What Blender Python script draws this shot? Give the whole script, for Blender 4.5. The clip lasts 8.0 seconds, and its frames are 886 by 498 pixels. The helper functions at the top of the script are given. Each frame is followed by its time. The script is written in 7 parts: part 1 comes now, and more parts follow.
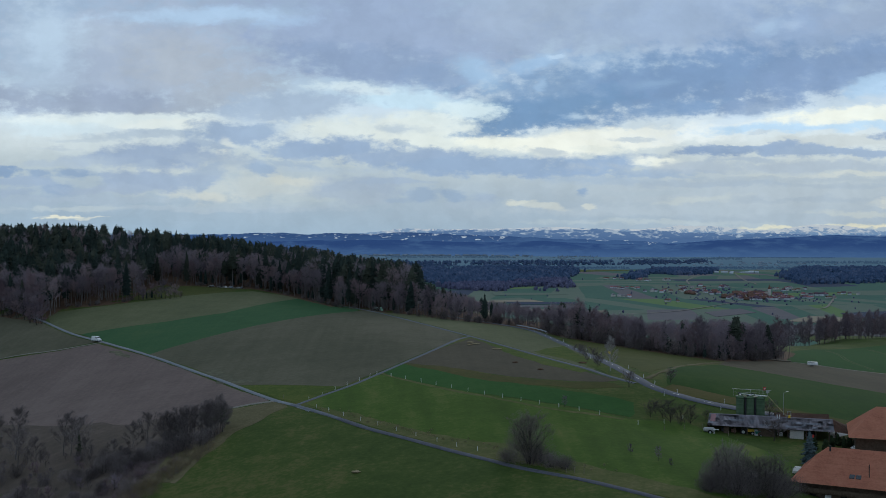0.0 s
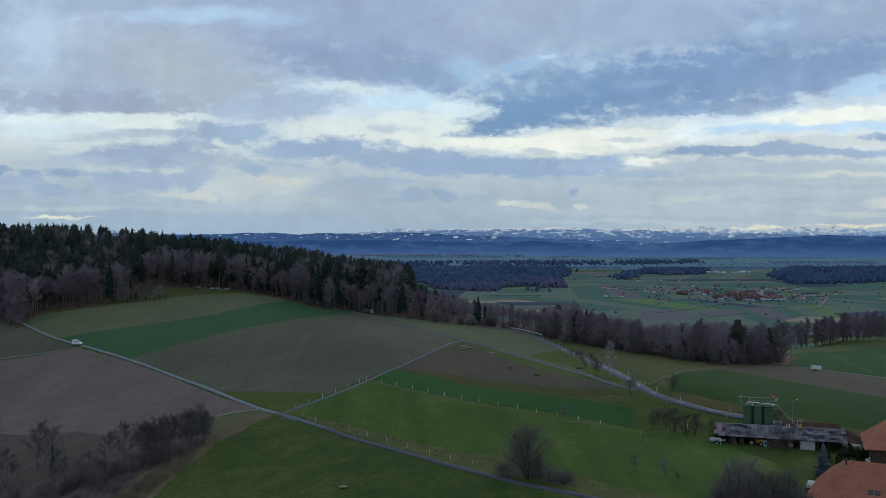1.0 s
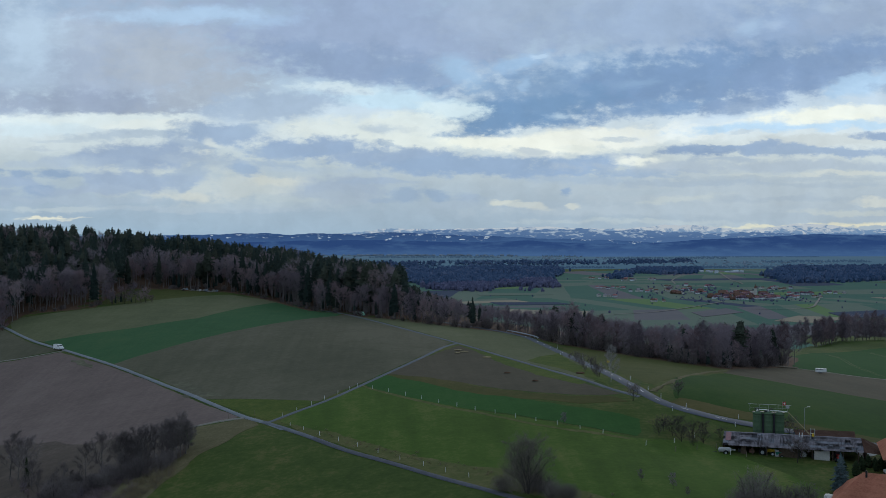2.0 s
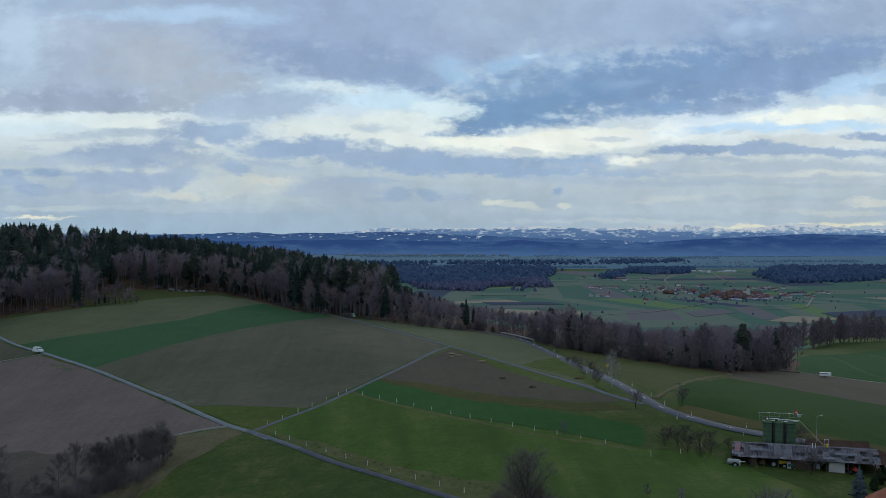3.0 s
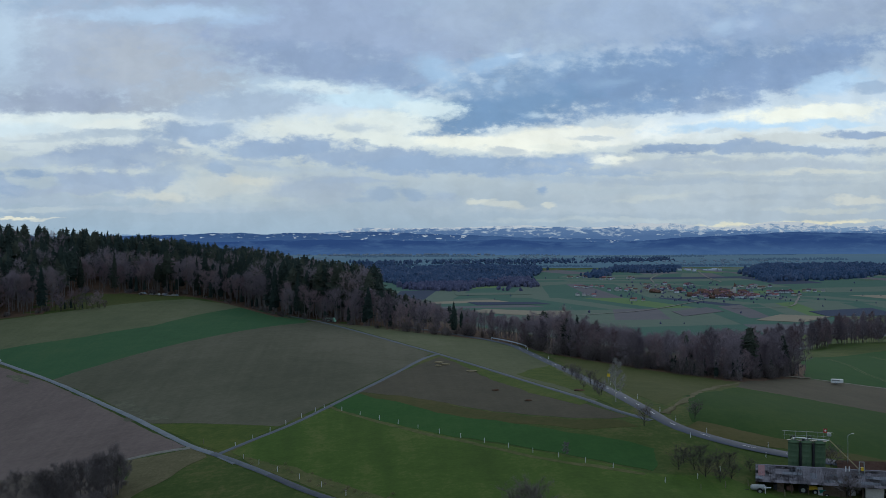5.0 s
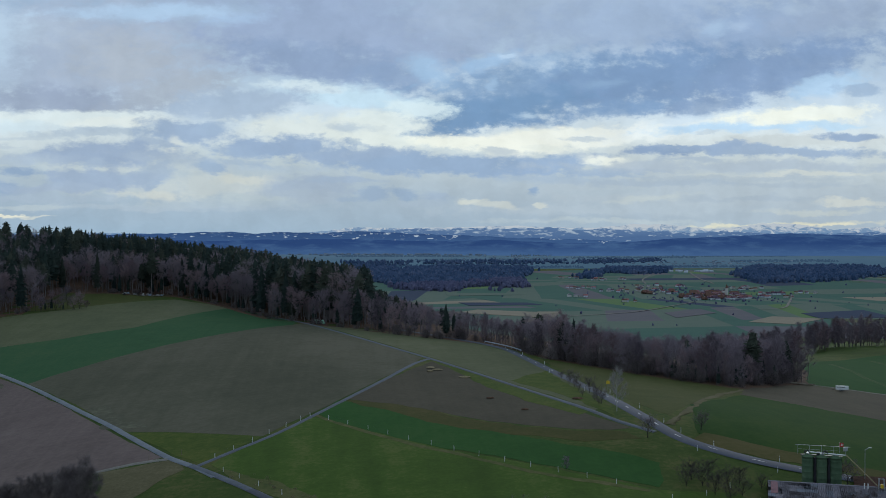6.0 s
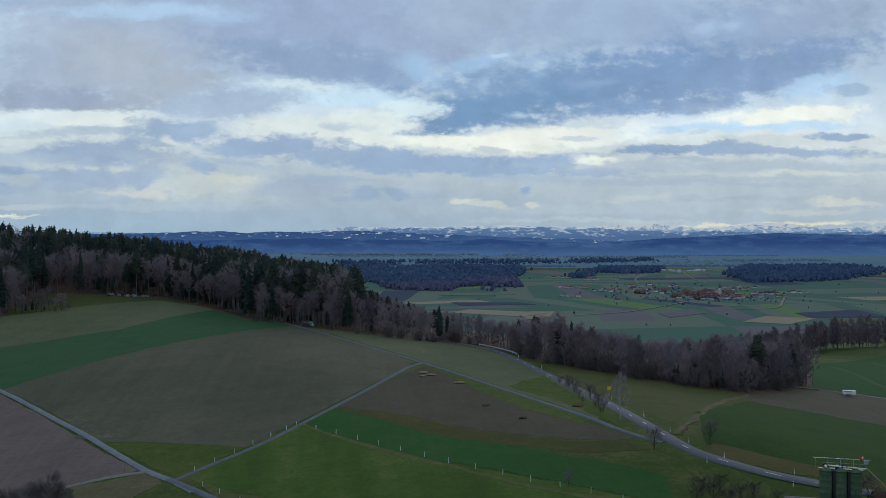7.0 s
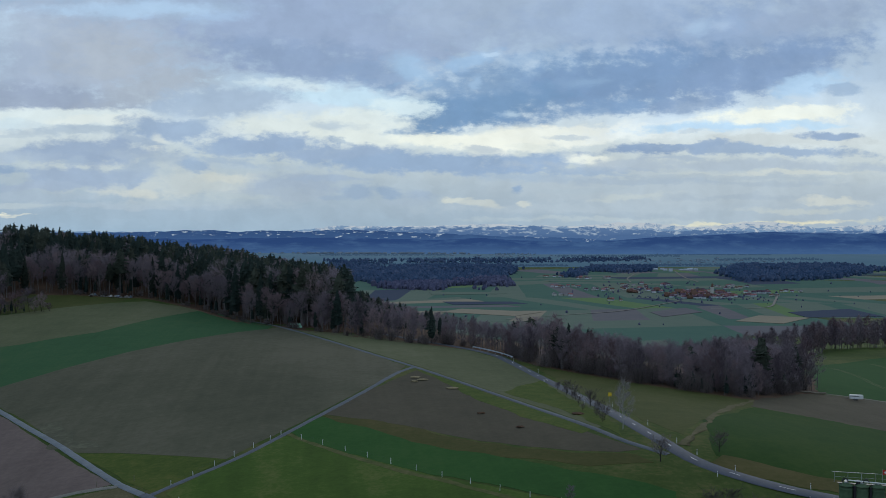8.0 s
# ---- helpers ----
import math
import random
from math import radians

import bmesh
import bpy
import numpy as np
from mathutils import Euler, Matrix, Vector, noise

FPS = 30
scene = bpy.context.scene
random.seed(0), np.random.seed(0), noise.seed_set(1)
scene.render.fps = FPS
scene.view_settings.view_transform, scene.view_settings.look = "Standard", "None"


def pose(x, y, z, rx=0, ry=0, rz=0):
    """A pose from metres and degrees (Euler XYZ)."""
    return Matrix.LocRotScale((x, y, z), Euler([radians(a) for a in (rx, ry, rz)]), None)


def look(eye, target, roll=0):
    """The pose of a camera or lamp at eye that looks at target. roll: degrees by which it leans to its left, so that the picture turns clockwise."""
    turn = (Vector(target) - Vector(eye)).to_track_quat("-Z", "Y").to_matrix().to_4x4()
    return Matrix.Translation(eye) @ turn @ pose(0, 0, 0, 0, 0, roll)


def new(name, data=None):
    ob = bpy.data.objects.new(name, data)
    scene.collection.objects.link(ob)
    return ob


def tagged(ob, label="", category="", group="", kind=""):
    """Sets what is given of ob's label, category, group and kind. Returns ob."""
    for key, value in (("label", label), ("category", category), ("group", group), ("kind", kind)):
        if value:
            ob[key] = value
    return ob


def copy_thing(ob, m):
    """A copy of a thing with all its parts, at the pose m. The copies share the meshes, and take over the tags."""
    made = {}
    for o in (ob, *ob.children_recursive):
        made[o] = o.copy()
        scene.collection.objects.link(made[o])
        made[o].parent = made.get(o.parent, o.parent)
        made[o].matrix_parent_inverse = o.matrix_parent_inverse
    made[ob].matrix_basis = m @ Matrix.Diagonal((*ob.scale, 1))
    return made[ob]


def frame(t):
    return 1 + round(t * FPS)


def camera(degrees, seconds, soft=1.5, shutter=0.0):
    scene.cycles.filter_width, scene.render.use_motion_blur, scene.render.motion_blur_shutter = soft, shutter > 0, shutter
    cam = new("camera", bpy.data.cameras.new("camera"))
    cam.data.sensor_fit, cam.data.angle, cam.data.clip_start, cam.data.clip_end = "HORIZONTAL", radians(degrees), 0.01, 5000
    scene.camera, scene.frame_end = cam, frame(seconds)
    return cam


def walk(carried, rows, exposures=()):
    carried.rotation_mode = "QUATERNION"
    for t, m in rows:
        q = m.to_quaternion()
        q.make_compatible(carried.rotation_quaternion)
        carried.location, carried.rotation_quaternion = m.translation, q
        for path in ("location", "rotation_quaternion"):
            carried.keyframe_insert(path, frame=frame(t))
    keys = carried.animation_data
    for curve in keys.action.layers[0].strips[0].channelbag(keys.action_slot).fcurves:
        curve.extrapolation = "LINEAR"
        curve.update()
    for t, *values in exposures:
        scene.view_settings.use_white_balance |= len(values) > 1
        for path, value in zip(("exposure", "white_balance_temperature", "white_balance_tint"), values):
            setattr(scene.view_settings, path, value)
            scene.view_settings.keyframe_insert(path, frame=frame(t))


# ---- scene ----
cam = camera(46.0, 8.0, soft=0.75)
PATH = [
    (0, (0.147, -24.347, 49.453), (0.224, -22.348, 49.442), 0.1),
    (0.5, (0.302, -17.842, 49.537), (0.386, -15.844, 49.527), 0.0),
    (1, (0.409, -11.151, 49.665), (0.502, -9.154, 49.654), 0.1),
    (1.5, (0.519, -4.756, 49.692), (0.619, -2.759, 49.681), 0.0),
    (3, (0.967, 14.531, 49.764), (1.09, 16.527, 49.752), -0.0),
    (3.5, (1.176, 20.767, 49.771), (1.306, 22.763, 49.758), -0.0),
    (4, (1.42, 27.215, 49.835), (1.559, 29.21, 49.823), -0.0),
    (4.5, (1.74, 33.49, 49.865), (1.886, 35.485, 49.852), -0.0),
    (4.7, (1.881, 36.035, 49.878), (2.028, 38.029, 49.865), -0.2),
    (6, (2.678, 52.631, 49.994), (2.847, 54.624, 49.981), 0.0),
    (6.5, (3.021, 58.915, 50.024), (3.197, 60.907, 50.01), 0.0),
    (7, (3.386, 65.207, 50.014), (3.57, 67.198, 50.0), 0.0),
    (7.5, (3.864, 71.387, 50.027), (4.056, 73.378, 50.012), -0.0),
    (8, (4.297, 77.766, 50.054), (4.497, 79.756, 50.038), 0.0),
]
walk(cam, [(t, look(eye, target, roll)) for t, eye, target, roll in PATH])

# ---------------------------------------------------------------- light
def lin(r, g, b):
    return tuple((c / 255 / 12.92) if c < 11 else ((c / 255 + 0.055) / 1.055) ** 2.4 for c in (r, g, b)) + (1.0,)


class Nodes:
    """Short hand for a node tree."""
    def __init__(self, tree):
        self.t = tree
        tree.nodes.clear()

    def add(self, kind, operation="", use_clamp=False, vector_type="", interpolation_type=""):
        n = self.t.nodes.new(kind)
        if operation:
            n.operation = operation
        if use_clamp:
            n.use_clamp = True
        if vector_type:
            n.vector_type = vector_type
        if interpolation_type:
            n.interpolation_type = interpolation_type
        return n

    def link(self, a, b):
        self.t.links.new(a, b)

    def math(self, op, a, b=None, clamp=False):
        n = self.add("ShaderNodeMath", operation=op, use_clamp=clamp)
        for s, v in zip(n.inputs, (a, b)):
            if v is None:
                continue
            if isinstance(v, (int, float)):
                s.default_value = v
            else:
                self.link(v, s)
        return n.outputs[0]

    def noise(self, vec, scale, detail=4.0, rough=0.55):
        n = self.add("ShaderNodeTexNoise")
        n.inputs["Scale"].default_value, n.inputs["Detail"].default_value, n.inputs["Roughness"].default_value = scale, detail, rough
        if vec is not None:
            self.link(vec, n.inputs["Vector"])
        return n

    def mix(self, fac, a, b, blend="MIX"):
        n = self.add("ShaderNodeMix")
        n.data_type, n.blend_type = "RGBA", blend
        for s, v in ((n.inputs[0], fac), (n.inputs[6], a), (n.inputs[7], b)):
            if isinstance(v, (int, float, tuple)):
                s.default_value = v
            else:
                self.link(v, s)
        return n.outputs[2]

    def ramp(self, fac, stops):
        n = self.add("ShaderNodeValToRGB")
        r = n.color_ramp
        while len(r.elements) < len(stops):
            r.elements.new(0.5)
        for e, (p, c) in zip(r.elements, stops):
            e.position, e.color = p, c
        self.link(fac, n.inputs[0])
        return n.outputs[0]


SUN_AZ, SUN_EL = radians(28), radians(24)
world = bpy.data.worlds.new("cloudy_sky")
scene.world = world
world.use_nodes = True
W = Nodes(world.node_tree)
coord = W.add("ShaderNodeTexCoord").outputs["Generated"]
sep = W.add("ShaderNodeSeparateXYZ")
W.link(coord, sep.inputs[0])
dx, dy, dz = sep.outputs
ahead = W.math("MAXIMUM", W.math("ABSOLUTE", dy), 0.2)
comb = W.add("ShaderNodeCombineXYZ")
W.link(W.math("DIVIDE", dx, ahead), comb.inputs[0])
W.link(W.math("DIVIDE", dz, ahead), comb.inputs[1])
flat = comb.outputs[0]
# clouds are drawn out sideways and frayed by two sizes of turbulence
stretch = W.add("ShaderNodeMapping")
stretch.inputs["Scale"].default_value = (1.0, 2.6, 1.0)
W.link(flat, stretch.inputs[0])


def turbulence(scale, size, detail):
    n = W.noise(stretch.outputs[0], scale, detail, 0.6)
    v = W.add("ShaderNodeVectorMath", operation="SUBTRACT")
    W.link(n.outputs["Color"], v.inputs[0])
    v.inputs[1].default_value = (0.5, 0.5, 0.5)
    m = W.add("ShaderNodeVectorMath", operation="MULTIPLY")
    W.link(v.outputs[0], m.inputs[0])
    m.inputs[1].default_value = size
    return m.outputs[0]


puffs = W.add("ShaderNodeMapping")
puffs.inputs["Scale"].default_value = (1.0, 1.7, 1.0)
W.link(flat, puffs.inputs[0])
wuv = flat
for scale, size, detail in ((8.0, (0.038, 0.013, 0.0), 3.0), (26.0, (0.020, 0.011, 0.0), 4.0), (80.0, (0.008, 0.006, 0.0), 4.0)):
    warp = W.add("ShaderNodeVectorMath", operation="ADD")
    W.link(wuv, warp.inputs[0])
    W.link(turbulence(scale, size, detail), warp.inputs[1])
    wuv = warp.outputs[0]
fray = W.math("ADD", W.math("MULTIPLY", W.math("SUBTRACT", W.noise(stretch.outputs[0], 14.0, 4.0, 0.5).outputs["Fac"], 0.5), 1.1),
              W.math("MULTIPLY", W.math("SUBTRACT", W.noise(puffs.outputs[0], 52.0, 6.0, 0.62).outputs["Fac"], 0.5), 1.9))
fine = W.noise(wuv, 30.0, 7.0, 0.60).outputs["Fac"]
broad = W.noise(stretch.outputs[0], 5.0, 5.0, 0.55).outputs["Fac"]

# clear sky behind, seen through the gaps
sky = W.add("ShaderNodeTexSky")
sky.sky_type, sky.sun_disc, sky.sun_elevation, sky.sun_rotation = "NISHITA", False, SUN_EL, SUN_AZ
sky.altitude, sky.air_density, sky.dust_density, sky.ozone_density = 600, 1.0, 1.5, 1.5
clear = W.mix(1.0, sky.outputs[0], (0.10, 0.10, 0.10, 1.0), "MULTIPLY")
sepw = W.add("ShaderNodeSeparateXYZ")
W.link(wuv, sepw.inputs[0])
layer = W.math("MULTIPLY", W.math("ADD", sepw.outputs[1], 0.02), 2.5, clamp=True)
veil = W.ramp(layer, [(0.0, lin(147, 173, 200)), (0.07, lin(152, 176, 201)), (0.13, lin(159, 178, 200)), (0.19, lin(171, 186, 203)),
                      (0.24, lin(187, 199, 210)), (0.30, lin(210, 220, 229)), (0.36, lin(204, 219, 236)), (0.46, lin(172, 193, 220)), (0.62, lin(160, 180, 209)), (1.0, lin(164, 182, 206))])
sky_col = W.mix(0.97, clear, veil)


def next_sheet():
    """The clouds that follow are worked out after those before."""
    global wuv
    n = W.add("ShaderNodeVectorMath", operation="MULTIPLY_ADD")
    W.link(sky_col, n.inputs[0])
    n.inputs[1].default_value = (1e-6, 1e-6, 0.0)
    W.link(wuv, n.inputs[2])
    wuv = n.outputs[0]


def cloud(u, v, ru, rv, tilt, colour, strength=1.0, edge=0.75):
    """One bank of cloud, in thousandths: where it lies over the horizon, and its half width and height."""
    global sky_col
    m = W.add("ShaderNodeMapping", vector_type="TEXTURE")
    m.inputs["Location"].default_value = (u / 1000, v / 1000, 0)
    m.inputs["Rotation"].default_value = (0, 0, radians(tilt))
    m.inputs["Scale"].default_value = (ru / 1000, rv / 1000, 1)
    W.link(wuv, m.inputs[0])
    d = W.add("ShaderNodeVectorMath", operation="LENGTH")
    W.link(m.outputs[0], d.inputs[0])
    r = W.add("ShaderNodeMapRange", interpolation_type="SMOOTHSTEP")
    W.link(W.math("ADD", d.outputs["Value"], fray), r.inputs["Value"])
    for name, val in (("From Min", 1.16 + edge * 0.32), ("From Max", 0.88 - edge * 0.80), ("To Min", 0.0), ("To Max", strength)):
        r.inputs[name].default_value = val
    sky_col = W.mix(r.outputs[0], sky_col, colour)


cloud(-246, 178, 164, 56.8, 0, lin(166, 179, 204), 0.92, 0.55)
cloud(-204, 173, 68, 29.8, -6, lin(180, 187, 200), 0.60, 0.9)
cloud(-308, 195, 53, 16.2, 0, lin(176, 190, 212), 0.60, 0.9)
cloud(-288, 132, 135, 14.1, -2, lin(154, 167, 194), 0.85, 0.5)
cloud(-173, 141, 67, 15.2, 14, lin(172, 182, 199), 0.70, 0.7)
cloud(-8, 202, 157, 47.6, -3, lin(156, 173, 206), 0.95, 0.5)
cloud(-19, 172, 92, 17.3, -6, lin(144, 164, 199), 0.80, 0.5)
cloud(40, 157, 43, 14.1, -10, lin(144, 166, 202), 0.85, 0.4)
cloud(144, 218, 105, 32.5, 0, lin(166, 182, 209), 0.80, 0.8)
cloud(277, 212, 134, 33.6, 4, lin(158, 177, 209), 0.85, 0.7)
cloud(412, 205, 120, 33.6, 8, lin(146, 168, 204), 0.90, 0.6)
cloud(469, 223, 79, 21.7, 10, lin(163, 178, 206), 0.60, 0.9)
cloud(199, 148, 169, 31.4, 7, lin(132, 161, 199), 0.92, 0.5)
cloud(311, 160, 142, 28.2, 7, lin(127, 154, 194), 0.90, 0.5)
cloud(418, 168, 108, 23.8, 12, lin(136, 160, 199), 0.90, 0.45)
cloud(90, 118, 68, 17.9, 3, lin(120, 152, 192), 0.95, 0.35)
cloud(59, 111, 33, 9.2, 6, lin(126, 157, 196), 0.95, 0.35)
cloud(149, 131, 72, 16.2, 9, lin(122, 154, 194), 0.90, 0.5)
cloud(249, 129, 69, 9.7, 6, lin(134, 163, 203), 0.80, 0.5)
cloud(350, 135, 55, 9.7, 10, lin(140, 163, 199), 0.80, 0.5)
cloud(-339, 190, 36, 48.7, 0, lin(190, 211, 236), 0.75, 0.9)
cloud(-183, 217, 95, 8.1, 2, lin(178, 205, 237), 0.75, 0.8)
cloud(-115, 211, 33, 5.4, 4, lin(170, 196, 230), 0.60, 0.8)
cloud(68, 163, 25, 14.1, -30, lin(170, 200, 234), 0.75, 0.8)
cloud(59, 134, 18, 5.4, 10, lin(216, 230, 241), 0.80, 0.8)
cloud(125, 173, 33, 8.1, 16, lin(164, 194, 230), 0.80, 0.7)
cloud(147, 180, 11, 2.7, 5, lin(190, 212, 240), 0.80, 0.6)
cloud(133, 152, 10, 5.4, 40, lin(170, 198, 232), 0.60, 0.7)
cloud(167, 126, 14, 3.2, -4, lin(200, 220, 240), 0.65, 0.9)
cloud(238, 154, 21, 4.9, 8, lin(150, 179, 214), 0.50, 1.0)
cloud(356, 210, 18, 7.6, 20, lin(178, 202, 232), 0.55, 1.0)
cloud(435, 230, 13, 5.4, 0, lin(184, 202, 228), 0.50, 1.0)
cloud(381, 213, 12, 5.4, 10, lin(172, 192, 222), 0.60, 0.8)
cloud(188, 180, 39, 6.5, 10, lin(150, 178, 214), 0.50, 0.9)
cloud(-8, 139, 92, 11.9, -7, lin(200, 224, 244), 0.95, 0.5)
next_sheet()
cloud(-54, 150, 41, 6.0, -3, lin(214, 228, 240), 0.90, 0.5)
cloud(62, 127, 33, 8.7, -6, lin(216, 232, 243), 0.95, 0.5)
cloud(24, 116, 49, 10.8, 0, lin(226, 234, 236), 0.90, 0.6)
cloud(-107, 132, 68, 15.2, 6, lin(171, 189, 215), 0.95, 0.4)
cloud(-136, 120, 44, 7.6, 0, lin(176, 193, 217), 0.70, 0.6)
cloud(-267, 116, 128, 7.0, 0, lin(224, 234, 240), 0.95, 0.5)
cloud(-324, 108, 48, 7.6, 0, lin(212, 228, 241), 0.80, 0.6)
cloud(-215, 113, 51, 4.3, 3, lin(230, 236, 238), 0.80, 0.5)
cloud(-35, 107, 98, 10.8, 0, lin(222, 229, 231), 0.90, 0.6)
cloud(19, 97, 60, 8.7, -4, lin(226, 232, 232), 0.90, 0.5)
cloud(-293, 91, 82, 6.5, 0, lin(208, 218, 226), 0.70, 0.7)
cloud(-205, 69, 85, 4.9, 0, lin(206, 213, 216), 0.55, 0.8)
cloud(-236, 103, 66, 4.3, 2, lin(180, 195, 214), 0.85, 0.5)
cloud(-152, 105, 50, 11.4, -3, lin(158, 178, 208), 0.95, 0.4)
cloud(-126, 109, 22, 6.5, 0, lin(164, 184, 212), 0.70, 0.6)
cloud(-184, 94, 28, 5.4, -12, lin(162, 180, 206), 0.80, 0.5)
cloud(-165, 96, 9, 4.9, -30, lin(226, 230, 228), 0.60, 0.9)
cloud(-173, 86, 8, 2.7, 0, lin(228, 231, 226), 0.70, 0.6)
cloud(-298, 98, 41, 2.7, 2, lin(190, 203, 218), 0.70, 0.6)
cloud(-319, 89, 24, 2.7, 0, lin(186, 199, 216), 0.60, 0.6)
cloud(-235, 82, 66, 13.5, 0, lin(156, 174, 203), 0.95, 0.4)
cloud(-283, 77, 41, 5.4, -4, lin(168, 184, 208), 0.70, 0.6)
cloud(-173, 77, 50, 6.5, -6, lin(172, 187, 208), 0.70, 0.6)
cloud(-75, 90, 65, 9.2, 3, lin(153, 174, 206), 0.95, 0.35)
cloud(-115, 85, 33, 6.5, -8, lin(160, 180, 209), 0.80, 0.5)
cloud(-8, 108, 27, 4.3, 0, lin(178, 194, 215), 0.65, 0.8)
cloud(7, 94, 12, 2.7, -20, lin(176, 192, 212), 0.80, 0.5)
cloud(78, 76, 136, 11.4, -2, lin(151, 173, 205), 0.97, 0.35)
cloud(-8, 83, 60, 7.0, 3, lin(158, 177, 206), 0.85, 0.45)
cloud(199, 76, 51, 9.2, 6, lin(156, 178, 210), 0.95, 0.4)
cloud(255, 68, 69, 4.9, -2, lin(160, 180, 208), 0.85, 0.5)
cloud(188, 60, 62, 4.9, 0, lin(164, 182, 206), 0.70, 0.6)
cloud(-94, 70, 98, 4.3, 0, lin(178, 193, 212), 0.60, 0.7)
cloud(106, 97, 55, 6.0, 0, lin(240, 242, 236), 0.97, 0.4)
next_sheet()
cloud(166, 98, 78, 11.9, 4, lin(242, 243, 237), 0.97, 0.5)
cloud(238, 104, 63, 9.7, 3, lin(240, 242, 239), 0.95, 0.5)
cloud(299, 109, 71, 9.7, 4, lin(232, 238, 243), 0.95, 0.5)
cloud(249, 80, 26, 6.0, -8, lin(238, 240, 235), 0.90, 0.5)
cloud(373, 112, 92, 6.0, 2, lin(190, 217, 245), 0.95, 0.5)
cloud(435, 125, 71, 9.2, 3, lin(241, 243, 237), 0.97, 0.4)
cloud(481, 130, 40, 6.5, 4, lin(236, 240, 238), 0.85, 0.5)
cloud(470, 156, 44, 10.8, 16, lin(180, 208, 239), 0.85, 0.6)
cloud(458, 115, 52, 3.2, 2, lin(193, 219, 245), 0.85, 0.5)
cloud(501, 152, 22, 6.5, 0, lin(160, 182, 212), 0.85, 0.5)
cloud(316, 119, 36, 4.3, 8, lin(208, 224, 243), 0.70, 0.6)
cloud(221, 101, 19, 1.9, 0, lin(190, 203, 219), 0.70, 0.7)
cloud(136, 88, 15, 3.2, -3, lin(194, 204, 216), 0.85, 0.4)
cloud(347, 106, 18, 2.2, 4, lin(196, 208, 222), 0.70, 0.5)
cloud(183, 92, 22, 2.7, 0, lin(226, 231, 230), 0.60, 0.6)
cloud(435, 99, 97, 6.0, 2, lin(203, 210, 216), 0.85, 0.5)
cloud(302, 89, 64, 4.9, 2, lin(140, 163, 199), 0.92, 0.5)
cloud(350, 94, 36, 3.2, 3, lin(150, 172, 206), 0.80, 0.4)
cloud(413, 89, 114, 5.4, -1, lin(157, 177, 207), 0.90, 0.4)
cloud(490, 105, 30, 4.3, 0, lin(148, 169, 202), 0.92, 0.4)
cloud(333, 81, 36, 2.7, 0, lin(172, 188, 210), 0.70, 0.5)
cloud(390, 74, 200, 6.5, 0, lin(178, 191, 209), 0.85, 0.5)
cloud(447, 66, 84, 2.7, 2, lin(206, 211, 212), 0.80, 0.5)
cloud(328, 65, 60, 2.7, -1, lin(198, 206, 211), 0.60, 0.6)
cloud(356, 47, 195, 13.0, 0, lin(181, 193, 207), 0.85, 0.6)
cloud(288, 43, 47, 3.2, 4, lin(196, 204, 208), 0.60, 0.6)
cloud(424, 56, 77, 3.2, 0, lin(170, 184, 202), 0.60, 0.6)
cloud(396, 43, 75, 3.2, 0, lin(168, 182, 200), 0.60, 0.6)
cloud(493, 38, 40, 3.8, -4, lin(208, 211, 210), 0.80, 0.5)
cloud(458, 30, 59, 2.7, 0, lin(196, 203, 206), 0.70, 0.6)
cloud(238, 32, 149, 5.4, 0, lin(180, 193, 208), 0.80, 0.7)
cloud(-147, 51, 111, 14.1, 0, lin(198, 205, 209), 0.80, 0.6)
cloud(-99, 58, 33, 4.9, 0, lin(208, 211, 209), 0.70, 0.6)
cloud(-184, 45, 34, 4.3, 0, lin(206, 209, 208), 0.70, 0.6)
next_sheet()
cloud(-246, 57, 46, 9.2, 0, lin(157, 174, 201), 0.92, 0.35)
cloud(-267, 51, 35, 4.3, 0, lin(164, 180, 204), 0.80, 0.4)
cloud(-189, 63, 25, 9.7, 20, lin(164, 181, 205), 0.85, 0.45)
cloud(-191, 54, 9, 4.3, 30, lin(160, 178, 204), 0.80, 0.4)
cloud(-139, 69, 14, 5.4, 0, lin(156, 176, 204), 0.90, 0.35)
cloud(-241, 72, 13, 3.8, 0, lin(166, 183, 207), 0.70, 0.5)
cloud(-308, 65, 17, 5.4, 0, lin(143, 166, 199), 0.85, 0.55)
cloud(-330, 50, 24, 6.5, 0, lin(148, 168, 198), 0.85, 0.55)
cloud(-342, 64, 11, 4.3, 0, lin(146, 168, 200), 0.85, 0.55)
cloud(-298, 49, 29, 3.8, 0, lin(166, 181, 204), 0.70, 0.5)
cloud(-43, 51, 46, 13.0, 0, lin(166, 181, 203), 0.92, 0.4)
cloud(-51, 42, 49, 6.5, 0, lin(172, 186, 204), 0.80, 0.5)
cloud(19, 45, 16, 6.5, 0, lin(152, 172, 200), 0.80, 0.6)
cloud(-3, 42, 16, 4.3, 0, lin(160, 178, 202), 0.80, 0.4)
cloud(50, 47, 16, 4.9, -6, lin(150, 171, 200), 0.80, 0.6)
cloud(-8, 58, 38, 3.2, 0, lin(164, 181, 206), 0.70, 0.5)
cloud(78, 42, 13, 4.9, 0, lin(160, 177, 202), 0.70, 0.7)
cloud(65, 37, 22, 3.2, 0, lin(170, 185, 204), 0.80, 0.5)
cloud(170, 49, 7, 3.8, 40, lin(146, 169, 201), 0.90, 0.7)
cloud(133, 36, 28, 3.8, -4, lin(203, 208, 209), 0.80, 0.5)
cloud(116, 39, 16, 2.2, 10, lin(208, 212, 210), 0.70, 0.5)
cloud(174, 35, 9, 2.7, 0, lin(207, 211, 210), 0.80, 0.4)
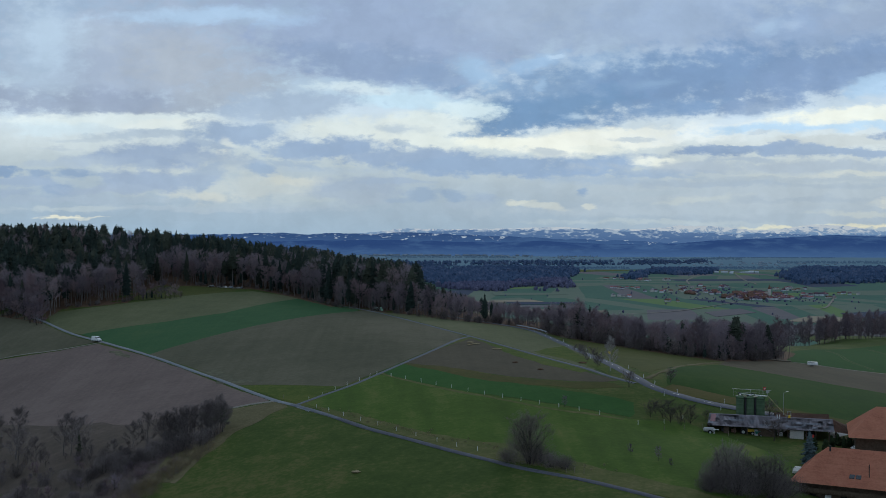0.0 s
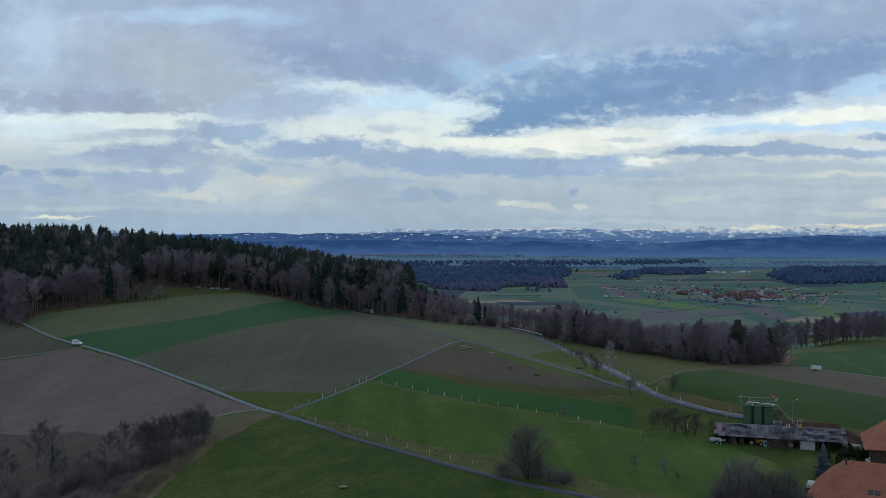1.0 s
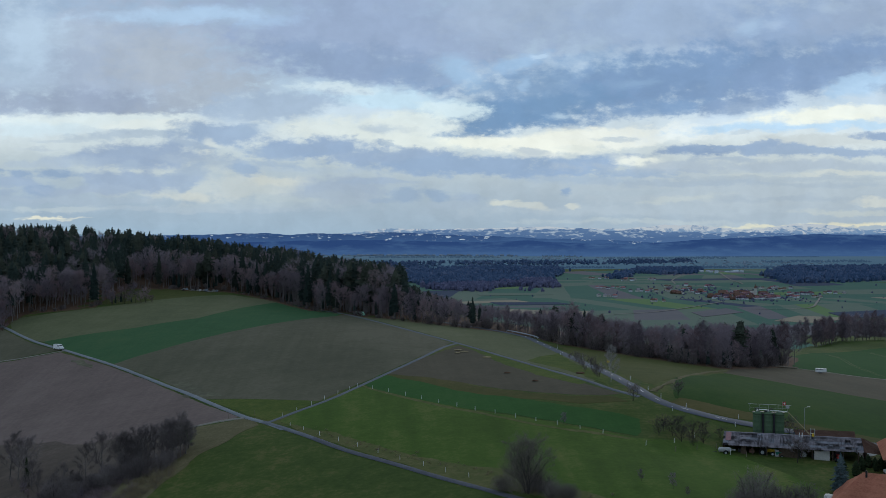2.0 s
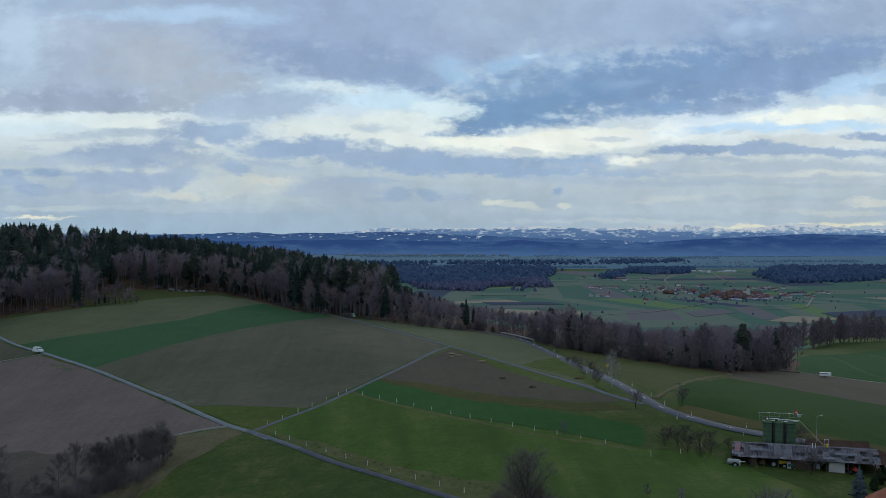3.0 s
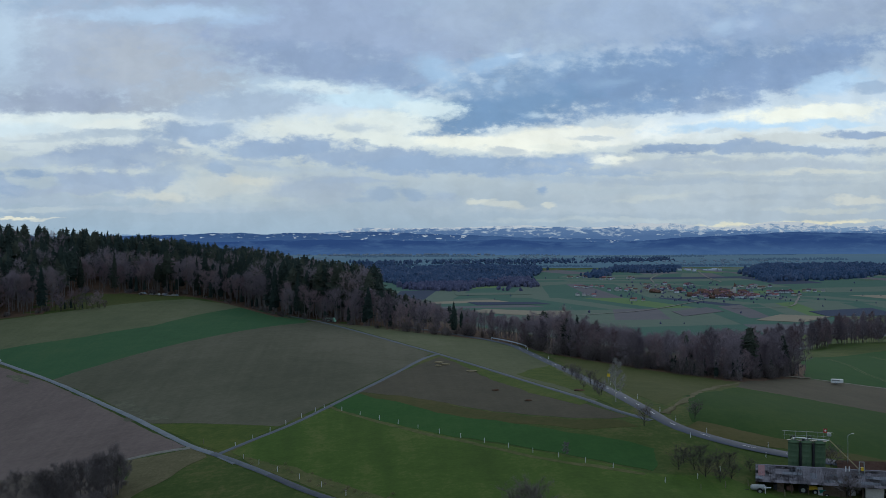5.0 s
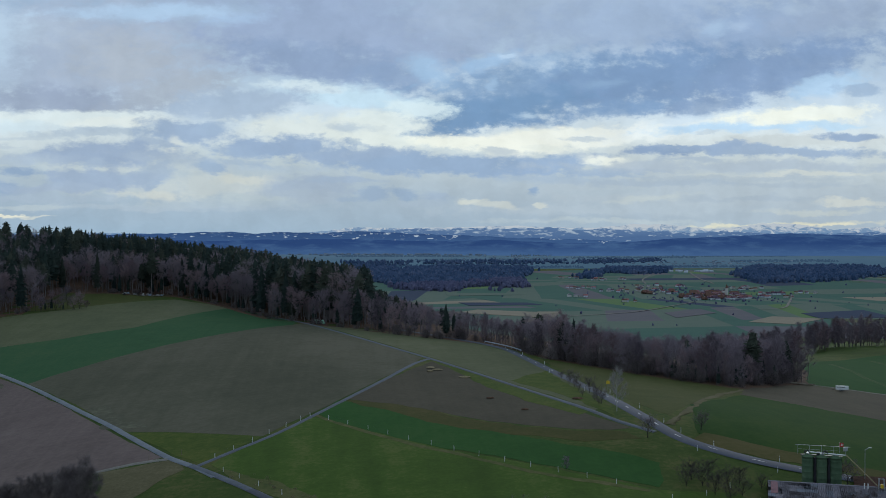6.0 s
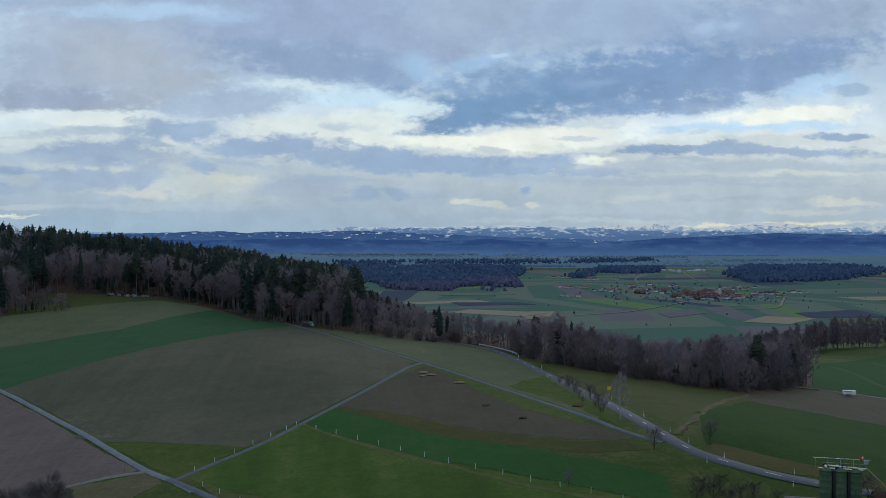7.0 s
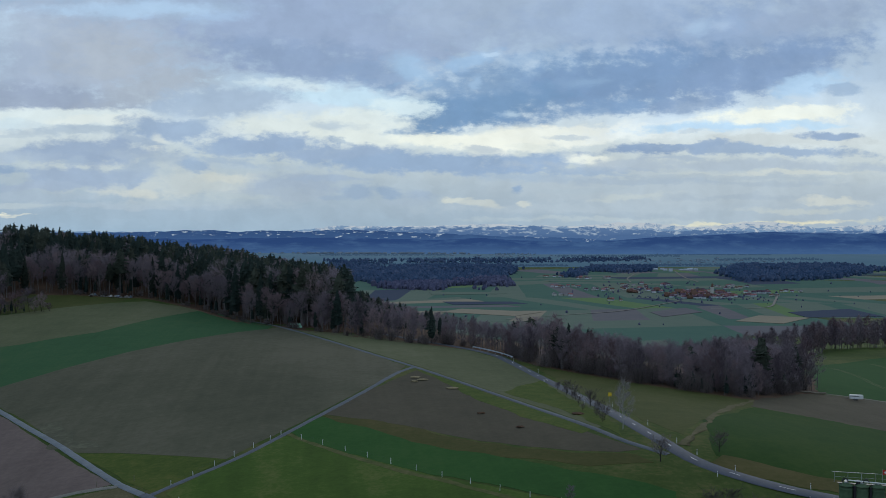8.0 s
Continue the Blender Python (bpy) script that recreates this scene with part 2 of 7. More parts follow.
cloud(-215, 33, 187, 3.2, 0, lin(174, 188, 205), 0.75, 0.6)
cloud(-94, 40, 33, 3.8, 0, lin(184, 196, 206), 0.70, 0.5)
cloud(-324, 26, 26, 1.8, -1, lin(229, 227, 215), 0.95, 0.3)
cloud(-298, 24, 24, 1.1, 0, lin(214, 216, 212), 0.70, 0.5)
cloud(-314, 33, 48, 2.2, 0, lin(186, 198, 208), 0.60, 0.5)
cloud(430, 18, 103, 2.7, 1, lin(216, 215, 203), 0.90, 0.6)
cloud(356, 18, 37, 1.6, 0, lin(228, 224, 204), 0.60, 0.5)
cloud(470, 18, 33, 1.6, 0, lin(232, 226, 206), 0.70, 0.4)
cloud(255, 21, 127, 2.7, 0, lin(190, 201, 210), 0.60, 0.7)
cloud(-376, 67, 14, 4.9, 0, lin(140, 164, 198), 0.95, 0.3)
cloud(-355, 57, 27, 4.9, 0, lin(158, 176, 203), 0.85, 0.4)
cloud(-339, 41, 54, 4.3, 0, lin(164, 180, 202), 0.75, 0.5)
cloud(-267, 41, 87, 3.8, 0, lin(170, 185, 204), 0.70, 0.5)
cloud(-126, 36, 88, 3.2, 0, lin(176, 190, 205), 0.70, 0.5)
cloud(-375, 48, 31, 4.9, 0, lin(160, 177, 202), 0.80, 0.5)
cloud(-215, 60, 34, 5.4, 0, lin(160, 177, 203), 0.75, 0.5)
cloud(-314, 74, 42, 3.8, 0, lin(176, 191, 211), 0.70, 0.5)
cloud(-110, 74, 44, 3.8, -3, lin(164, 182, 207), 0.70, 0.5)
cloud(288, 57, 82, 3.8, 0, lin(168, 183, 203), 0.70, 0.5)
cloud(401, 62, 101, 3.2, 0, lin(174, 187, 203), 0.70, 0.5)
cloud(244, 49, 52, 3.2, 2, lin(176, 190, 205), 0.60, 0.5)
# grain of the cloud cover
shade = W.add("ShaderNodeMapRange")
W.link(W.math("ADD", W.math("MULTIPLY", fine, 0.55), W.math("MULTIPLY", broad, 0.45)), shade.inputs["Value"])
for name, val in (("From Min", 0.3), ("From Max", 0.7), ("To Min", 0.87), ("To Max", 1.13)):
    shade.inputs[name].default_value = val
grain = W.add("ShaderNodeCombineColor")
for s, k in zip(grain.inputs, (0.97, 1.015, 0.985)):
    W.link(W.math("MULTIPLY", shade.outputs[0], k), s)
sky_col = W.mix(1.0, sky_col, grain.outputs[0], "MULTIPLY")
bg = W.add("ShaderNodeBackground")
W.link(sky_col, bg.inputs[0])
bg.inputs[1].default_value = 1.0
W.link(bg.outputs[0], W.add("ShaderNodeOutputWorld").inputs[0])

sun = new("sun", bpy.data.lights.new("sun", "SUN"))
sun.data.energy, sun.data.angle, sun.data.color = 0.5, radians(25), (1.0, 0.95, 0.88)
sun.matrix_world = look((0, 0, 0), (-math.sin(SUN_AZ) * math.cos(SUN_EL), -math.cos(SUN_AZ) * math.cos(SUN_EL), -math.sin(SUN_EL)))

# ---------------------------------------------------------------- materials
def material(name, colours, scale=0.3, fine=4.0, rough=0.9, bump=0.3, bump_size=0.05, streak=None, per_object=0.0, metal=0.0, coords="Object", contrast=1.0, gloss=0.06, drift=0.0, drift_turn=45.0, per_island=0.0):
    """A surface of two to four colours, mottled at two scales; streak = (angle in degrees, lines per metre, depth)."""
    m = bpy.data.materials.new(name)
    m.use_nodes = True
    n = Nodes(m.node_tree)
    co = n.add("ShaderNodeTexCoord").outputs[coords]
    big = n.noise(co, scale, 5.0, 0.6).outputs["Fac"]
    small = n.noise(co, fine, 6.0, 0.65).outputs["Fac"]
    middle = n.noise(co, math.sqrt(scale * fine), 5.0, 0.65).outputs["Fac"]
    fac = n.math("ADD", n.math("ADD", n.math("MULTIPLY", big, 0.31), n.math("MULTIPLY", middle, 0.32)), n.math("MULTIPLY", small, 0.37))
    fac = n.math("ADD", n.math("MULTIPLY", n.math("SUBTRACT", fac, 0.5), 3.4 * contrast), 0.5, clamp=True)
    if drift:
        wide = n.add("ShaderNodeMapping")
        wide.inputs["Rotation"].default_value = (0, 0, radians(drift_turn))
        wide.inputs["Scale"].default_value = (0.030, 0.008, 0.02)
        n.link(co, wide.inputs[0])
        sweep = n.noise(wide.outputs[0], 1.0, 4.0, 0.55).outputs["Fac"]
        fac = n.math("ADD", fac, n.math("MULTIPLY", n.math("SUBTRACT", sweep, 0.5), drift), clamp=True)
    if per_object:
        rnd = n.add("ShaderNodeObjectInfo").outputs["Random"]
        fac = n.math("ADD", fac, n.math("MULTIPLY", n.math("SUBTRACT", rnd, 0.5), per_object), clamp=True)
    if per_island:
        rnd = n.add("ShaderNodeNewGeometry").outputs["Random Per Island"]
        fac = n.math("ADD", fac, n.math("MULTIPLY", n.math("SUBTRACT", rnd, 0.5), per_island), clamp=True)
    height = small
    if streak:
        mp = n.add("ShaderNodeMapping")
        mp.inputs["Rotation"].default_value = (0, 0, radians(streak[0]))
        mp.inputs["Scale"].default_value = (streak[1], 0.012, 0.012)
        n.link(co, mp.inputs[0])
        lines = n.noise(mp.outputs[0], 1.0, 3.0, 0.5).outputs["Fac"]
        fac = n.math("ADD", fac, n.math("MULTIPLY", n.math("SUBTRACT", lines, 0.5), streak[2]), clamp=True)
        height = n.math("ADD", small, lines)
    steps = [(i / (len(colours) - 1), (*c, 1.0)) for i, c in enumerate(colours)]
    col = n.ramp(fac, steps)
    b = n.add("ShaderNodeBsdfPrincipled")
    n.link(col, b.inputs["Base Color"])
    b.inputs["Roughness"].default_value, b.inputs["Metallic"].default_value = rough, metal
    b.inputs["Specular IOR Level"].default_value = gloss if rough > 0.7 else 0.4
    if bump:
        bp = n.add("ShaderNodeBump")
        bp.inputs["Strength"].default_value, bp.inputs["Distance"].default_value = bump, bump_size
        n.link(height, bp.inputs["Height"])
        n.link(bp.outputs[0], b.inputs["Normal"])
    n.link(b.outputs[0], n.add("ShaderNodeOutputMaterial").inputs[0])
    return m


def glowing_haze_material(name, low, high, z0, z1, snow=None, snow_scale=0.01, snow_cut=0.6, glow=1.0, crisp=14.0):
    """Far land, so far off that the haze between is put into its colour and glow."""
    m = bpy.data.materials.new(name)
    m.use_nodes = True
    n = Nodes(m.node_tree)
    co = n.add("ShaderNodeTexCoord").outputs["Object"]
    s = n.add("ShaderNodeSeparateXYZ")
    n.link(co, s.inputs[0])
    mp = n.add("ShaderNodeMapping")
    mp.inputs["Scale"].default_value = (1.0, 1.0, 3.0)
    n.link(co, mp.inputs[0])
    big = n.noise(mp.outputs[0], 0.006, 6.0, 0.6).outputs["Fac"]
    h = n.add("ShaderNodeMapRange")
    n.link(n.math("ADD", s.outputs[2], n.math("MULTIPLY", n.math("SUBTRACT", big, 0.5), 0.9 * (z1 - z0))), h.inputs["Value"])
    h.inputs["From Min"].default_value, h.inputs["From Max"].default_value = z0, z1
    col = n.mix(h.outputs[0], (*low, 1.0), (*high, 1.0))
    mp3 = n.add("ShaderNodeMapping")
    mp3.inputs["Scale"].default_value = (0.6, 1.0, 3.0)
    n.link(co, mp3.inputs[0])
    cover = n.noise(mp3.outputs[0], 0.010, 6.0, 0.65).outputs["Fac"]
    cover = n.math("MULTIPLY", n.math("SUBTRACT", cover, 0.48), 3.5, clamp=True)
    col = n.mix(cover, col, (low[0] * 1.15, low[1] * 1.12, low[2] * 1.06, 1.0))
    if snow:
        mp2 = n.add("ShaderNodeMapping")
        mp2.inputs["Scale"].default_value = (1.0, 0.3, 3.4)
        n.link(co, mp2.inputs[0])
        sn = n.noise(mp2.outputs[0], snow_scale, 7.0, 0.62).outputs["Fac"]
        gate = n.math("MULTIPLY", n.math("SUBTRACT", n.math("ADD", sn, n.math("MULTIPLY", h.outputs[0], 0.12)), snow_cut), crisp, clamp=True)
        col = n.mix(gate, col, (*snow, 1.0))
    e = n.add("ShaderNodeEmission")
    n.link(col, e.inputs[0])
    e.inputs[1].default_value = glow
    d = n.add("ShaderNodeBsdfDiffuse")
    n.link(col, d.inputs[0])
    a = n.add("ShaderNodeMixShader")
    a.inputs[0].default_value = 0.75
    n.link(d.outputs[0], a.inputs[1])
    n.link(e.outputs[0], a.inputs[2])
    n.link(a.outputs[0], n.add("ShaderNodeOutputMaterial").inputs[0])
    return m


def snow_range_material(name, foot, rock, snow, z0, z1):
    """A snowy range far off: steep faces of snow between darker rock, bluer towards the foot; haze is put into colour
    and glow.
    """
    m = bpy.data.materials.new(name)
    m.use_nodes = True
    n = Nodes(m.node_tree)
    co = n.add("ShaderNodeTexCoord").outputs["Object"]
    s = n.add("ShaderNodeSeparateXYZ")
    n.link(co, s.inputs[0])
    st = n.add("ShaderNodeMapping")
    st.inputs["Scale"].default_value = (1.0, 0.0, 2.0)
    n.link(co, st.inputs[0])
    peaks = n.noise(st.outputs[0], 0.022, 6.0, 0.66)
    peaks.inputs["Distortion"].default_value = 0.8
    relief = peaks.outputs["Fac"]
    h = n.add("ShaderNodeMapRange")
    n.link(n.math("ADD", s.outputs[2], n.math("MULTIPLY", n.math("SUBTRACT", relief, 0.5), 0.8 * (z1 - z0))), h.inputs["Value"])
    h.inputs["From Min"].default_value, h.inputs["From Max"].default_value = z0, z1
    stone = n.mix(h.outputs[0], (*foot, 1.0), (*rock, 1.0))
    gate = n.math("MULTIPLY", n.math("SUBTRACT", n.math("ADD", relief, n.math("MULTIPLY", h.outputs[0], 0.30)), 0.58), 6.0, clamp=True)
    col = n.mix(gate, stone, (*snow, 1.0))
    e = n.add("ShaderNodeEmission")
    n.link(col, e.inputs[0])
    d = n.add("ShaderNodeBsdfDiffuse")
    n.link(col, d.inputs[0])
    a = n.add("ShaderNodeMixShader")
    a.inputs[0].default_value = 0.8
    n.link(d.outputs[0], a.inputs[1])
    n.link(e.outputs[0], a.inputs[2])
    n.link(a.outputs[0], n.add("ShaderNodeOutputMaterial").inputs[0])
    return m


GRASS = material("pasture_grass", [(0.040, 0.072, 0.0125), (0.056, 0.097, 0.0165), (0.112, 0.122, 0.036)], 0.05, 1.1, streak=(-45, 0.14, 1.5), contrast=0.9, drift=1.2, drift_turn=-45)
MEADOW = material("meadow_grass", [(0.035, 0.0581, 0.0129), (0.0511, 0.0757, 0.0176), (0.094, 0.0938, 0.0313)], 0.045, 0.8, contrast=1.5, drift=2.0, drift_turn=40)
HEADLAND = material("headland_grass", [(0.046, 0.072, 0.014), (0.066, 0.090, 0.018), (0.098, 0.104, 0.026)], 0.05, 0.9, contrast=1.4)
DAMP = material("damp_earth", [(0.0787, 0.0758, 0.0523), (0.104, 0.0996, 0.0669), (0.146, 0.139, 0.0901)], 0.08, 0.7, contrast=1.5)
DRYMIX = material("mixed_dry_grass", [(0.0582, 0.0763, 0.0224), (0.0874, 0.0933, 0.0325), (0.129, 0.117, 0.0526)], 0.10, 1.0, contrast=1.3)
OLIVE_DARK = material("olive_grass", [(0.0514, 0.0622, 0.0176), (0.0691, 0.0756, 0.024), (0.093, 0.0907, 0.0352)], 0.03, 0.8, drift=1.4, drift_turn=40)
STRIP = material("green_forage_strip", [(0.0193, 0.066, 0.0144), (0.0258, 0.082, 0.0178), (0.0402, 0.092, 0.0235)], 0.03, 0.9, streak=(-45, 0.5, 0.5), drift=1.0, drift_turn=-45)
EARTH = material("bare_earth", [(0.0624, 0.0541, 0.0373), (0.079, 0.0673, 0.0464), (0.0957, 0.0816, 0.0564)], 0.02, 0.8, streak=(-45, 0.5, 0.5), bump=0.5, bump_size=0.1, drift=1.3, drift_turn=-45)
MARGIN = material("rough_margin_grass", [(0.0493, 0.0551, 0.0153), (0.068, 0.0646, 0.0204), (0.0918, 0.0779, 0.0289)], 0.06, 0.9, drift=1.4, drift_turn=-45)
DRYGRASS = material("dry_grass", [(0.075, 0.070, 0.034), (0.110, 0.096, 0.050), (0.158, 0.132, 0.078)], 0.12, 1.5)
CROP = material("winter_crop", [(0.0296, 0.0745, 0.0297), (0.0359, 0.0912, 0.0377), (0.0551, 0.0988, 0.0411)], 0.02, 0.8, streak=(55, 0.5, 0.5), drift=1.0, drift_turn=60)
CROP_FAR = material("young_wheat", [(0.0063, 0.0512, 0.00756), (0.009, 0.0618, 0.00945), (0.0162, 0.0657, 0.012)], 0.02, 0.8, streak=(75, 0.25, 0.9), drift=1.0, drift_turn=75)
GREENFIELD = material("grass_ley", [(0.0127, 0.0431, 0.00612), (0.0183, 0.0538, 0.00765), (0.0302, 0.0625, 0.0102)], 0.02, 0.8, streak=(20, 0.4, 0.5), contrast=1.2, drift=1.2, drift_turn=30)
OLIVE = material("thin_grass_field", [(0.0821, 0.092, 0.0477), (0.105, 0.111, 0.0581), (0.133, 0.132, 0.0767)], 0.02, 0.6, streak=(58, 0.4, 0.4), drift=1.4, drift_turn=-25)
STUBBLE = material("stubble_field", [(0.0734, 0.071, 0.0464), (0.0931, 0.0879, 0.058), (0.117, 0.106, 0.0734)], 0.012, 0.6, streak=(60, 0.4, 0.6), contrast=1.15, drift=1.8, drift_turn=62)
PLOUGH = material("ploughed_soil", [(0.119, 0.0888, 0.0797), (0.152, 0.113, 0.101), (0.182, 0.14, 0.125)], 0.012, 0.7, streak=(-52, 0.5, 0.5), bump=0.6, bump_size=0.15, drift=1.4, drift_turn=-52)
LITTER = material("leaf_litter", [(0.0585, 0.0379, 0.0275), (0.0988, 0.0598, 0.0407), (0.15, 0.0874, 0.055)], 0.15, 1.5)
ASPHALT = material("asphalt", [(0.0468, 0.0541, 0.0732), (0.0601, 0.0692, 0.092), (0.0769, 0.0866, 0.111)], 0.2, 3.0, rough=0.75, bump=0.1, gloss=0.25)
TRACK = material("farm_track", [(0.119, 0.131, 0.147), (0.16, 0.175, 0.193), (0.217, 0.23, 0.243)], 0.2, 2.5, rough=0.85, gloss=0.15)
BRUSH = material("brushy_ground", [(0.066, 0.053, 0.042), (0.096, 0.074, 0.060), (0.138, 0.106, 0.088)], 0.08, 1.2)
TRACK_MID = material("worn_farm_track", [(0.0771, 0.0845, 0.0994), (0.103, 0.113, 0.131), (0.141, 0.149, 0.166)], 0.2, 2.5, rough=0.85, gloss=0.15)
TRACK_DARK = material("dark_farm_track", [(0.0527, 0.0558, 0.0693), (0.0713, 0.0756, 0.0911), (0.0992, 0.103, 0.119)], 0.2, 2.5, rough=0.85, gloss=0.15)
GRAVEL = material("gravel_track", [(0.13, 0.12, 0.10), (0.20, 0.185, 0.16), (0.26, 0.24, 0.21)], 0.25, 3.0)
LINE = material("road_paint", [(0.5, 0.5, 0.5), (0.75, 0.75, 0.74)], 0.8, 6.0, rough=0.6, bump=0)
BARK = material("grey_bark", [(0.085, 0.077, 0.076), (0.14, 0.126, 0.122), (0.21, 0.19, 0.185)], 0.6, 6.0, per_object=0.5)
TWIG = material("bare_twigs", [(0.124, 0.099, 0.117), (0.189, 0.152, 0.174), (0.27, 0.222, 0.249)], 0.15, 2.0, per_object=0.9, bump=0)
TWIG_RED = material("reddish_twigs", [(0.154, 0.107, 0.118), (0.222, 0.158, 0.172), (0.302, 0.224, 0.237)], 0.15, 2.0, per_object=0.9, bump=0)
TWIG_DARK = material("dark_shrub_twigs", [(0.104, 0.0874, 0.085), (0.157, 0.131, 0.13), (0.227, 0.192, 0.185)], 0.3, 2.5, per_object=0.8, bump=0)
TWIG_BUSH = material("grey_brown_bush_twigs", [(0.130, 0.110, 0.094), (0.182, 0.155, 0.136), (0.245, 0.212, 0.188)], 0.3, 2.5, bump=0)
BIRCH = material("birch_bark", [(0.16, 0.15, 0.14), (0.36, 0.35, 0.33), (0.5, 0.49, 0.46)], 1.2, 8.0)
NEEDLE = material("fir_needles", [(0.0131, 0.022, 0.0211), (0.0219, 0.0339, 0.0305), (0.035, 0.0486, 0.0406)], 0.3, 3.0, per_object=0.8, bump=0)
PINE = material("pine_needles", [(0.0264, 0.0335, 0.0269), (0.0414, 0.0491, 0.0374), (0.0598, 0.0669, 0.0508)], 0.3, 3.0, per_object=0.8, bump=0)
SPRUCE_BLUE = material("blue_spruce_needles", [(0.030, 0.045, 0.045), (0.060, 0.085, 0.090), (0.10, 0.13, 0.14)], 0.8, 5.0, bump=0)
HEDGE = material("evergreen_leaves", [(0.012, 0.020, 0.010), (0.022, 0.034, 0.015), (0.040, 0.052, 0.024)], 0.8, 5.0, bump=0)
WHITE = material("white_paint", [(0.62, 0.62, 0.62), (0.78, 0.78, 0.77)], 1.0, 6.0, rough=0.5, bump=0)
GALV = material("galvanised_steel", [(0.30, 0.32, 0.33), (0.45, 0.47, 0.48)], 1.0, 8.0, rough=0.45, metal=0.7, bump=0)
DARKMETAL = material("dark_metal", [(0.020, 0.021, 0.023), (0.045, 0.046, 0.05)], 1.5, 8.0, rough=0.5, metal=0.4, bump=0)
RUBBER = material("rubber", [(0.012, 0.012, 0.012), (0.025, 0.025, 0.025)], 3.0, 12.0, rough=0.8, bump=0)
YELLOW = material("yellow_paint", [(0.62, 0.40, 0.02), (0.75, 0.52, 0.04)], 1.0, 6.0, rough=0.5, bump=0)
RED = material("red_paint", [(0.40, 0.03, 0.025), (0.55, 0.05, 0.04)], 1.0, 6.0, rough=0.5, bump=0)
TEAL = material("teal_paint", [(0.02, 0.20, 0.16), (0.04, 0.30, 0.24)], 1.0, 6.0, rough=0.5, bump=0)
BALE = material("mint_bale_wrap", [(0.27, 0.594, 0.432), (0.459, 0.81, 0.621)], 1.5, 6.0, rough=0.4, bump=0, per_object=0.6)
STRAW = material("straw_heap", [(0.21, 0.165, 0.0975), (0.315, 0.255, 0.158)], 0.6, 4.0)
GLASS_DARK = material("dark_window_glass", [(0.012, 0.014, 0.018), (0.03, 0.034, 0.04)], 0.5, 2.0, rough=0.15, bump=0)
WOOD_DARK = material("weathered_boards", [(0.045, 0.032, 0.024), (0.085, 0.062, 0.045), (0.13, 0.10, 0.075)], 0.6, 5.0)
WOOD_PALE = material("pale_boards", [(0.16, 0.13, 0.10), (0.26, 0.22, 0.17)], 0.6, 5.0)
PLASTER = material("pale_plaster", [(0.42, 0.40, 0.37), (0.60, 0.58, 0.54)], 0.3, 3.0, per_object=0.7)
CONCRETE = material("concrete", [(0.26, 0.26, 0.255), (0.36, 0.36, 0.35), (0.44, 0.43, 0.42)], 0.3, 3.0)
TILE = material("red_roof_tiles", [(0.462, 0.18, 0.117), (0.609, 0.258, 0.167), (0.692, 0.329, 0.222)], 0.25, 2.5, per_object=0.2, bump=0.2)
# Village roofs and walls carry the distance haze in their base colour.
TILE_FAR = material("hazed_village_tiles", [(0.0972, 0.0636, 0.088), (0.194, 0.101, 0.117), (0.292, 0.136, 0.138)], 0.02, 0.4, per_object=1.6, bump=0)
PLASTER_FAR = material("hazed_distant_plaster", [(0.336, 0.372, 0.42), (0.72, 0.756, 0.804)], 0.02, 0.4, per_object=1.2, bump=0)
TILE_OLD = material("brown_roof_tiles", [(0.10, 0.055, 0.042), (0.15, 0.085, 0.065), (0.19, 0.115, 0.09)], 0.3, 2.5, per_object=0.5)
ETERNIT = material("fibre_cement_sheets", [(0.175, 0.158, 0.176), (0.233, 0.213, 0.235), (0.292, 0.269, 0.292)], 0.35, 2.0, per_object=0.12)
ETERNIT_PALE = material("clear_roof_sheets", [(0.201, 0.206, 0.237), (0.263, 0.267, 0.301)], 0.6, 3.0, per_object=0.4)
FADED = material("faded_pink_sheet", [(0.20, 0.11, 0.115), (0.30, 0.17, 0.175)], 0.6, 3.0)
SILO = material("green_silo_paint", [(0.058, 0.094, 0.056), (0.082, 0.130, 0.076), (0.118, 0.158, 0.094)], 0.25, 1.5, per_object=0.3)
# The blue haze over the valley is mixed into these field colours.
HAZED_TINTS = {
    "green": material("hazed_valley_meadow", [(0.082, 0.141, 0.116), (0.102, 0.162, 0.125)], 0.006, 0.08, bump=0, gloss=0.0),
    "bright": material("hazed_valley_crop", [(0.126, 0.19, 0.0954), (0.153, 0.215, 0.103)], 0.006, 0.08, bump=0, gloss=0.0),
    "dull": material("hazed_valley_pasture", [(0.132, 0.166, 0.134), (0.16, 0.188, 0.149)], 0.006, 0.08, bump=0, gloss=0.0),
    "brown": material("hazed_valley_plough", [(0.141, 0.138, 0.147), (0.176, 0.157, 0.161)], 0.006, 0.08, bump=0, gloss=0.0),
    "dark": material("hazed_valley_dark_plough", [(0.0683, 0.0808, 0.114), (0.0813, 0.0911, 0.123)], 0.006, 0.08, bump=0, gloss=0.0),
    "tan": material("hazed_valley_stubble", [(0.254, 0.221, 0.17), (0.313, 0.263, 0.197)], 0.006, 0.08, bump=0, gloss=0.0),
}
# Town walls in the plain, blue haze painted into the plaster colour.
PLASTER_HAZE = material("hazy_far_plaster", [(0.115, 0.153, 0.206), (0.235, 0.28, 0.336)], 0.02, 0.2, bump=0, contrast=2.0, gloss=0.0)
# Far woods, their base colours shifted to blue to stand for haze.
VALLEY_WOOD = material("hazed_distant_woods", [(0.0345, 0.064, 0.123), (0.0587, 0.0923, 0.163), (0.102, 0.128, 0.2)], 0.008, 0.12, bump=0, gloss=0.0, per_island=0.6)
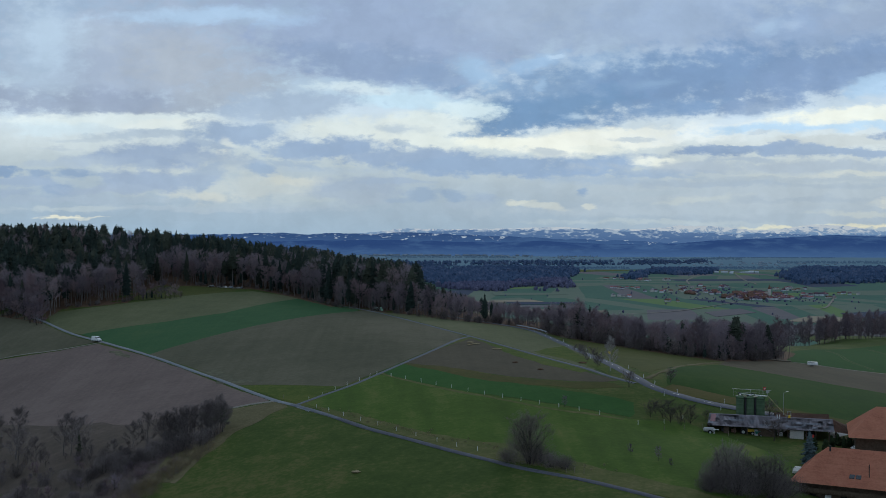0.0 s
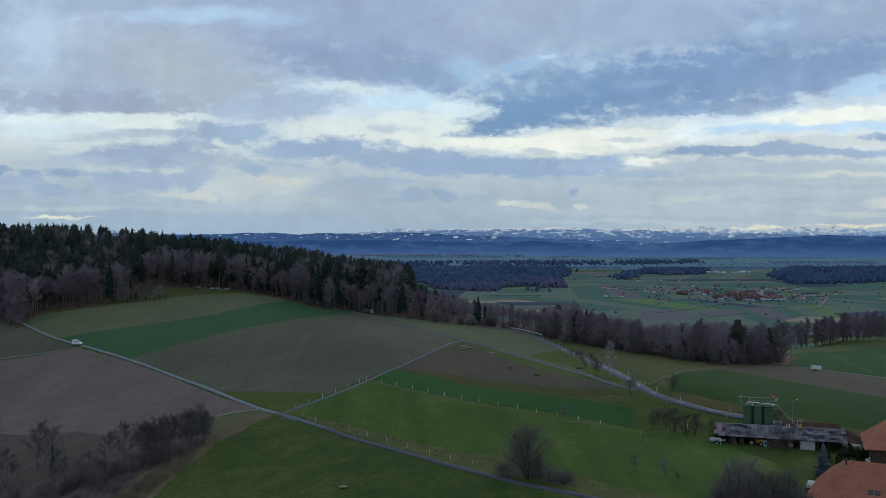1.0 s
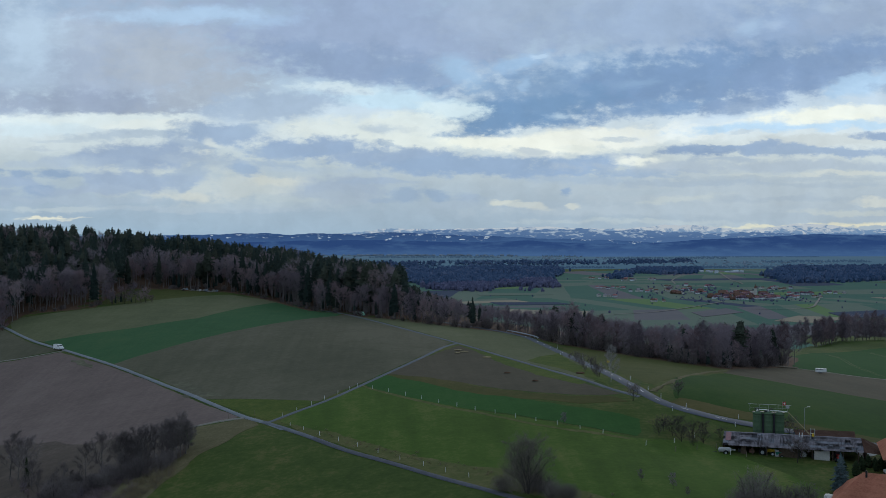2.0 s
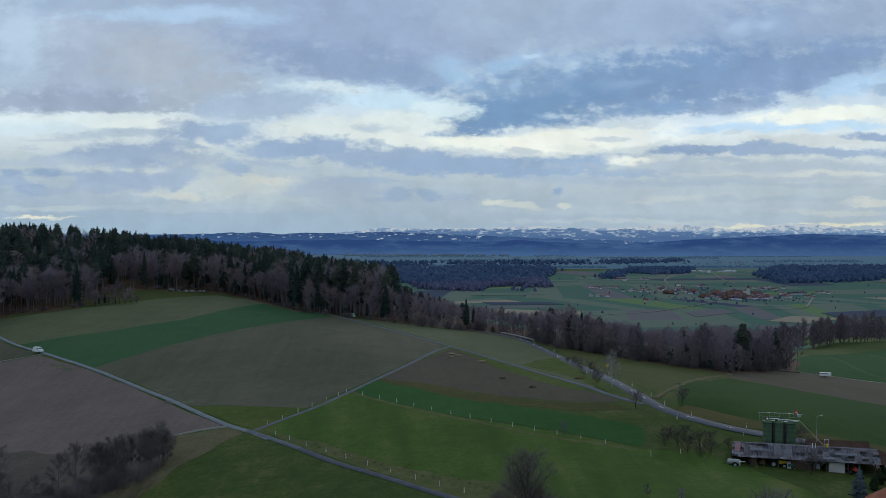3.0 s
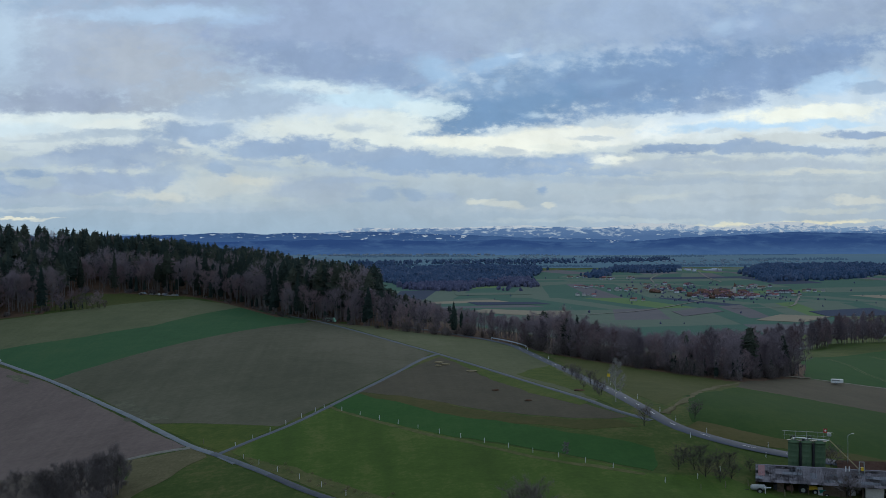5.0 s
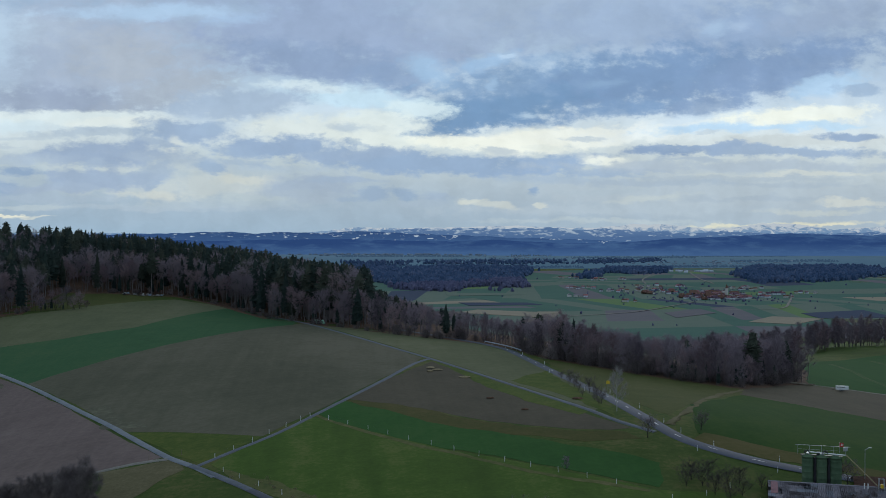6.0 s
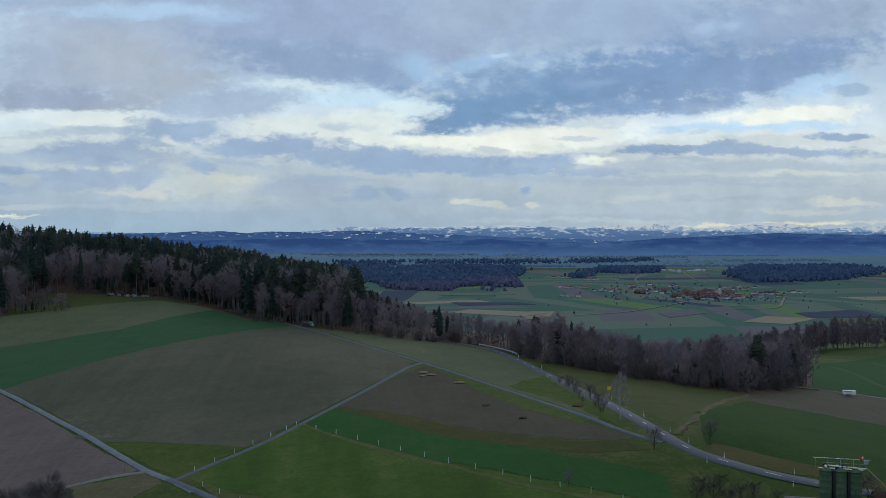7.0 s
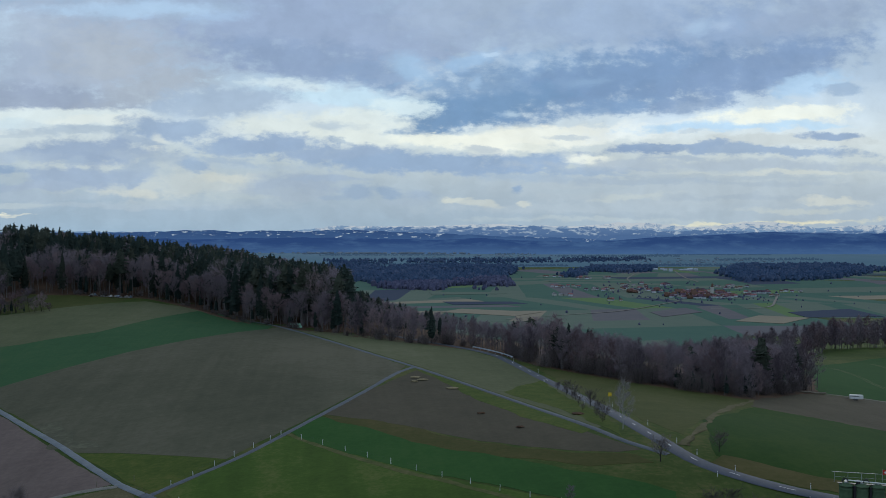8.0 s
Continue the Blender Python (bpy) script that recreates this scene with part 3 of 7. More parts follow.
VALLEY_BARE = material("hazed_bare_woods", [(0.0621, 0.0711, 0.127), (0.0943, 0.098, 0.162), (0.143, 0.138, 0.208)], 0.02, 0.12, bump=0, gloss=0.0, per_island=0.5)

# ---------------------------------------------------------------- shape of the land
def smooth(a, b, t):
    t = min(max((t - a) / (b - a), 0.0), 1.0)
    return t * t * (3 - 2 * t)


def along(t, knots):
    """Straight-line interpolation over (t, value) knots."""
    if t <= knots[0][0]:
        return knots[0][1]
    for (a, p), (b, q) in zip(knots, knots[1:]):
        if t <= b:
            return p + (q - p) * (t - a) / (b - a)
    return knots[-1][1]


SWELLS = [(80, 280, 30, 3.36), (76, 232, 16, -2.53), (-18, 450, 60, 1.89), (-30, 265, 25, 0.63), (-120, 430, 60, 0.84), (40, 340, 50, 0.28), (110, 235, 25, -0.39), (150, 400, 60, -1.46), (94, 188, 13, -3.6)]


def plateau(x, y):
    """The farmed plateau: a broad saddle with a few swells."""
    a, b = x / 100, (y - 300) / 100
    h = 8.18 + 5.94 * a + 6.77 * b - 7.95 * a * a - 5.31 * a * b - 1.95 * b * b
    h += 0.82 * a ** 3 + 2.26 * a * a * b - 0.39 * a * b * b + 0.11 * b ** 3
    for cx, cy, size, rise in SWELLS:
        h += rise * math.exp(-((x - cx) ** 2 + (y - cy) ** 2) / (2 * size * size))
    return h

CREST = [(-300, 790), (-60, 790), (20, 620), (60, 500), (110, 445), (170, 450), (230, 570), (320, 665), (500, 700)]
VALLEY = [(0, -90), (2600, -90), (3100, -70), (4300, -58), (4790, -6), (5000, -6)]


def land(x, y):
    """Height of the ground."""
    xx, yc = min(max(x, -220.0), 320.0), along(x, CREST)
    yy = min(max(y, 120.0), min(yc, 640.0))
    h = plateau(xx, yy)
    h = max(h, -30 + 0.1 * (h + 30))
    if y < 330 and x < -60:
        h = max(h, -16 + 0.25 * (h + 16))
    away = max(y - yc, 0.0)
    side = max(abs(x - 40) - 420, 0.0)
    low = along(y, VALLEY)
    drop = smooth(0, 420, away + 0.7 * side)
    return h + (low - h) * drop


def mesh_object(name, verts, faces, mats, parent=None, smooth_faces=False, idx=None):
    me = bpy.data.meshes.new(name)
    me.from_pydata(verts, [], faces)
    for m in mats if isinstance(mats, (list, tuple)) else [mats]:
        me.materials.append(m)
    if idx:
        me.polygons.foreach_set("material_index", idx)
    if smooth_faces:
        me.polygons.foreach_set("use_smooth", [True] * len(me.polygons))
    me.update()
    ob = new(name, me)
    if parent:
        ob.parent = parent
    return ob


def lines(knots):
    out = [knots[0][0]]
    for a, b, step in knots:
        n = max(1, round((b - a) / step))
        out += [a + (b - a) * (i + 1) / n for i in range(n)]
    return out


xs = lines([(-4200, -1200, 300), (-1200, -330, 60), (-330, 390, 3.0), (390, 1200, 60), (1200, 4200, 300)])
ys = lines([(-1500, 60, 120), (60, 660, 2.8), (660, 790, 8), (790, 1400, 40), (1400, 4900, 100)])
gv = [(x, y, land(x, y)) for y in ys for x in xs]
nx = len(xs)
gf = [(j * nx + i, j * nx + i + 1, (j + 1) * nx + i + 1, (j + 1) * nx + i) for j in range(len(ys) - 1) for i in range(nx - 1)]
tagged(mesh_object("ground", gv, gf, MEADOW, smooth_faces=True), "rolling green winter meadow falling to a wide valley", "ground", kind="structure")

from mathutils.geometry import delaunay_2d_cdt


def patch(name, pts, mat, label, lift=0.05, step=3.0, wobble=0.35, category="field"):
    """A piece of land with its own cover, laid over the ground."""
    ring = []
    lift = lift * 0.45 if lift < 0.2 else lift
    for a, b in zip(pts, pts[1:] + pts[:1]):
        n = max(1, round(math.dist(a, b) / (step * 0.7)))
        for i in range(n):
            p = Vector((a[0] + (b[0] - a[0]) * i / n, a[1] + (b[1] - a[1]) * i / n, 0))
            w = noise.noise_vector(p * 0.13) * wobble + noise.noise_vector(p * 0.03) * wobble * 1.5 + noise.noise_vector(p * 0.7) * min(wobble, 0.5) * 0.7
            ring.append(Vector((p.x + w.x, p.y + w.y)))
    x0, x1 = min(p.x for p in ring), max(p.x for p in ring)
    y0, y1 = min(p.y for p in ring), max(p.y for p in ring)
    inner = [Vector((i * step + 0.37, j * step + 0.21)) for i in range(int(x0 // step), int(x1 // step) + 1) for j in range(int(y0 // step), int(y1 // step) + 1)]
    n = len(ring)
    v, e, f, *_ = delaunay_2d_cdt(ring + inner, [], [list(range(n))], 1, 0.001)
    co, faces, seen = [(p.x, p.y, land(p.x, p.y) + lift) for p in v], [], {}
    for q in f:
        a, b_, c_ = (v[k] for k in q[:3])
        faces.append(tuple(q) if (b_ - a).cross(c_ - a) > 0 else tuple(reversed(q)))
    for q in faces:
        for k in range(len(q)):
            seen[(q[k], q[(k + 1) % len(q)])] = True
    # the edges run down into the soil
    for i, j in [e for e in seen if (e[1], e[0]) not in seen]:
        k = len(co)
        co += [(co[i][0], co[i][1], co[i][2] - lift), (co[j][0], co[j][1], co[j][2] - lift)]
        faces.append((j, i, k, k + 1))
    ob = mesh_object(name, co, faces, mat)
    return tagged(ob, label, category, kind="structure")


def spline(pts, step=4.0):
    """A smooth line through plan points."""
    out, n = [], len(pts)
    P = [Vector(p[:2]) for p in pts]
    for i in range(n - 1):
        a, b, c, d = P[max(i - 1, 0)], P[i], P[i + 1], P[min(i + 2, n - 1)]
        k = max(2, round((c - b).length / step))
        for s in range(k):
            t = s / k
            out.append(0.5 * ((2 * b) + (c - a) * t + (2 * a - 5 * b + 4 * c - d) * t * t + (3 * b - a - 3 * c + d) * t ** 3))
    out.append(P[-1])
    return out


def ribbon(name, pts, width, mat, label, lift=0.13, ragged=0.12, category="road", shoulder=0.12):
    """A strip of road with a raised, slightly cambered surface and sloping edges."""
    line = spline(pts)
    rows = []
    for i, p in enumerate(line):
        d = (line[min(i + 1, len(line) - 1)] - line[max(i - 1, 0)]).normalized()
        s = Vector((d.y, -d.x))
        row = []
        for k, dz in ((-1.0, -0.12), (-0.9, 0.0), (0.0, 0.04), (0.9, 0.0), (1.0, -0.12)):
            o = width / 2 * k + (shoulder * k if abs(k) == 1 else 0) + (noise.noise(Vector((p.x * 0.3, p.y * 0.3, k * 7))) * ragged if abs(k) > 0.5 else 0)
            q = p + s * o
            row.append((q.x, q.y, max(land(q.x, q.y), land(p.x, p.y) - 0.1 * abs(o)) + lift + dz))
        rows.append(row)
    v = [q for r in rows for q in r]
    f = [(i * 5 + k, i * 5 + k + 1, i * 5 + k + 6, i * 5 + k + 5) for i in range(len(rows) - 1) for k in range(4)]
    return tagged(mesh_object(name, v, f, mat, smooth_faces=True), label, category, kind="structure")


# ---------------------------------------------------------------- fields
patch("ploughed_field", [(-230, 428), (-175, 434), (-147, 426), (-129.5, 425.5), (-107, 394.5), (-94.3, 375.6), (-83.2, 357.6), (-60.2, 319.6), (-45.2, 292.7), (-39, 281.5), (-52, 279), (-62, 281), (-82, 283), (-110, 298), (-150, 326), (-230, 350)], PLOUGH, "bare brown ploughed field beside the farm track", category="field")
patch("fallow_field", [(-240, 545), (-207, 527), (-188, 513), (-176, 494), (-152, 457), (-131, 430), (-148, 429), (-176, 437), (-240, 432)], STUBBLE, "dull brownish-green fallow field below the forest", category="field")
patch("thin_grass_field", [(-180, 514), (-150, 521), (-127, 531), (-118, 540), (-84, 568), (-53, 547), (-83, 472), (-107, 458), (-145, 454), (-152, 461), (-172, 492)], OLIVE, "olive thin-grown field under the forest edge", category="field")
patch("crop_field", [(-145, 454), (-107, 458), (-83, 472), (-53, 548), (-20, 482), (-22, 469), (-48, 439), (-73, 412), (-98.5, 386), (-126.2, 426)], CROP, "dark green strip of winter cereal", category="field")
patch("stubble_field", [(-98.5, 386), (-73, 412), (-48, 439), (-22, 469), (-18, 478), (-5, 448), (12, 411), (24, 383), (20, 369), (8, 341), (-4, 314), (-18, 289), (-41, 304), (-52, 310), (-56.5, 318.5), (-69.4, 340), (-80.3, 358)], STUBBLE, "wide grey-brown stubble field between farm tracks", category="field")
patch("headland_grass", [(-57, 318.5), (-51, 309), (-41, 303.5), (-18, 289), (-29, 272), (-36, 281.5), (-49.6, 305.8)], HEADLAND, "green grass headland at the corner of tracks", category="grass", lift=0.07)
patch("triangular_field", [(27, 376), (4, 328), (0, 321), (19, 304), (33, 286), (47, 275), (57, 271), (62, 272), (56, 284), (50, 306), (43, 325), (34, 352)], EARTH, "bare brown triangular field between tracks", category="field")
patch("olive_margin", [(0, 320), (19, 304), (33, 285), (47, 274), (60, 270), (62, 264), (50, 264), (33, 275), (20, 290), (4, 310)], MARGIN, "olive-brown grass margin along the bare field", category="grass", lift=0.07, wobble=1.0)
patch("crop_strip", [(-2, 319), (4, 312), (23, 287), (45, 263), (62, 251), (57, 238), (43, 247), (22, 266), (-4, 300), (-7, 306)], STRIP, "dark green crop strip behind the pasture fence", category="field", lift=0.09, wobble=1.2)
patch("pasture", [(-27, 271), (-8, 303), (-3, 299), (22, 265), (43, 246), (57, 237), (72, 238), (80, 225), (88, 205), (80, 185), (60, 172), (42, 187), (20, 207), (1, 229), (-18, 255)], GRASS, "fenced green pasture with worn grass streaks", category="grass")
patch("dry_bank", [(-25, 268), (-18, 262), (-6, 246), (3, 234), (13, 223), (28, 214), (33, 206), (30, 199), (20, 206), (11, 216), (1, 229), (-9, 241), (-18, 255)], DRYMIX, "strip of dry tufted grass beside the farm road", category="grass", lift=0.11, wobble=1.8)
patch("slope_field", [(-16, 479), (-10, 468), (9, 461), (32, 442), (46, 431), (50, 426), (56, 410), (60, 385), (63, 350), (64, 322), (62, 296), (58, 290), (52, 314), (47, 332), (40, 352), (29, 380), (15, 410), (-1, 446)], OLIVE, "olive sloping field between track and main road", category="field")
patch("verge_grass", [(47, 340), (55, 353), (60.4, 364), (62.3, 338), (62.6, 300), (61.5, 282), (57.5, 298), (53, 322)], HEADLAND, "green grassy wedge between track and road", category="grass", lift=0.09, wobble=1.4)
patch("field_margin", [(26.5, 376), (31, 363), (37.5, 331), (44.5, 307), (53.5, 286), (56, 289), (49.8, 312), (44.6, 330), (37.2, 351), (28, 376)], HEADLAND, "green grass margin between bare field and track", category="grass", lift=0.09, wobble=0.9)
patch("roadside_meadow", [(68, 330), (68, 350), (63, 390), (78, 384), (91, 372), (100, 366), (114, 358), (119, 358), (112, 340), (96, 320), (84, 300), (74, 282), (70, 296)], OLIVE_DARK, "olive meadow between road and wood", category="grass", wobble=1.2)
patch("green_field", [(76, 268), (84, 300), (98, 320), (112, 339), (126, 328), (140, 314), (190, 290), (210, 240), (150, 232), (110, 246), (88, 254)], GREENFIELD, "green field across the main road", category="field", wobble=1.2)
patch("brown_strip", [(112, 340), (120, 362), (139, 383), (156, 396), (170, 393), (182, 388), (260, 395), (260, 300), (190, 292), (140, 315), (124, 328)], EARTH, "brown bare strip of field by the wood", category="field", wobble=1.2)
patch("upper_crop_field", [(158, 400), (170, 397), (182, 392), (260, 400), (380, 470), (380, 660), (303, 640), (279, 618), (244, 585), (190, 480)], CROP_FAR, "bright green crop field beyond the gravel track", category="field")
patch("road_verge", [(72, 264), (78, 268), (90, 258), (112, 247), (150, 233), (150, 228), (112, 241), (88, 252), (76, 258)], MARGIN, "rough olive-brown verge along the main road", category="grass", lift=0.09, wobble=1.5)
patch("bay_grass", [(-142, 532), (-118, 534), (-100, 556), (-86, 580), (-114, 579), (-142, 576)], OLIVE_DARK, "olive grass in the bay of the forest", category="grass", lift=0.04, wobble=1.0)
EDGE = [(-330, 560), (-212, 530), (-192, 512), (-177, 496), (-175, 523), (-152, 525), (-143, 529), (-141, 576), (-114, 580), (-89, 585), (-56, 550), (-31, 492), (-3, 464), (22, 444), (45, 436), (53, 434), (60, 418), (66, 398), (78, 385), (91, 373), (100, 367), (114, 359), (119, 360), (141, 384), (157, 401)]
patch("forest_floor", [(x, y - 2.5) for x, y in EDGE] + [(190, 470), (150, 520), (90, 560), (20, 700), (-60, 780), (-330, 780)], LITTER, "brown leaf litter under the forest", category="forest floor", lift=0.06, step=12, wobble=1.5)
patch("thicket_floor", [(-44, 257), (-45, 249), (-52, 241), (-57, 232), (-59, 219), (-58, 190), (-75, 170), (-150, 170), (-160, 300), (-130, 325), (-106, 302), (-82, 286), (-64, 282)], BRUSH, "dull brown-green ground under the thicket", category="ground", wobble=2.5, lift=0.09)

patch("dry_bank", [(30, 200), (36, 203.5), (46, 193), (56, 183), (67, 172), (62, 167.5), (48.5, 180), (40, 188)], DRYMIX, "tan tufted bank beside the dark farm track", category="grass", lift=0.11, wobble=1.8)
patch("dry_edge", [(-51.4, 278.0), (-36.8, 277.9), (-32.3, 270.1), (-37.1, 261.0), (-43.4, 252.9), (-45.8, 245.0), (-50.2, 234.7), (-53.4, 220.1), (-59.9, 224.6), (-60.3, 244.7), (-53.3, 246.5), (-47.9, 253.3), (-47.8, 266.2)], DRYGRASS, "tan tufted grass along thicket and path", category="grass", lift=0.10, wobble=1.4)
patch("damp_hollow", [(-68.2, 340.5), (-63.3, 340.3), (-55.4, 330.0), (-48.8, 317.9), (-45.4, 310.5), (-50.1, 312.3), (-57.3, 321.5), (-63.5, 330.7)], DAMP, "dark damp hollow in the stubble field", category="ground", lift=0.09, wobble=4.5)
patch("damp_hollow", [(-119.3, 407.8), (-113.7, 402.5), (-106.7, 388.7), (-106.5, 385.0), (-114.6, 397.1)], DAMP, "dark disturbed corner of the ploughed field", category="ground", lift=0.09, wobble=1.2)

# ---------------------------------------------------------------- roads
MAIN = [(20, 470), (38, 447), (49, 433), (56, 418), (58.5, 399), (61.2, 373), (63.8, 348), (65.6, 324), (65.8, 303), (66.2, 288), (67.2, 279), (68.6, 269), (71, 262.5), (75.5, 257.3), (81, 253), (88, 249.2), (98, 244.5), (110, 239.5), (124, 235), (150, 229), (220, 216)]
ribbon("road", MAIN, 3.3, ASPHALT, "grey asphalt country road with white dashes")
ribbon("farm_track", [(-215, 545), (-188, 513), (-172.6, 491.6), (-149.7, 457), (-128.5, 428), (-117.4, 412), (-105.6, 395), (-93, 376), (-81.8, 358), (-70.9, 340), (-58.8, 320), (-51, 306), (-43.9, 293), (-37.2, 281), (-29.7, 270), (-24.8, 262)], 1.4, TRACK, "pale paved farm track between fields")
ribbon("farm_track", [(-31, 272), (-29.8, 270.2), (-18, 253), (-8.7, 239), (-3, 232)], 1.5, TRACK_MID, "greying paved farm track below the junction", lift=0.14)
ribbon("farm_track", [(-17, 251.5), (-8.7, 239), (1.2, 226.8), (11.5, 213.8), (19.7, 204.6), (25.2, 198.4), (33.9, 191.2), (40, 186), (48.5, 177.8), (62, 165), (85, 150)], 1.5, TRACK_DARK, "dark asphalt farm track below the pasture", lift=0.15)
ribbon("farm_track", [(-29.8, 271), (-24, 278), (-14.5, 290.5), (-2.6, 313.5), (9.8, 341), (21.5, 372), (26, 380)], 1.2, TRACK_MID, "grey paved farm track beside the pasture fence")
ribbon("farm_track", [(-30, 500), (-19, 481.5), (-3.2, 446), (13.6, 408.8), (27.2, 379.8), (38.7, 351), (45.9, 330.4), (50.9, 312.6), (57, 290), (60.6, 277), (66, 268)], 1.4, TRACK_MID, "grey paved farm track joining the main road")
ribbon("field_path", [(-240, 440), (-174.5, 435.5), (-147.5, 428), (-128, 427)], 1.0, GRAVEL, "narrow gravel field path", ragged=0.4)
ribbon("field_path", [(-37, 279.8), (-44.6, 280.5), (-53, 279), (-66, 276)], 1.4, GRAVEL, "short gravel path to the thicket", ragged=0.4)
ribbon("bank_path", [(70.7, 273.5), (73.4, 278.6), (79.3, 288), (86, 301), (92.5, 314.8), (99, 326), (105.4, 336.6), (112, 346), (118, 355)], 1.6, DRYGRASS, "dry trodden bank running up from the road", ragged=1.6, category="path", lift=0.06)
ribbon("field_path", [(150, 397), (158, 397.5), (170, 394.8), (182, 390), (220, 392), (300, 410)], 1.4, GRAVEL, "gravel track past the trailer", ragged=0.4)
ribbon("field_path", [(-34, 494), (-45, 519), (-60, 550), (-84, 578), (-110, 577)], 2.2, LITTER, "brown earth track along the forest edge", ragged=0.5)


# unmown strip under the fence, and wheel marks in the young crop
patch("fence_strip", [(-7.6, 303.4), (5.4, 284.6), (17.8, 267.7), (26.5, 256.2), (35.2, 246.6), (44.6, 240.7), (55, 235.6), (55.5, 236.9), (45.3, 242.0), (36, 247.9), (27.5, 257.3), (18.9, 268.6), (6.5, 285.4), (-6.6, 304)], DRYMIX, "pale unmown grass under the fence", category="grass", lift=0.09, wobble=0.9)
for off in (0.0, 1.7):
    ribbon("wheel_mark", [(240 + off, 560), (222 + off, 500), (205 + off, 450), (196 + off, 405)], 0.35, OLIVE, "pale wheel mark in the young crop", lift=0.03, ragged=0.2, category="wheel mark")
    ribbon("wheel_mark", [(285 + off, 605), (262 + off, 520), (240 + off, 440), (228 + off, 402)], 0.35, OLIVE, "pale wheel mark in the young crop", lift=0.03, ragged=0.2, category="wheel mark")


def part(name, bm, mat, parent=None, label=""):
    me = bpy.data.meshes.new(name)
    bm.to_mesh(me)
    bm.free()
    me.materials.append(mat)
    ob = new(name, me)
    ob.parent = parent
    if label:
        ob["label"] = label
    return ob


def add_box(bm, cx, cy, cz, sx, sy, sz, rot=0.0, bevel=0.0):
    r = bmesh.ops.create_cube(bm, size=1.0, matrix=Matrix.Translation((cx, cy, cz)) @ Matrix.Rotation(rot, 4, "Z") @ Matrix.Diagonal((sx, sy, sz, 1)))
    if bevel:
        es = {e for v in r["verts"] for e in v.link_edges}
        bmesh.ops.bevel(bm, geom=list(es), offset=bevel, segments=2, affect="EDGES")


def add_tube(bm, a, b, r0, r1=None, sides=8, caps=True):
    a, b = Vector(a), Vector(b)
    d = b - a
    m = Matrix.Translation((a + b) / 2) @ d.to_track_quat("Z", "Y").to_matrix().to_4x4()
    bmesh.ops.create_cone(bm, cap_ends=caps, segments=sides, radius1=r0, radius2=r0 if r1 is None else r1, depth=d.length, matrix=m)


def box_bm(*args, **kw):
    bm = bmesh.new()
    add_box(bm, *args, **kw)
    return bm


def tube_bm(*args, **kw):
    bm = bmesh.new()
    add_tube(bm, *args, **kw)
    return bm


def empty(name, m):
    ob = new(name)
    ob.matrix_world = m
    return ob


# dashes of the middle line
mid = spline(MAIN, 1.0)
run, last, dash_v, dash_f = 0.0, mid[0], [], []
marks = []
for p in mid[1:]:
    run += (p - last).length
    last = p
    if run % 9.0 < 3.0:
        marks.append((int(run // 9.0), p))
groups = {}
for k, p in marks:
    groups.setdefault(k, []).append(p)
for k, pts in groups.items():
    if len(pts) > 1 and pts[0].y < 425 and pts[0].y > 228:
        v, f = [], []
        for i, p in enumerate(pts):
            d = (pts[min(i + 1, len(pts) - 1)] - pts[max(i - 1, 0)]).normalized()
            s = Vector((d.y, -d.x)) * 0.09
            z = land(p.x, p.y) + 0.20
            v += [(p.x - s.x, p.y - s.y, z), (p.x + s.x, p.y + s.y, z)]
        f = [(2 * i, 2 * i + 1, 2 * i + 3, 2 * i + 2) for i in range(len(pts) - 1)]
        tagged(mesh_object("road_marking", v, f, LINE), "white dash of the road's middle line", "road marking", "road dashes", kind="structure")

# ---------------------------------------------------------------- trees
def prism(v, f, a, b, r0, r1, sides):
    """A tapered stick from a to b, added to lists of corners and faces."""
    d = (b - a).normalized()
    s = d.orthogonal().normalized()
    t = d.cross(s)
    k = len(v)
    for p, r in ((a, r0), (b, r1)):
        for i in range(sides):
            w = 2 * math.pi * i / sides
            v.append(p + (s * math.cos(w) + t * math.sin(w)) * r)
    for i in range(sides):
        j = (i + 1) % sides
        f.append((k + i, k + j, k + sides + j, k + sides + i))


def sliver(v, f, a, b, w, rng):
    """One twig: a thin pointed leaf-like strip."""
    d = b - a
    s = d.cross(Vector((rng.uniform(-1, 1), rng.uniform(-1, 1), rng.uniform(-1, 1))))
    s = s.normalized() * w if s.length > 1e-6 else Vector((w, 0, 0))
    k = len(v)
    v += [a - s, a + s, b]
    f.append((k, k + 1, k + 2))


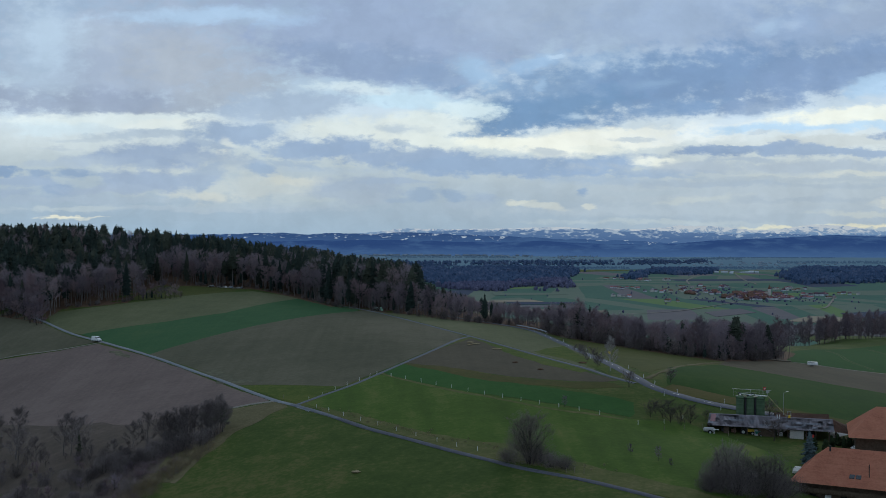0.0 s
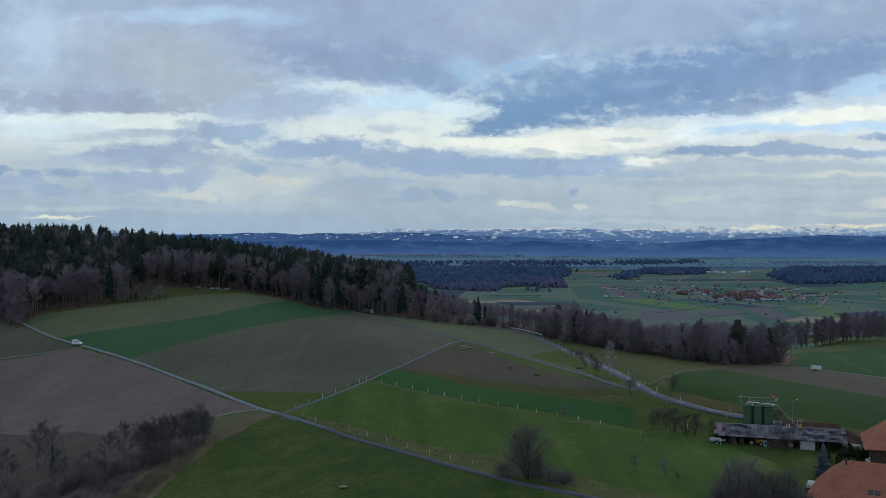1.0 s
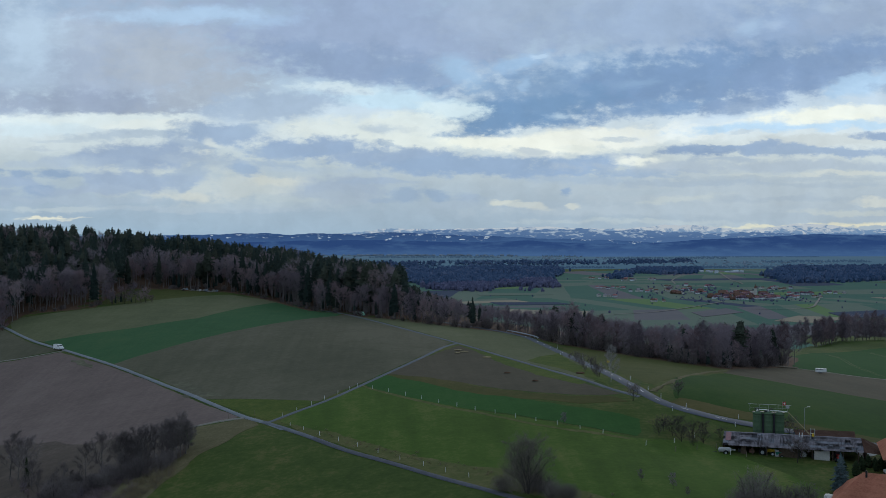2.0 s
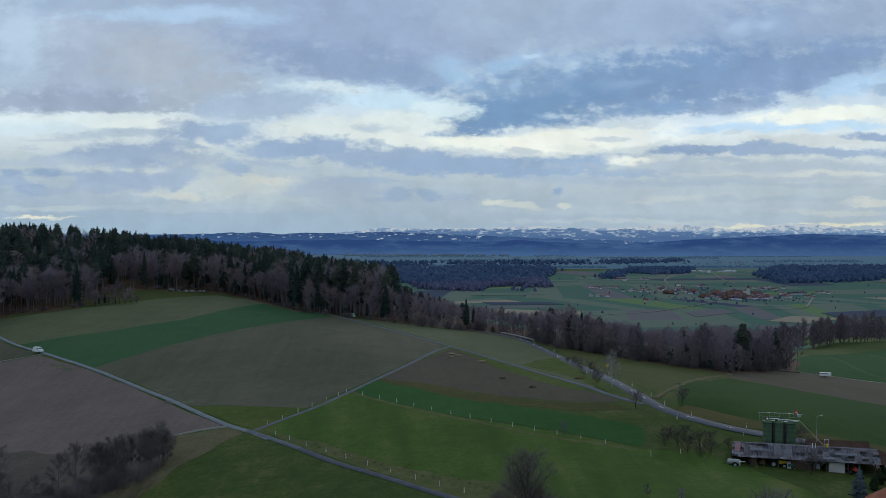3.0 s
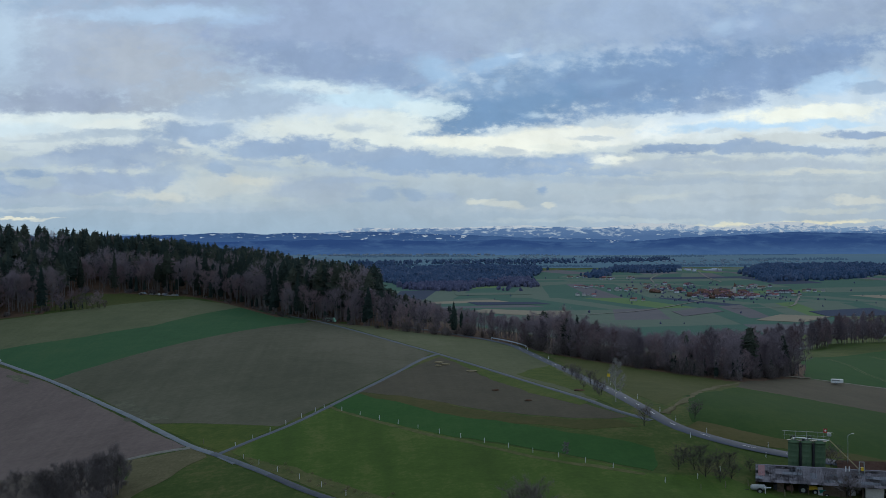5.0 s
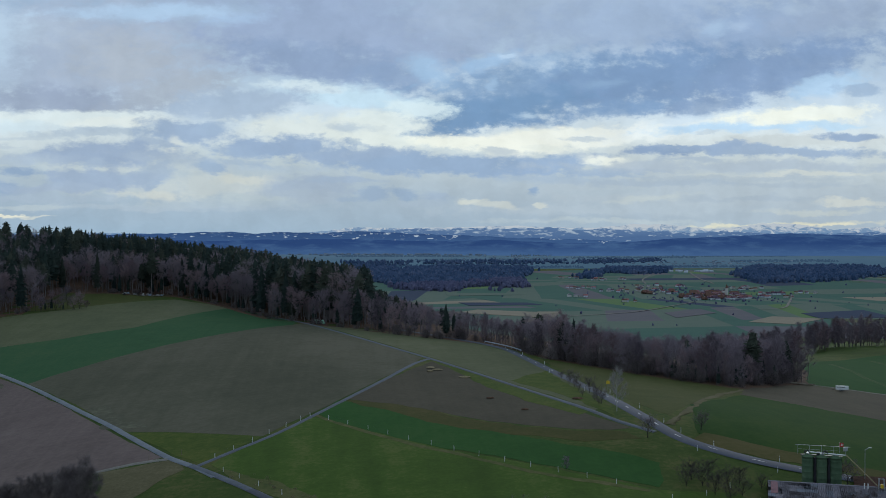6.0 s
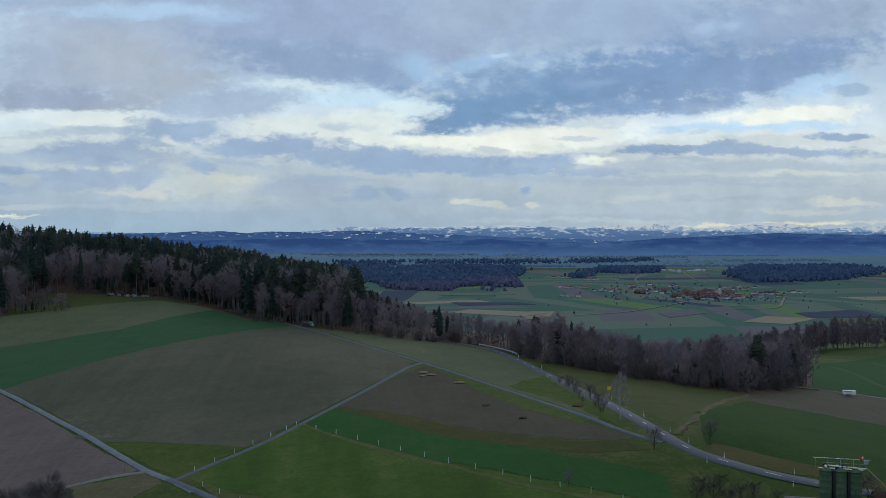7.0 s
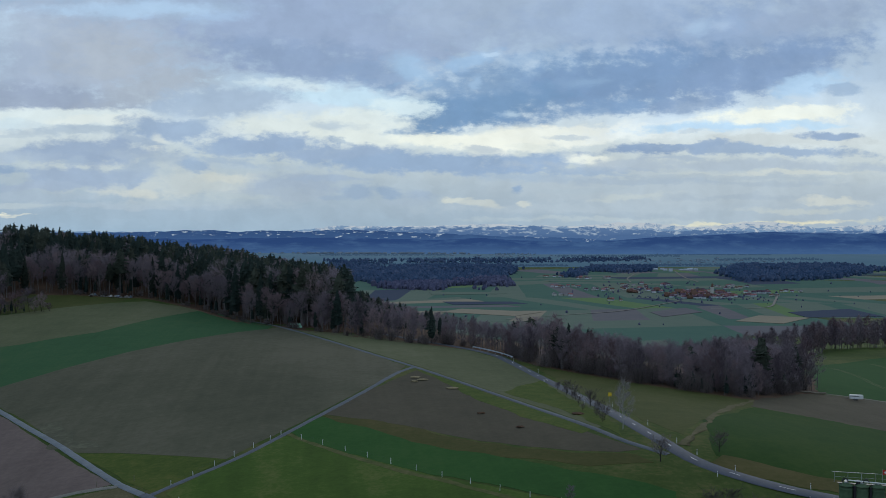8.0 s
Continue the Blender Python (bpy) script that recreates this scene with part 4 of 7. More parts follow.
def bare_tree_meshes(seed, h=20.0, spread=0.30, start=0.28, limbs=16, twigs=9, lean=0.0, thick=1.0, stems=1, haze=1500, fine=0.0030):
    """Trunk with limbs, and the cloud of twigs, of a leafless broadleaved tree."""
    rng = random.Random(seed)
    tv, tf, cv, cf = [], [], [], []
    for stem in range(stems):
        off = Vector((0, 0, 0)) if stems == 1 else Vector((rng.uniform(-1, 1), rng.uniform(-1, 1), 0)) * h * 0.10
        tilt = Vector((rng.uniform(-1, 1), rng.uniform(-1, 1), 0)) * (0.05 + lean + (0.25 if stems > 1 else 0))
        hs = h * (1.0 if stems == 1 else rng.uniform(0.75, 1.0))
        pts = [off]
        n = 7
        for i in range(1, n + 1):
            pts.append(off + Vector((0, 0, hs * i / n)) + tilt * hs * i / n + Vector((rng.uniform(-1, 1), rng.uniform(-1, 1), 0)) * hs * 0.012 * i / 2)
        r0 = h * 0.013 * thick
        for i in range(n):
            prism(tv, tf, pts[i], pts[i + 1], r0 * (1 - i / (n + 0.4)) ** 0.8, r0 * (1 - (i + 1) / (n + 0.4)) ** 0.8, 6 if i < 4 else 4)
        count = limbs if stems == 1 else max(6, limbs // 2)
        for k in range(count):
            u = start + (0.97 - start) * (k + rng.random()) / count
            q = u * n
            i = min(int(q), n - 1)
            base = pts[i].lerp(pts[i + 1], q - i)
            az = k * 2.4 + rng.uniform(-0.5, 0.5)
            rel = (u - start) / (1 - start)
            reach = h * spread * (0.55 + 0.9 * math.sin(math.pi * min(0.15 + 0.8 * rel, 1.0))) * rng.uniform(0.7, 1.1) * (1 - 0.45 * rel)
            up = rng.uniform(0.5, 1.1) + 0.6 * rel
            out = Vector((math.cos(az), math.sin(az), up)).normalized()
            mid = base + out * reach * 0.5
            end = mid + (out + Vector((0, 0, 0.35))).normalized() * reach * 0.55
            rl = r0 * 0.42 * (1 - 0.6 * u)
            prism(tv, tf, base, mid, rl, rl * 0.6, 4)
            prism(tv, tf, mid, end, rl * 0.6, rl * 0.15, 3)
            for j in range(6):
                w = rng.uniform(0.25, 1.0)
                b0 = base.lerp(mid, w * 2) if w < 0.5 else mid.lerp(end, w * 2 - 1)
                d = (out + Vector((rng.uniform(-1, 1), rng.uniform(-1, 1), rng.uniform(-0.3, 0.9))) * 0.9).normalized()
                b1 = b0 + d * reach * rng.uniform(0.25, 0.5)
                prism(tv, tf, b0, b1, rl * 0.30, rl * 0.08, 3)
                for m in range(twigs):
                    c0 = b0.lerp(b1, rng.uniform(0.15, 1.0))
                    dd = (d + Vector((rng.uniform(-1, 1), rng.uniform(-1, 1), rng.uniform(-0.6, 1.0)))).normalized()
                    c1 = c0 + dd * h * rng.uniform(0.035, 0.085)
                    sliver(cv, cf, c0, c1, h * 0.0036, rng)
    # the finest twigs gather round the branches, so that the crown is clumped
    top = max(p.z for p in cv)
    seats = len(cv)
    for i in range(haze):
        p = cv[rng.randrange(seats)] + Vector((rng.gauss(0, 1), rng.gauss(0, 1), rng.gauss(0, 0.8))) * h * 0.028
        if p.z < 0.1 * h:
            continue
        d = (Vector((p.x, p.y, 0.35 * h)).normalized() + Vector((rng.uniform(-1, 1), rng.uniform(-1, 1), rng.uniform(-1, 1))) * 0.8).normalized()
        sliver(cv, cf, p, p + d * h * rng.uniform(0.025, 0.06), h * fine, rng)
    k = h / top
    for group in (tv, cv):
        for p in group:
            p *= k
    return (tv, tf), (cv, cf)


def bush_meshes(seed, h=7.0, wide=0.62, stems=16, twigs=5, haze=7500):
    """A dense leafless bush: many stems fanning out from the ground into a dome of twigs."""
    rng = random.Random(seed)
    tv, tf, cv, cf = [], [], [], []
    for s in range(stems):
        az, out = rng.uniform(0, 6.283), rng.random() ** 0.7
        foot = Vector((math.cos(az), math.sin(az), 0)) * h * 0.16 * rng.random()
        top = h * math.sqrt(max(0.12, 1 - (out * 0.92) ** 2)) * rng.uniform(0.85, 1.05)
        end = Vector((math.cos(az) * out * h * wide, math.sin(az) * out * h * wide, top)) * 0.86
        mid = foot.lerp(end, 0.5) + Vector((rng.uniform(-1, 1), rng.uniform(-1, 1), rng.uniform(0, 1.4))) * h * 0.05
        r0 = h * rng.uniform(0.006, 0.013)
        prism(tv, tf, foot, mid, r0, r0 * 0.6, 4)
        prism(tv, tf, mid, end, r0 * 0.6, r0 * 0.12, 3)
        for j in range(8):
            w = rng.uniform(0.25, 1.0)
            b0 = foot.lerp(mid, w * 2) if w < 0.5 else mid.lerp(end, w * 2 - 1)
            d = ((end - foot).normalized() + Vector((rng.uniform(-1, 1), rng.uniform(-1, 1), rng.uniform(-0.2, 0.8))) * 0.8).normalized()
            b1 = b0 + d * h * rng.uniform(0.10, 0.22)
            if b1.z > h * 1.05:
                b1.z = h * 1.02
            prism(tv, tf, b0, b1, r0 * 0.3, r0 * 0.08, 3)
            for m in range(twigs):
                c0 = b0.lerp(b1, rng.uniform(0.1, 1.0))
                dd = (d + Vector((rng.uniform(-1, 1), rng.uniform(-1, 1), rng.uniform(-0.7, 0.9)))).normalized()
                sliver(cv, cf, c0, c0 + dd * h * rng.uniform(0.05, 0.11), h * 0.0030, rng)
    lobes = [(rng.uniform(0, 6.283), rng.uniform(0.15, 0.5), rng.uniform(0.45, 0.7)) for i in range(5)]
    for i in range(haze):
        la, lr, ls = rng.choice(lobes)
        a, r, w = rng.uniform(0, 6.283), rng.random() ** 0.42, rng.uniform(-0.8, 1)
        q = math.sqrt(1 - w * w) * r
        p = Vector((math.cos(la) * lr * h * wide + math.cos(a) * q * h * wide * ls, math.sin(la) * lr * h * wide + math.sin(a) * q * h * wide * ls, h * (0.34 + 0.60 * w * r * (0.75 + ls * 0.4))))
        if p.z < 0.1:
            continue
        d = (Vector((p.x, p.y, 0.4 * h)).normalized() + Vector((rng.uniform(-1, 1), rng.uniform(-1, 1), rng.uniform(-1, 1))) * 0.7).normalized()
        sliver(cv, cf, p, p + d * h * rng.uniform(0.04, 0.10), h * 0.0023, rng)
    return (tv, tf), (cv, cf)


def fir_meshes(seed, h=26.0, width=0.16, start=0.15, levels=17, ragged=0.35, blunt=0.0):
    """Trunk, and needled boughs round a dense heart, of a conifer."""
    rng = random.Random(seed)
    tv, tf, cv, cf = [], [], [], []
    prism(tv, tf, Vector((0, 0, 0)), Vector((0, 0, h * 0.5)), h * 0.012, h * 0.008, 6)
    prism(tv, tf, Vector((0, 0, h * 0.5)), Vector((0, 0, h * 0.9)), h * 0.008, h * 0.002, 5)

    def reach_at(u):
        q = min(max((u - start) / (1 - start), 0.0), 1.0)
        spire = (1 - q) ** 0.75 * (0.72 + 0.28 * min(q * 5, 1.0))
        dome = math.sqrt(max(0.0, 1 - (1.55 * q - 0.55) ** 2)) * 0.9
        k = 0.6 * min(max(blunt, 0.0), 1.0)
        return h * width * (spire * (1 - k) + dome * k)

    # dark ragged heart
    rings, sides = 7, 7
    for j in range(rings):
        u = start + (0.97 - start) * j / (rings - 1)
        for i in range(sides):
            a = 2 * math.pi * (i + 0.5 * (j % 2)) / sides
            r = reach_at(u) * rng.uniform(0.42, 0.78) + 0.01 * h * (1 - u)
            cv.append(Vector((math.cos(a) * r, math.sin(a) * r, h * (u + rng.uniform(-0.02, 0.02)))))
    for j in range(rings - 1):
        for i in range(sides):
            n = (i + 1) % sides
            cf.append((j * sides + i, j * sides + n, (j + 1) * sides + n, (j + 1) * sides + i))
    cv.append(Vector((0, 0, h * 1.02)))
    cf += [((rings - 1) * sides + i, (rings - 1) * sides + (i + 1) % sides, rings * sides) for i in range(sides)]
    for k in range(levels):
        u = start + (1 - start) * (k + 0.3) / levels
        reach = (reach_at(u) + 0.014 * h) * min(1.0, 0.25 + (1 - u) / 0.16)
        nb = 9 if u < 0.75 else 6
        for b in range(nb):
            if rng.random() < ragged * 0.35:
                continue
            az = b * 2 * math.pi / nb + k * 0.9 + rng.uniform(-0.35, 0.35)
            r = reach * rng.uniform(1 - ragged, 1 + ragged * 0.4)
            d = Vector((math.cos(az), math.sin(az), 0))
            s = Vector((-d.y, d.x, 0))
            zz = h * u + rng.uniform(-0.6, 0.6) * h / levels
            rise = h * 0.03 * blunt
            a = Vector((0, 0, zz + 0.03 * h)) + d * r * 0.1
            m = d * r * 0.62 + Vector((0, 0, zz + rise))
            e = d * r + Vector((0, 0, zz - 0.16 * r * (1 - blunt) + rise))
            i = len(cv)
            wd = r * rng.uniform(0.26, 0.42)
            fall = Vector((0, 0, -h * rng.uniform(0.012, 0.03)))
            cv += [a, m + s * wd + fall, e, m - s * wd + fall, m + Vector((0, 0, h * 0.014))]
            cf += [(i, i + 1, i + 4), (i + 1, i + 2, i + 4), (i + 2, i + 3, i + 4), (i + 3, i, i + 4)]
            for q in range(3):
                t0 = m.lerp(e, rng.uniform(-0.4, 0.9))
                t1 = t0 + (s * rng.choice((-1, 1)) + d * 0.6 + Vector((0, 0, rng.uniform(-0.7, 0.25)))).normalized() * r * rng.uniform(0.25, 0.45)
                sliver(cv, cf, t0, t1, h * 0.010, rng)
    return (tv, tf), (cv, cf)


def lib_mesh(name, data, mat):
    me = bpy.data.meshes.new(name)
    me.from_pydata([tuple(p) for p in data[0]], [], data[1])
    me.materials.append(mat)
    me.update()
    return me


class Kind:
    """One model of a tree: a trunk mesh and a crown mesh, shared by all trees of that kind."""
    def __init__(self, tree, bark, leaves):
        self.raw = tree
        self.trunk, self.crown = lib_mesh("trunk", tree[0], bark), lib_mesh("crown", tree[1], leaves)

    def plant(self, name, x, y, scale, turn, label, category="tree", group="", sink=0.15):
        ob = empty(name, Matrix.LocRotScale((x, y, land(x, y) - sink), Euler((0, 0, turn)), (scale, scale, scale * random.uniform(0.92, 1.08))))
        for nm, me in (("trunk", self.trunk), ("crown", self.crown)):
            c = new(nm, me)
            c.parent = ob
        return tagged(ob, label, category, group)


DARKBARK = material("dark_bark", [(0.035, 0.030, 0.028), (0.060, 0.052, 0.048)], 0.6, 6.0, bump=0)
BARE = [Kind(bare_tree_meshes(s, 20, sp, st, lb, 10), BARK, TW) for s, sp, st, lb, TW in
        ((11, 0.27, 0.36, 16, TWIG), (12, 0.30, 0.28, 17, TWIG_RED), (13, 0.23, 0.45, 14, TWIG), (14, 0.32, 0.26, 18, TWIG), (15, 0.21, 0.48, 13, TWIG_RED))]
BELT = [Kind(bare_tree_meshes(s, 20, sp, st, lb, 9, 0, 0.8, 1, 1900, 0.0032), BARK, TW) for s, sp, st, lb, TW in ((16, 0.24, 0.12, 17, TWIG), (17, 0.26, 0.08, 18, TWIG_RED), (18, 0.20, 0.16, 15, TWIG))]
FIRS = [Kind(fir_meshes(21, 26, 0.16, 0.16, 16, 0.35, 0.1), BARK, NEEDLE), Kind(fir_meshes(22, 26, 0.19, 0.22, 14, 0.4, 0.35), BARK, NEEDLE),
        Kind(fir_meshes(23, 24, 0.22, 0.48, 10, 0.45, 0.9), BARK, PINE), Kind(fir_meshes(24, 26, 0.15, 0.14, 16, 0.4, 0.2), BARK, PINE)]
SHRUB = [Kind(bush_meshes(s, 8, wd), DARKBARK, TWIG_DARK) for s, wd in ((31, 0.66), (32, 0.76), (33, 0.60))]
WIDE_BUSH = [Kind(bush_meshes(s, 8, 0.88, 24, 5, 11000), DARKBARK, TWIG_DARK) for s in (35, 36)]
FRUIT = [Kind(bare_tree_meshes(s, 6, 0.78, 0.24, 20, 9, 0.08, 2.6, 1, 4200, 0.0052), DARKBARK, TWIG_DARK) for s in (41, 42)]

rng = random.Random(5)


def edge_y(x):
    return along(x, EDGE)


def edge_height(x):
    return along(x, [(-330, 23), (-141, 23), (-139, 21), (-120, 21), (-60, 22), (-30, 22), (0, 19), (20, 14), (42, 10), (56, 10), (66, 12.5), (71, 15), (77, 15.5), (83, 12), (95, 13.5), (104, 11.5), (112, 13), (117, 14), (128, 13), (138, 15.5), (157, 15)])


# trees along the border of the forest, each its own
count = 0
x = -300.0
while x < 158:
    for row in range(2):
        px = x + rng.uniform(-1.5, 1.5) + row * 1.3
        py = edge_y(px) + 2 + row * 5.0 + rng.uniform(-1, 2)
        if 36 < px < 58 and row == 0:
            py += 6
        hgt = edge_height(px) * rng.uniform(0.75, 1.08) * (0.94 + (0.55 if px > 60 else 0.4) * noise.noise(Vector((px * 0.13, row * 0.7, 4.2))))
        fir_share = along(px, [(-300, 0.10), (-150, 0.08), (-142, 0.5), (-138, 0.1), (-110, 0.12), (-60, 0.12), (-40, 0.3), (-28, 0.6), (-15, 0.2), (10, 0.05), (60, 0.015), (157, 0.03)]) * (0.6 if row == 0 else 1.2)
        fir = rng.random() < fir_share
        if px < 15 and row < 2 and not fir:
            hgt *= 0.76
        if fir:
            k = rng.choice(FIRS)
            k.plant("conifer", px, py, hgt / 25, rng.uniform(0, 6.28), "dark green conifer at the forest edge", "tree", "forest border trees")
        else:
            k = rng.choice(BARE if px < -5 else BELT)
            k.plant("bare_tree", px, py, hgt / 20, rng.uniform(0, 6.28), "leafless grey-brown broadleaved tree at the forest edge", "tree", "forest border trees")
        count += 1
    x += 4.6 if x < 40 else 4.0


# the mass of the forest behind, too many to count
def wood_mass(name, spots, label, mats):
    """Many trees joined into one mesh; spots of x, y, height, kind."""
    V, F, I = [], [], []
    base = 0
    cache = {}
    for x, y, hgt, kind, turn, dz in spots:
        key = kind
        if key not in cache:
            raw = kind.raw
            a = np.array([tuple(p) for p in raw[0][0]] + [tuple(p) for p in raw[1][0]])
            nt = len(raw[0][0])
            faces = [tuple(q) for q in raw[0][1]] + [tuple(i + nt for i in q) for q in raw[1][1]]
            m0 = mats.index(kind.trunk.materials[0])
            m1 = mats.index(kind.crown.materials[0])
            cache[key] = (a, faces, [m0] * len(raw[0][1]) + [m1] * len(raw[1][1]), a[:, 2].max())
        a, faces, idx, top = cache[key]
        s = hgt / top
        c, sn = math.cos(turn) * s, math.sin(turn) * s
        p = np.stack([a[:, 0] * c - a[:, 1] * sn + x, a[:, 0] * sn + a[:, 1] * c + y, a[:, 2] * s + land(x, y) + dz], 1)
        V.append(p)
        F += [tuple(i + base for i in q) for q in faces]
        I += idx
        base += len(a)
    ob = mesh_object(name, np.concatenate(V).tolist(), F, mats, idx=I)
    return tagged(ob, label, "forest", kind="stuff")


LIGHT_BARE = [Kind(bare_tree_meshes(s, 20, 0.26, 0.42, 11, 4, 0, 1.0, 1, 650), BARK, TW) for s, TW in ((51, TWIG), (52, TWIG_RED), (53, TWIG))]
LIGHT_FIR = [Kind(fir_meshes(54, 24, 0.19, 0.3, 10, 0.4, 0.35), BARK, NEEDLE), Kind(fir_meshes(55, 24, 0.22, 0.42, 9, 0.45, 0.9), BARK, PINE), Kind(fir_meshes(56, 24, 0.17, 0.28, 11, 0.4, 0.15), BARK, NEEDLE), Kind(fir_meshes(57, 24, 0.21, 0.4, 9, 0.45, 0.7), BARK, NEEDLE)]
spots = []
for i in range(110):
    px = rng.uniform(-300, 158)
    spots.append((px, edge_y(px) + rng.uniform(11, 15), edge_height(px) * rng.uniform(0.75, 1.0), rng.choice(LIGHT_FIR if rng.random() < 0.2 and px < 20 else LIGHT_BARE), rng.uniform(0, 6.28), -0.3))
for i in range(2300):
    px = rng.uniform(-330, 165)
    depth = 17 + 160 * rng.random() ** 1.3
    if px > 55:
        depth = 12 + 45 * rng.random()
    py = edge_y(px) + depth
    if py > 785:
        continue
    hgt = rng.uniform(18, 24) if px < -70 else rng.uniform(20, 26) if px < 10 else edge_height(px) * rng.uniform(0.7, 0.98)
    share = along(px, [(-330, 0.9), (-120, 0.88), (-20, 0.85), (20, 0.4), (50, 0.04), (160, 0.03)])
    if -75 < px < -25 and 560 < py < 680:
        share = 0.85
    elif px < -60 and depth < 32:
        share = 0.4
    if share < 0.5 and px < 10:
        hgt *= 0.85
    kind = rng.choice(LIGHT_FIR) if rng.random() < share else rng.choice(LIGHT_BARE)
    spots.append((px, py, hgt, kind, rng.uniform(0, 6.28), -0.3))
wood_mass("forest", spots, "dense mixed forest of dark conifers and bare broadleaved trees", [BARK, TWIG, TWIG_RED, NEEDLE, PINE])

# understorey at the border
for i in range(90):
    px = rng.uniform(-230, 156)
    k = rng.choice(SHRUB)
    k.plant("shrub", px, edge_y(px) + rng.uniform(-1.5, 4) + (8 if 36 < px < 58 else 0), rng.uniform(0.2, 0.42) if px < 10 else rng.uniform(0.35, 0.7), rng.uniform(0, 6.28), "bare brown shrub at the forest edge", "shrub", "forest edge shrubs")

for i in range(34):
    px = rng.choice((rng.uniform(95, 156), rng.uniform(-130, 20)))
    rng.choice(FIRS[:2]).plant("young_conifer", px, edge_y(px) + rng.uniform(0, 7), rng.uniform(0.16, 0.36), rng.uniform(0, 6.28), "dark young conifer at the foot of the wood", "tree", "young conifers")

for i in range(80):
    px = rng.uniform(62, 157)
    rng.choice(SHRUB).plant("shrub", px, edge_y(px) + rng.uniform(3, 16), rng.uniform(0.45, 0.9), rng.uniform(0, 6.28), "bare brown shrub under the belt of trees", "shrub", "forest edge shrubs")
for px, dy, h in ((129, 5, 17.5), (132, 8, 16), (150, 6, 15), (72, 6, 13)):
    FIRS[2].plant("conifer", px, edge_y(px) + dy, h / 24, px, "dark green pine standing out of the belt of trees", "tree", "forest border trees")

# row of trees beyond the far crop field
for i in range(150):
    px = rng.uniform(200, 400)
    py = 694 + 0.2 * (px - 300) + rng.uniform(0, 50)
    rng.choice(BELT).plant("far_tree", px, py, rng.uniform(14, 21) / 20, rng.uniform(0, 6.28), "leafless tree in a row beyond the crop field", "tree", "far row of trees")

# small trees and shrubs on the spur before the forest's bay
SMALL = [Kind(bare_tree_meshes(s, 8, 0.34, 0.18, 14, 8, 0.05, 1.0, st, 3200, 0.0032), DARKBARK, TW) for s, st, TW in ((43, 1, TWIG), (44, 3, TWIG), (45, 3, TWIG_RED))]
for px, py, h in ((-139, 531, 10), (-136, 529, 7), (-133.5, 531, 5), (-130.5, 532, 9.5), (-128, 530, 6), (-125, 532, 11), (-122.5, 531, 6.5), (-120, 533, 8), (-117.5, 534, 4), (-137.5, 535, 8)):
    rng.choice(SMALL).plant("small_tree", px, py, h / 8, px, "small leafless tree on the grassy spur by the forest", "tree", "trees on the spur")
for px, py, h in ((-131.8, 530.5, 5.5), (-134.5, 530, 4.0), (-127, 531.5, 3.2)):
    FIRS[1].plant("young_conifer", px, py, h / 26, px, "dark young conifer on the grassy spur", "tree", "young conifers")
# shrubs leaning over the start of the farm track
for px, py, h in ((-176, 493, 7), (-179, 497, 9), (-182, 501, 10), (-186, 505, 9), (-190, 508, 11), (-195, 513, 10), (-178.5, 492, 6), (-184, 499, 8), (-200, 517, 13), (-206, 522, 14), (-188, 511, 14), (-194, 518, 15), (-182, 508, 13), (-212, 528, 15), (-203, 524, 15)):
    rng.choice(SMALL).plant("small_tree", px, py, h / 8, px, "grey leafless shrubby tree by the farm track", "tree", "trees by the track")

# thicket beside the ploughed field: slender trees, then a dense clump, then low brush
OPEN_TREE = [Kind(bare_tree_meshes(s, 11, sp, 0.16, 17, 8, 0.05, 1.25, st, hz, 0.0017), BARK, TWIG_DARK) for s, sp, st, hz in ((46, 0.36, 1, 4200), (47, 0.36, 1, 4600), (48, 0.44, 1, 5600), (49, 0.26, 1, 3000))]
for px, py, h, k in ((-110, 277, 15.5, 3), (-113.5, 271, 13, 3), (-106.5, 269, 12, 0), (-117, 280, 14, 3), (-94, 269, 13, 0), (-91, 266, 10, 3), (-88, 262, 13, 0), (-99, 262, 9, 1), (-122, 270, 15, 0), (-128, 280, 14, 1),
                     (-84, 255, 7.5, 1), (-66.5, 251, 11, 2), (-71, 254, 9, 1), (-74.5, 249, 7, 1), (-62.5, 252, 10, 2)):
    OPEN_TREE[k].plant("bare_tree", px, py, h / 11, px, "slender dark leafless tree in the thicket", "tree", "thicket trees")
for i in range(26):
    u = rng.random()
    px, py = -47.5 - 15 * u, 254 - 3 * u + rng.uniform(-2.5, 4.5)
    OPEN_TREE[rng.choice((1, 1, 2))].plant("bare_tree", px, py, rng.uniform(7.0, 10.5) / 11, rng.uniform(0, 6.28), "dark leafless tree in a dense clump at the field corner", "tree", "thicket trees")
for i in range(34):
    u = rng.random()
    px, py = -50 - 30 * u, 250 - 8 * u + rng.uniform(-5, 3)
    rng.choice(SHRUB).plant("shrub", px, py, rng.uniform(0.3, 0.6), rng.uniform(0, 6.28), "low leafless shrub in a thicket beside the field", "shrub", "thicket")
for i in range(62):
    px, py = rng.uniform(-128, -62), rng.uniform(205, 262)
    if py > 246 + 0.55 * (-62 - px) or px > -58 - 0.30 * (252 - py) + 4:
        continue
    rng.choice(SHRUB).plant("thicket_shrub", px, py, rng.uniform(0.25, 0.62), rng.uniform(0, 6.28), "leafless shrub in a thicket beside the field", "shrub", "thicket")
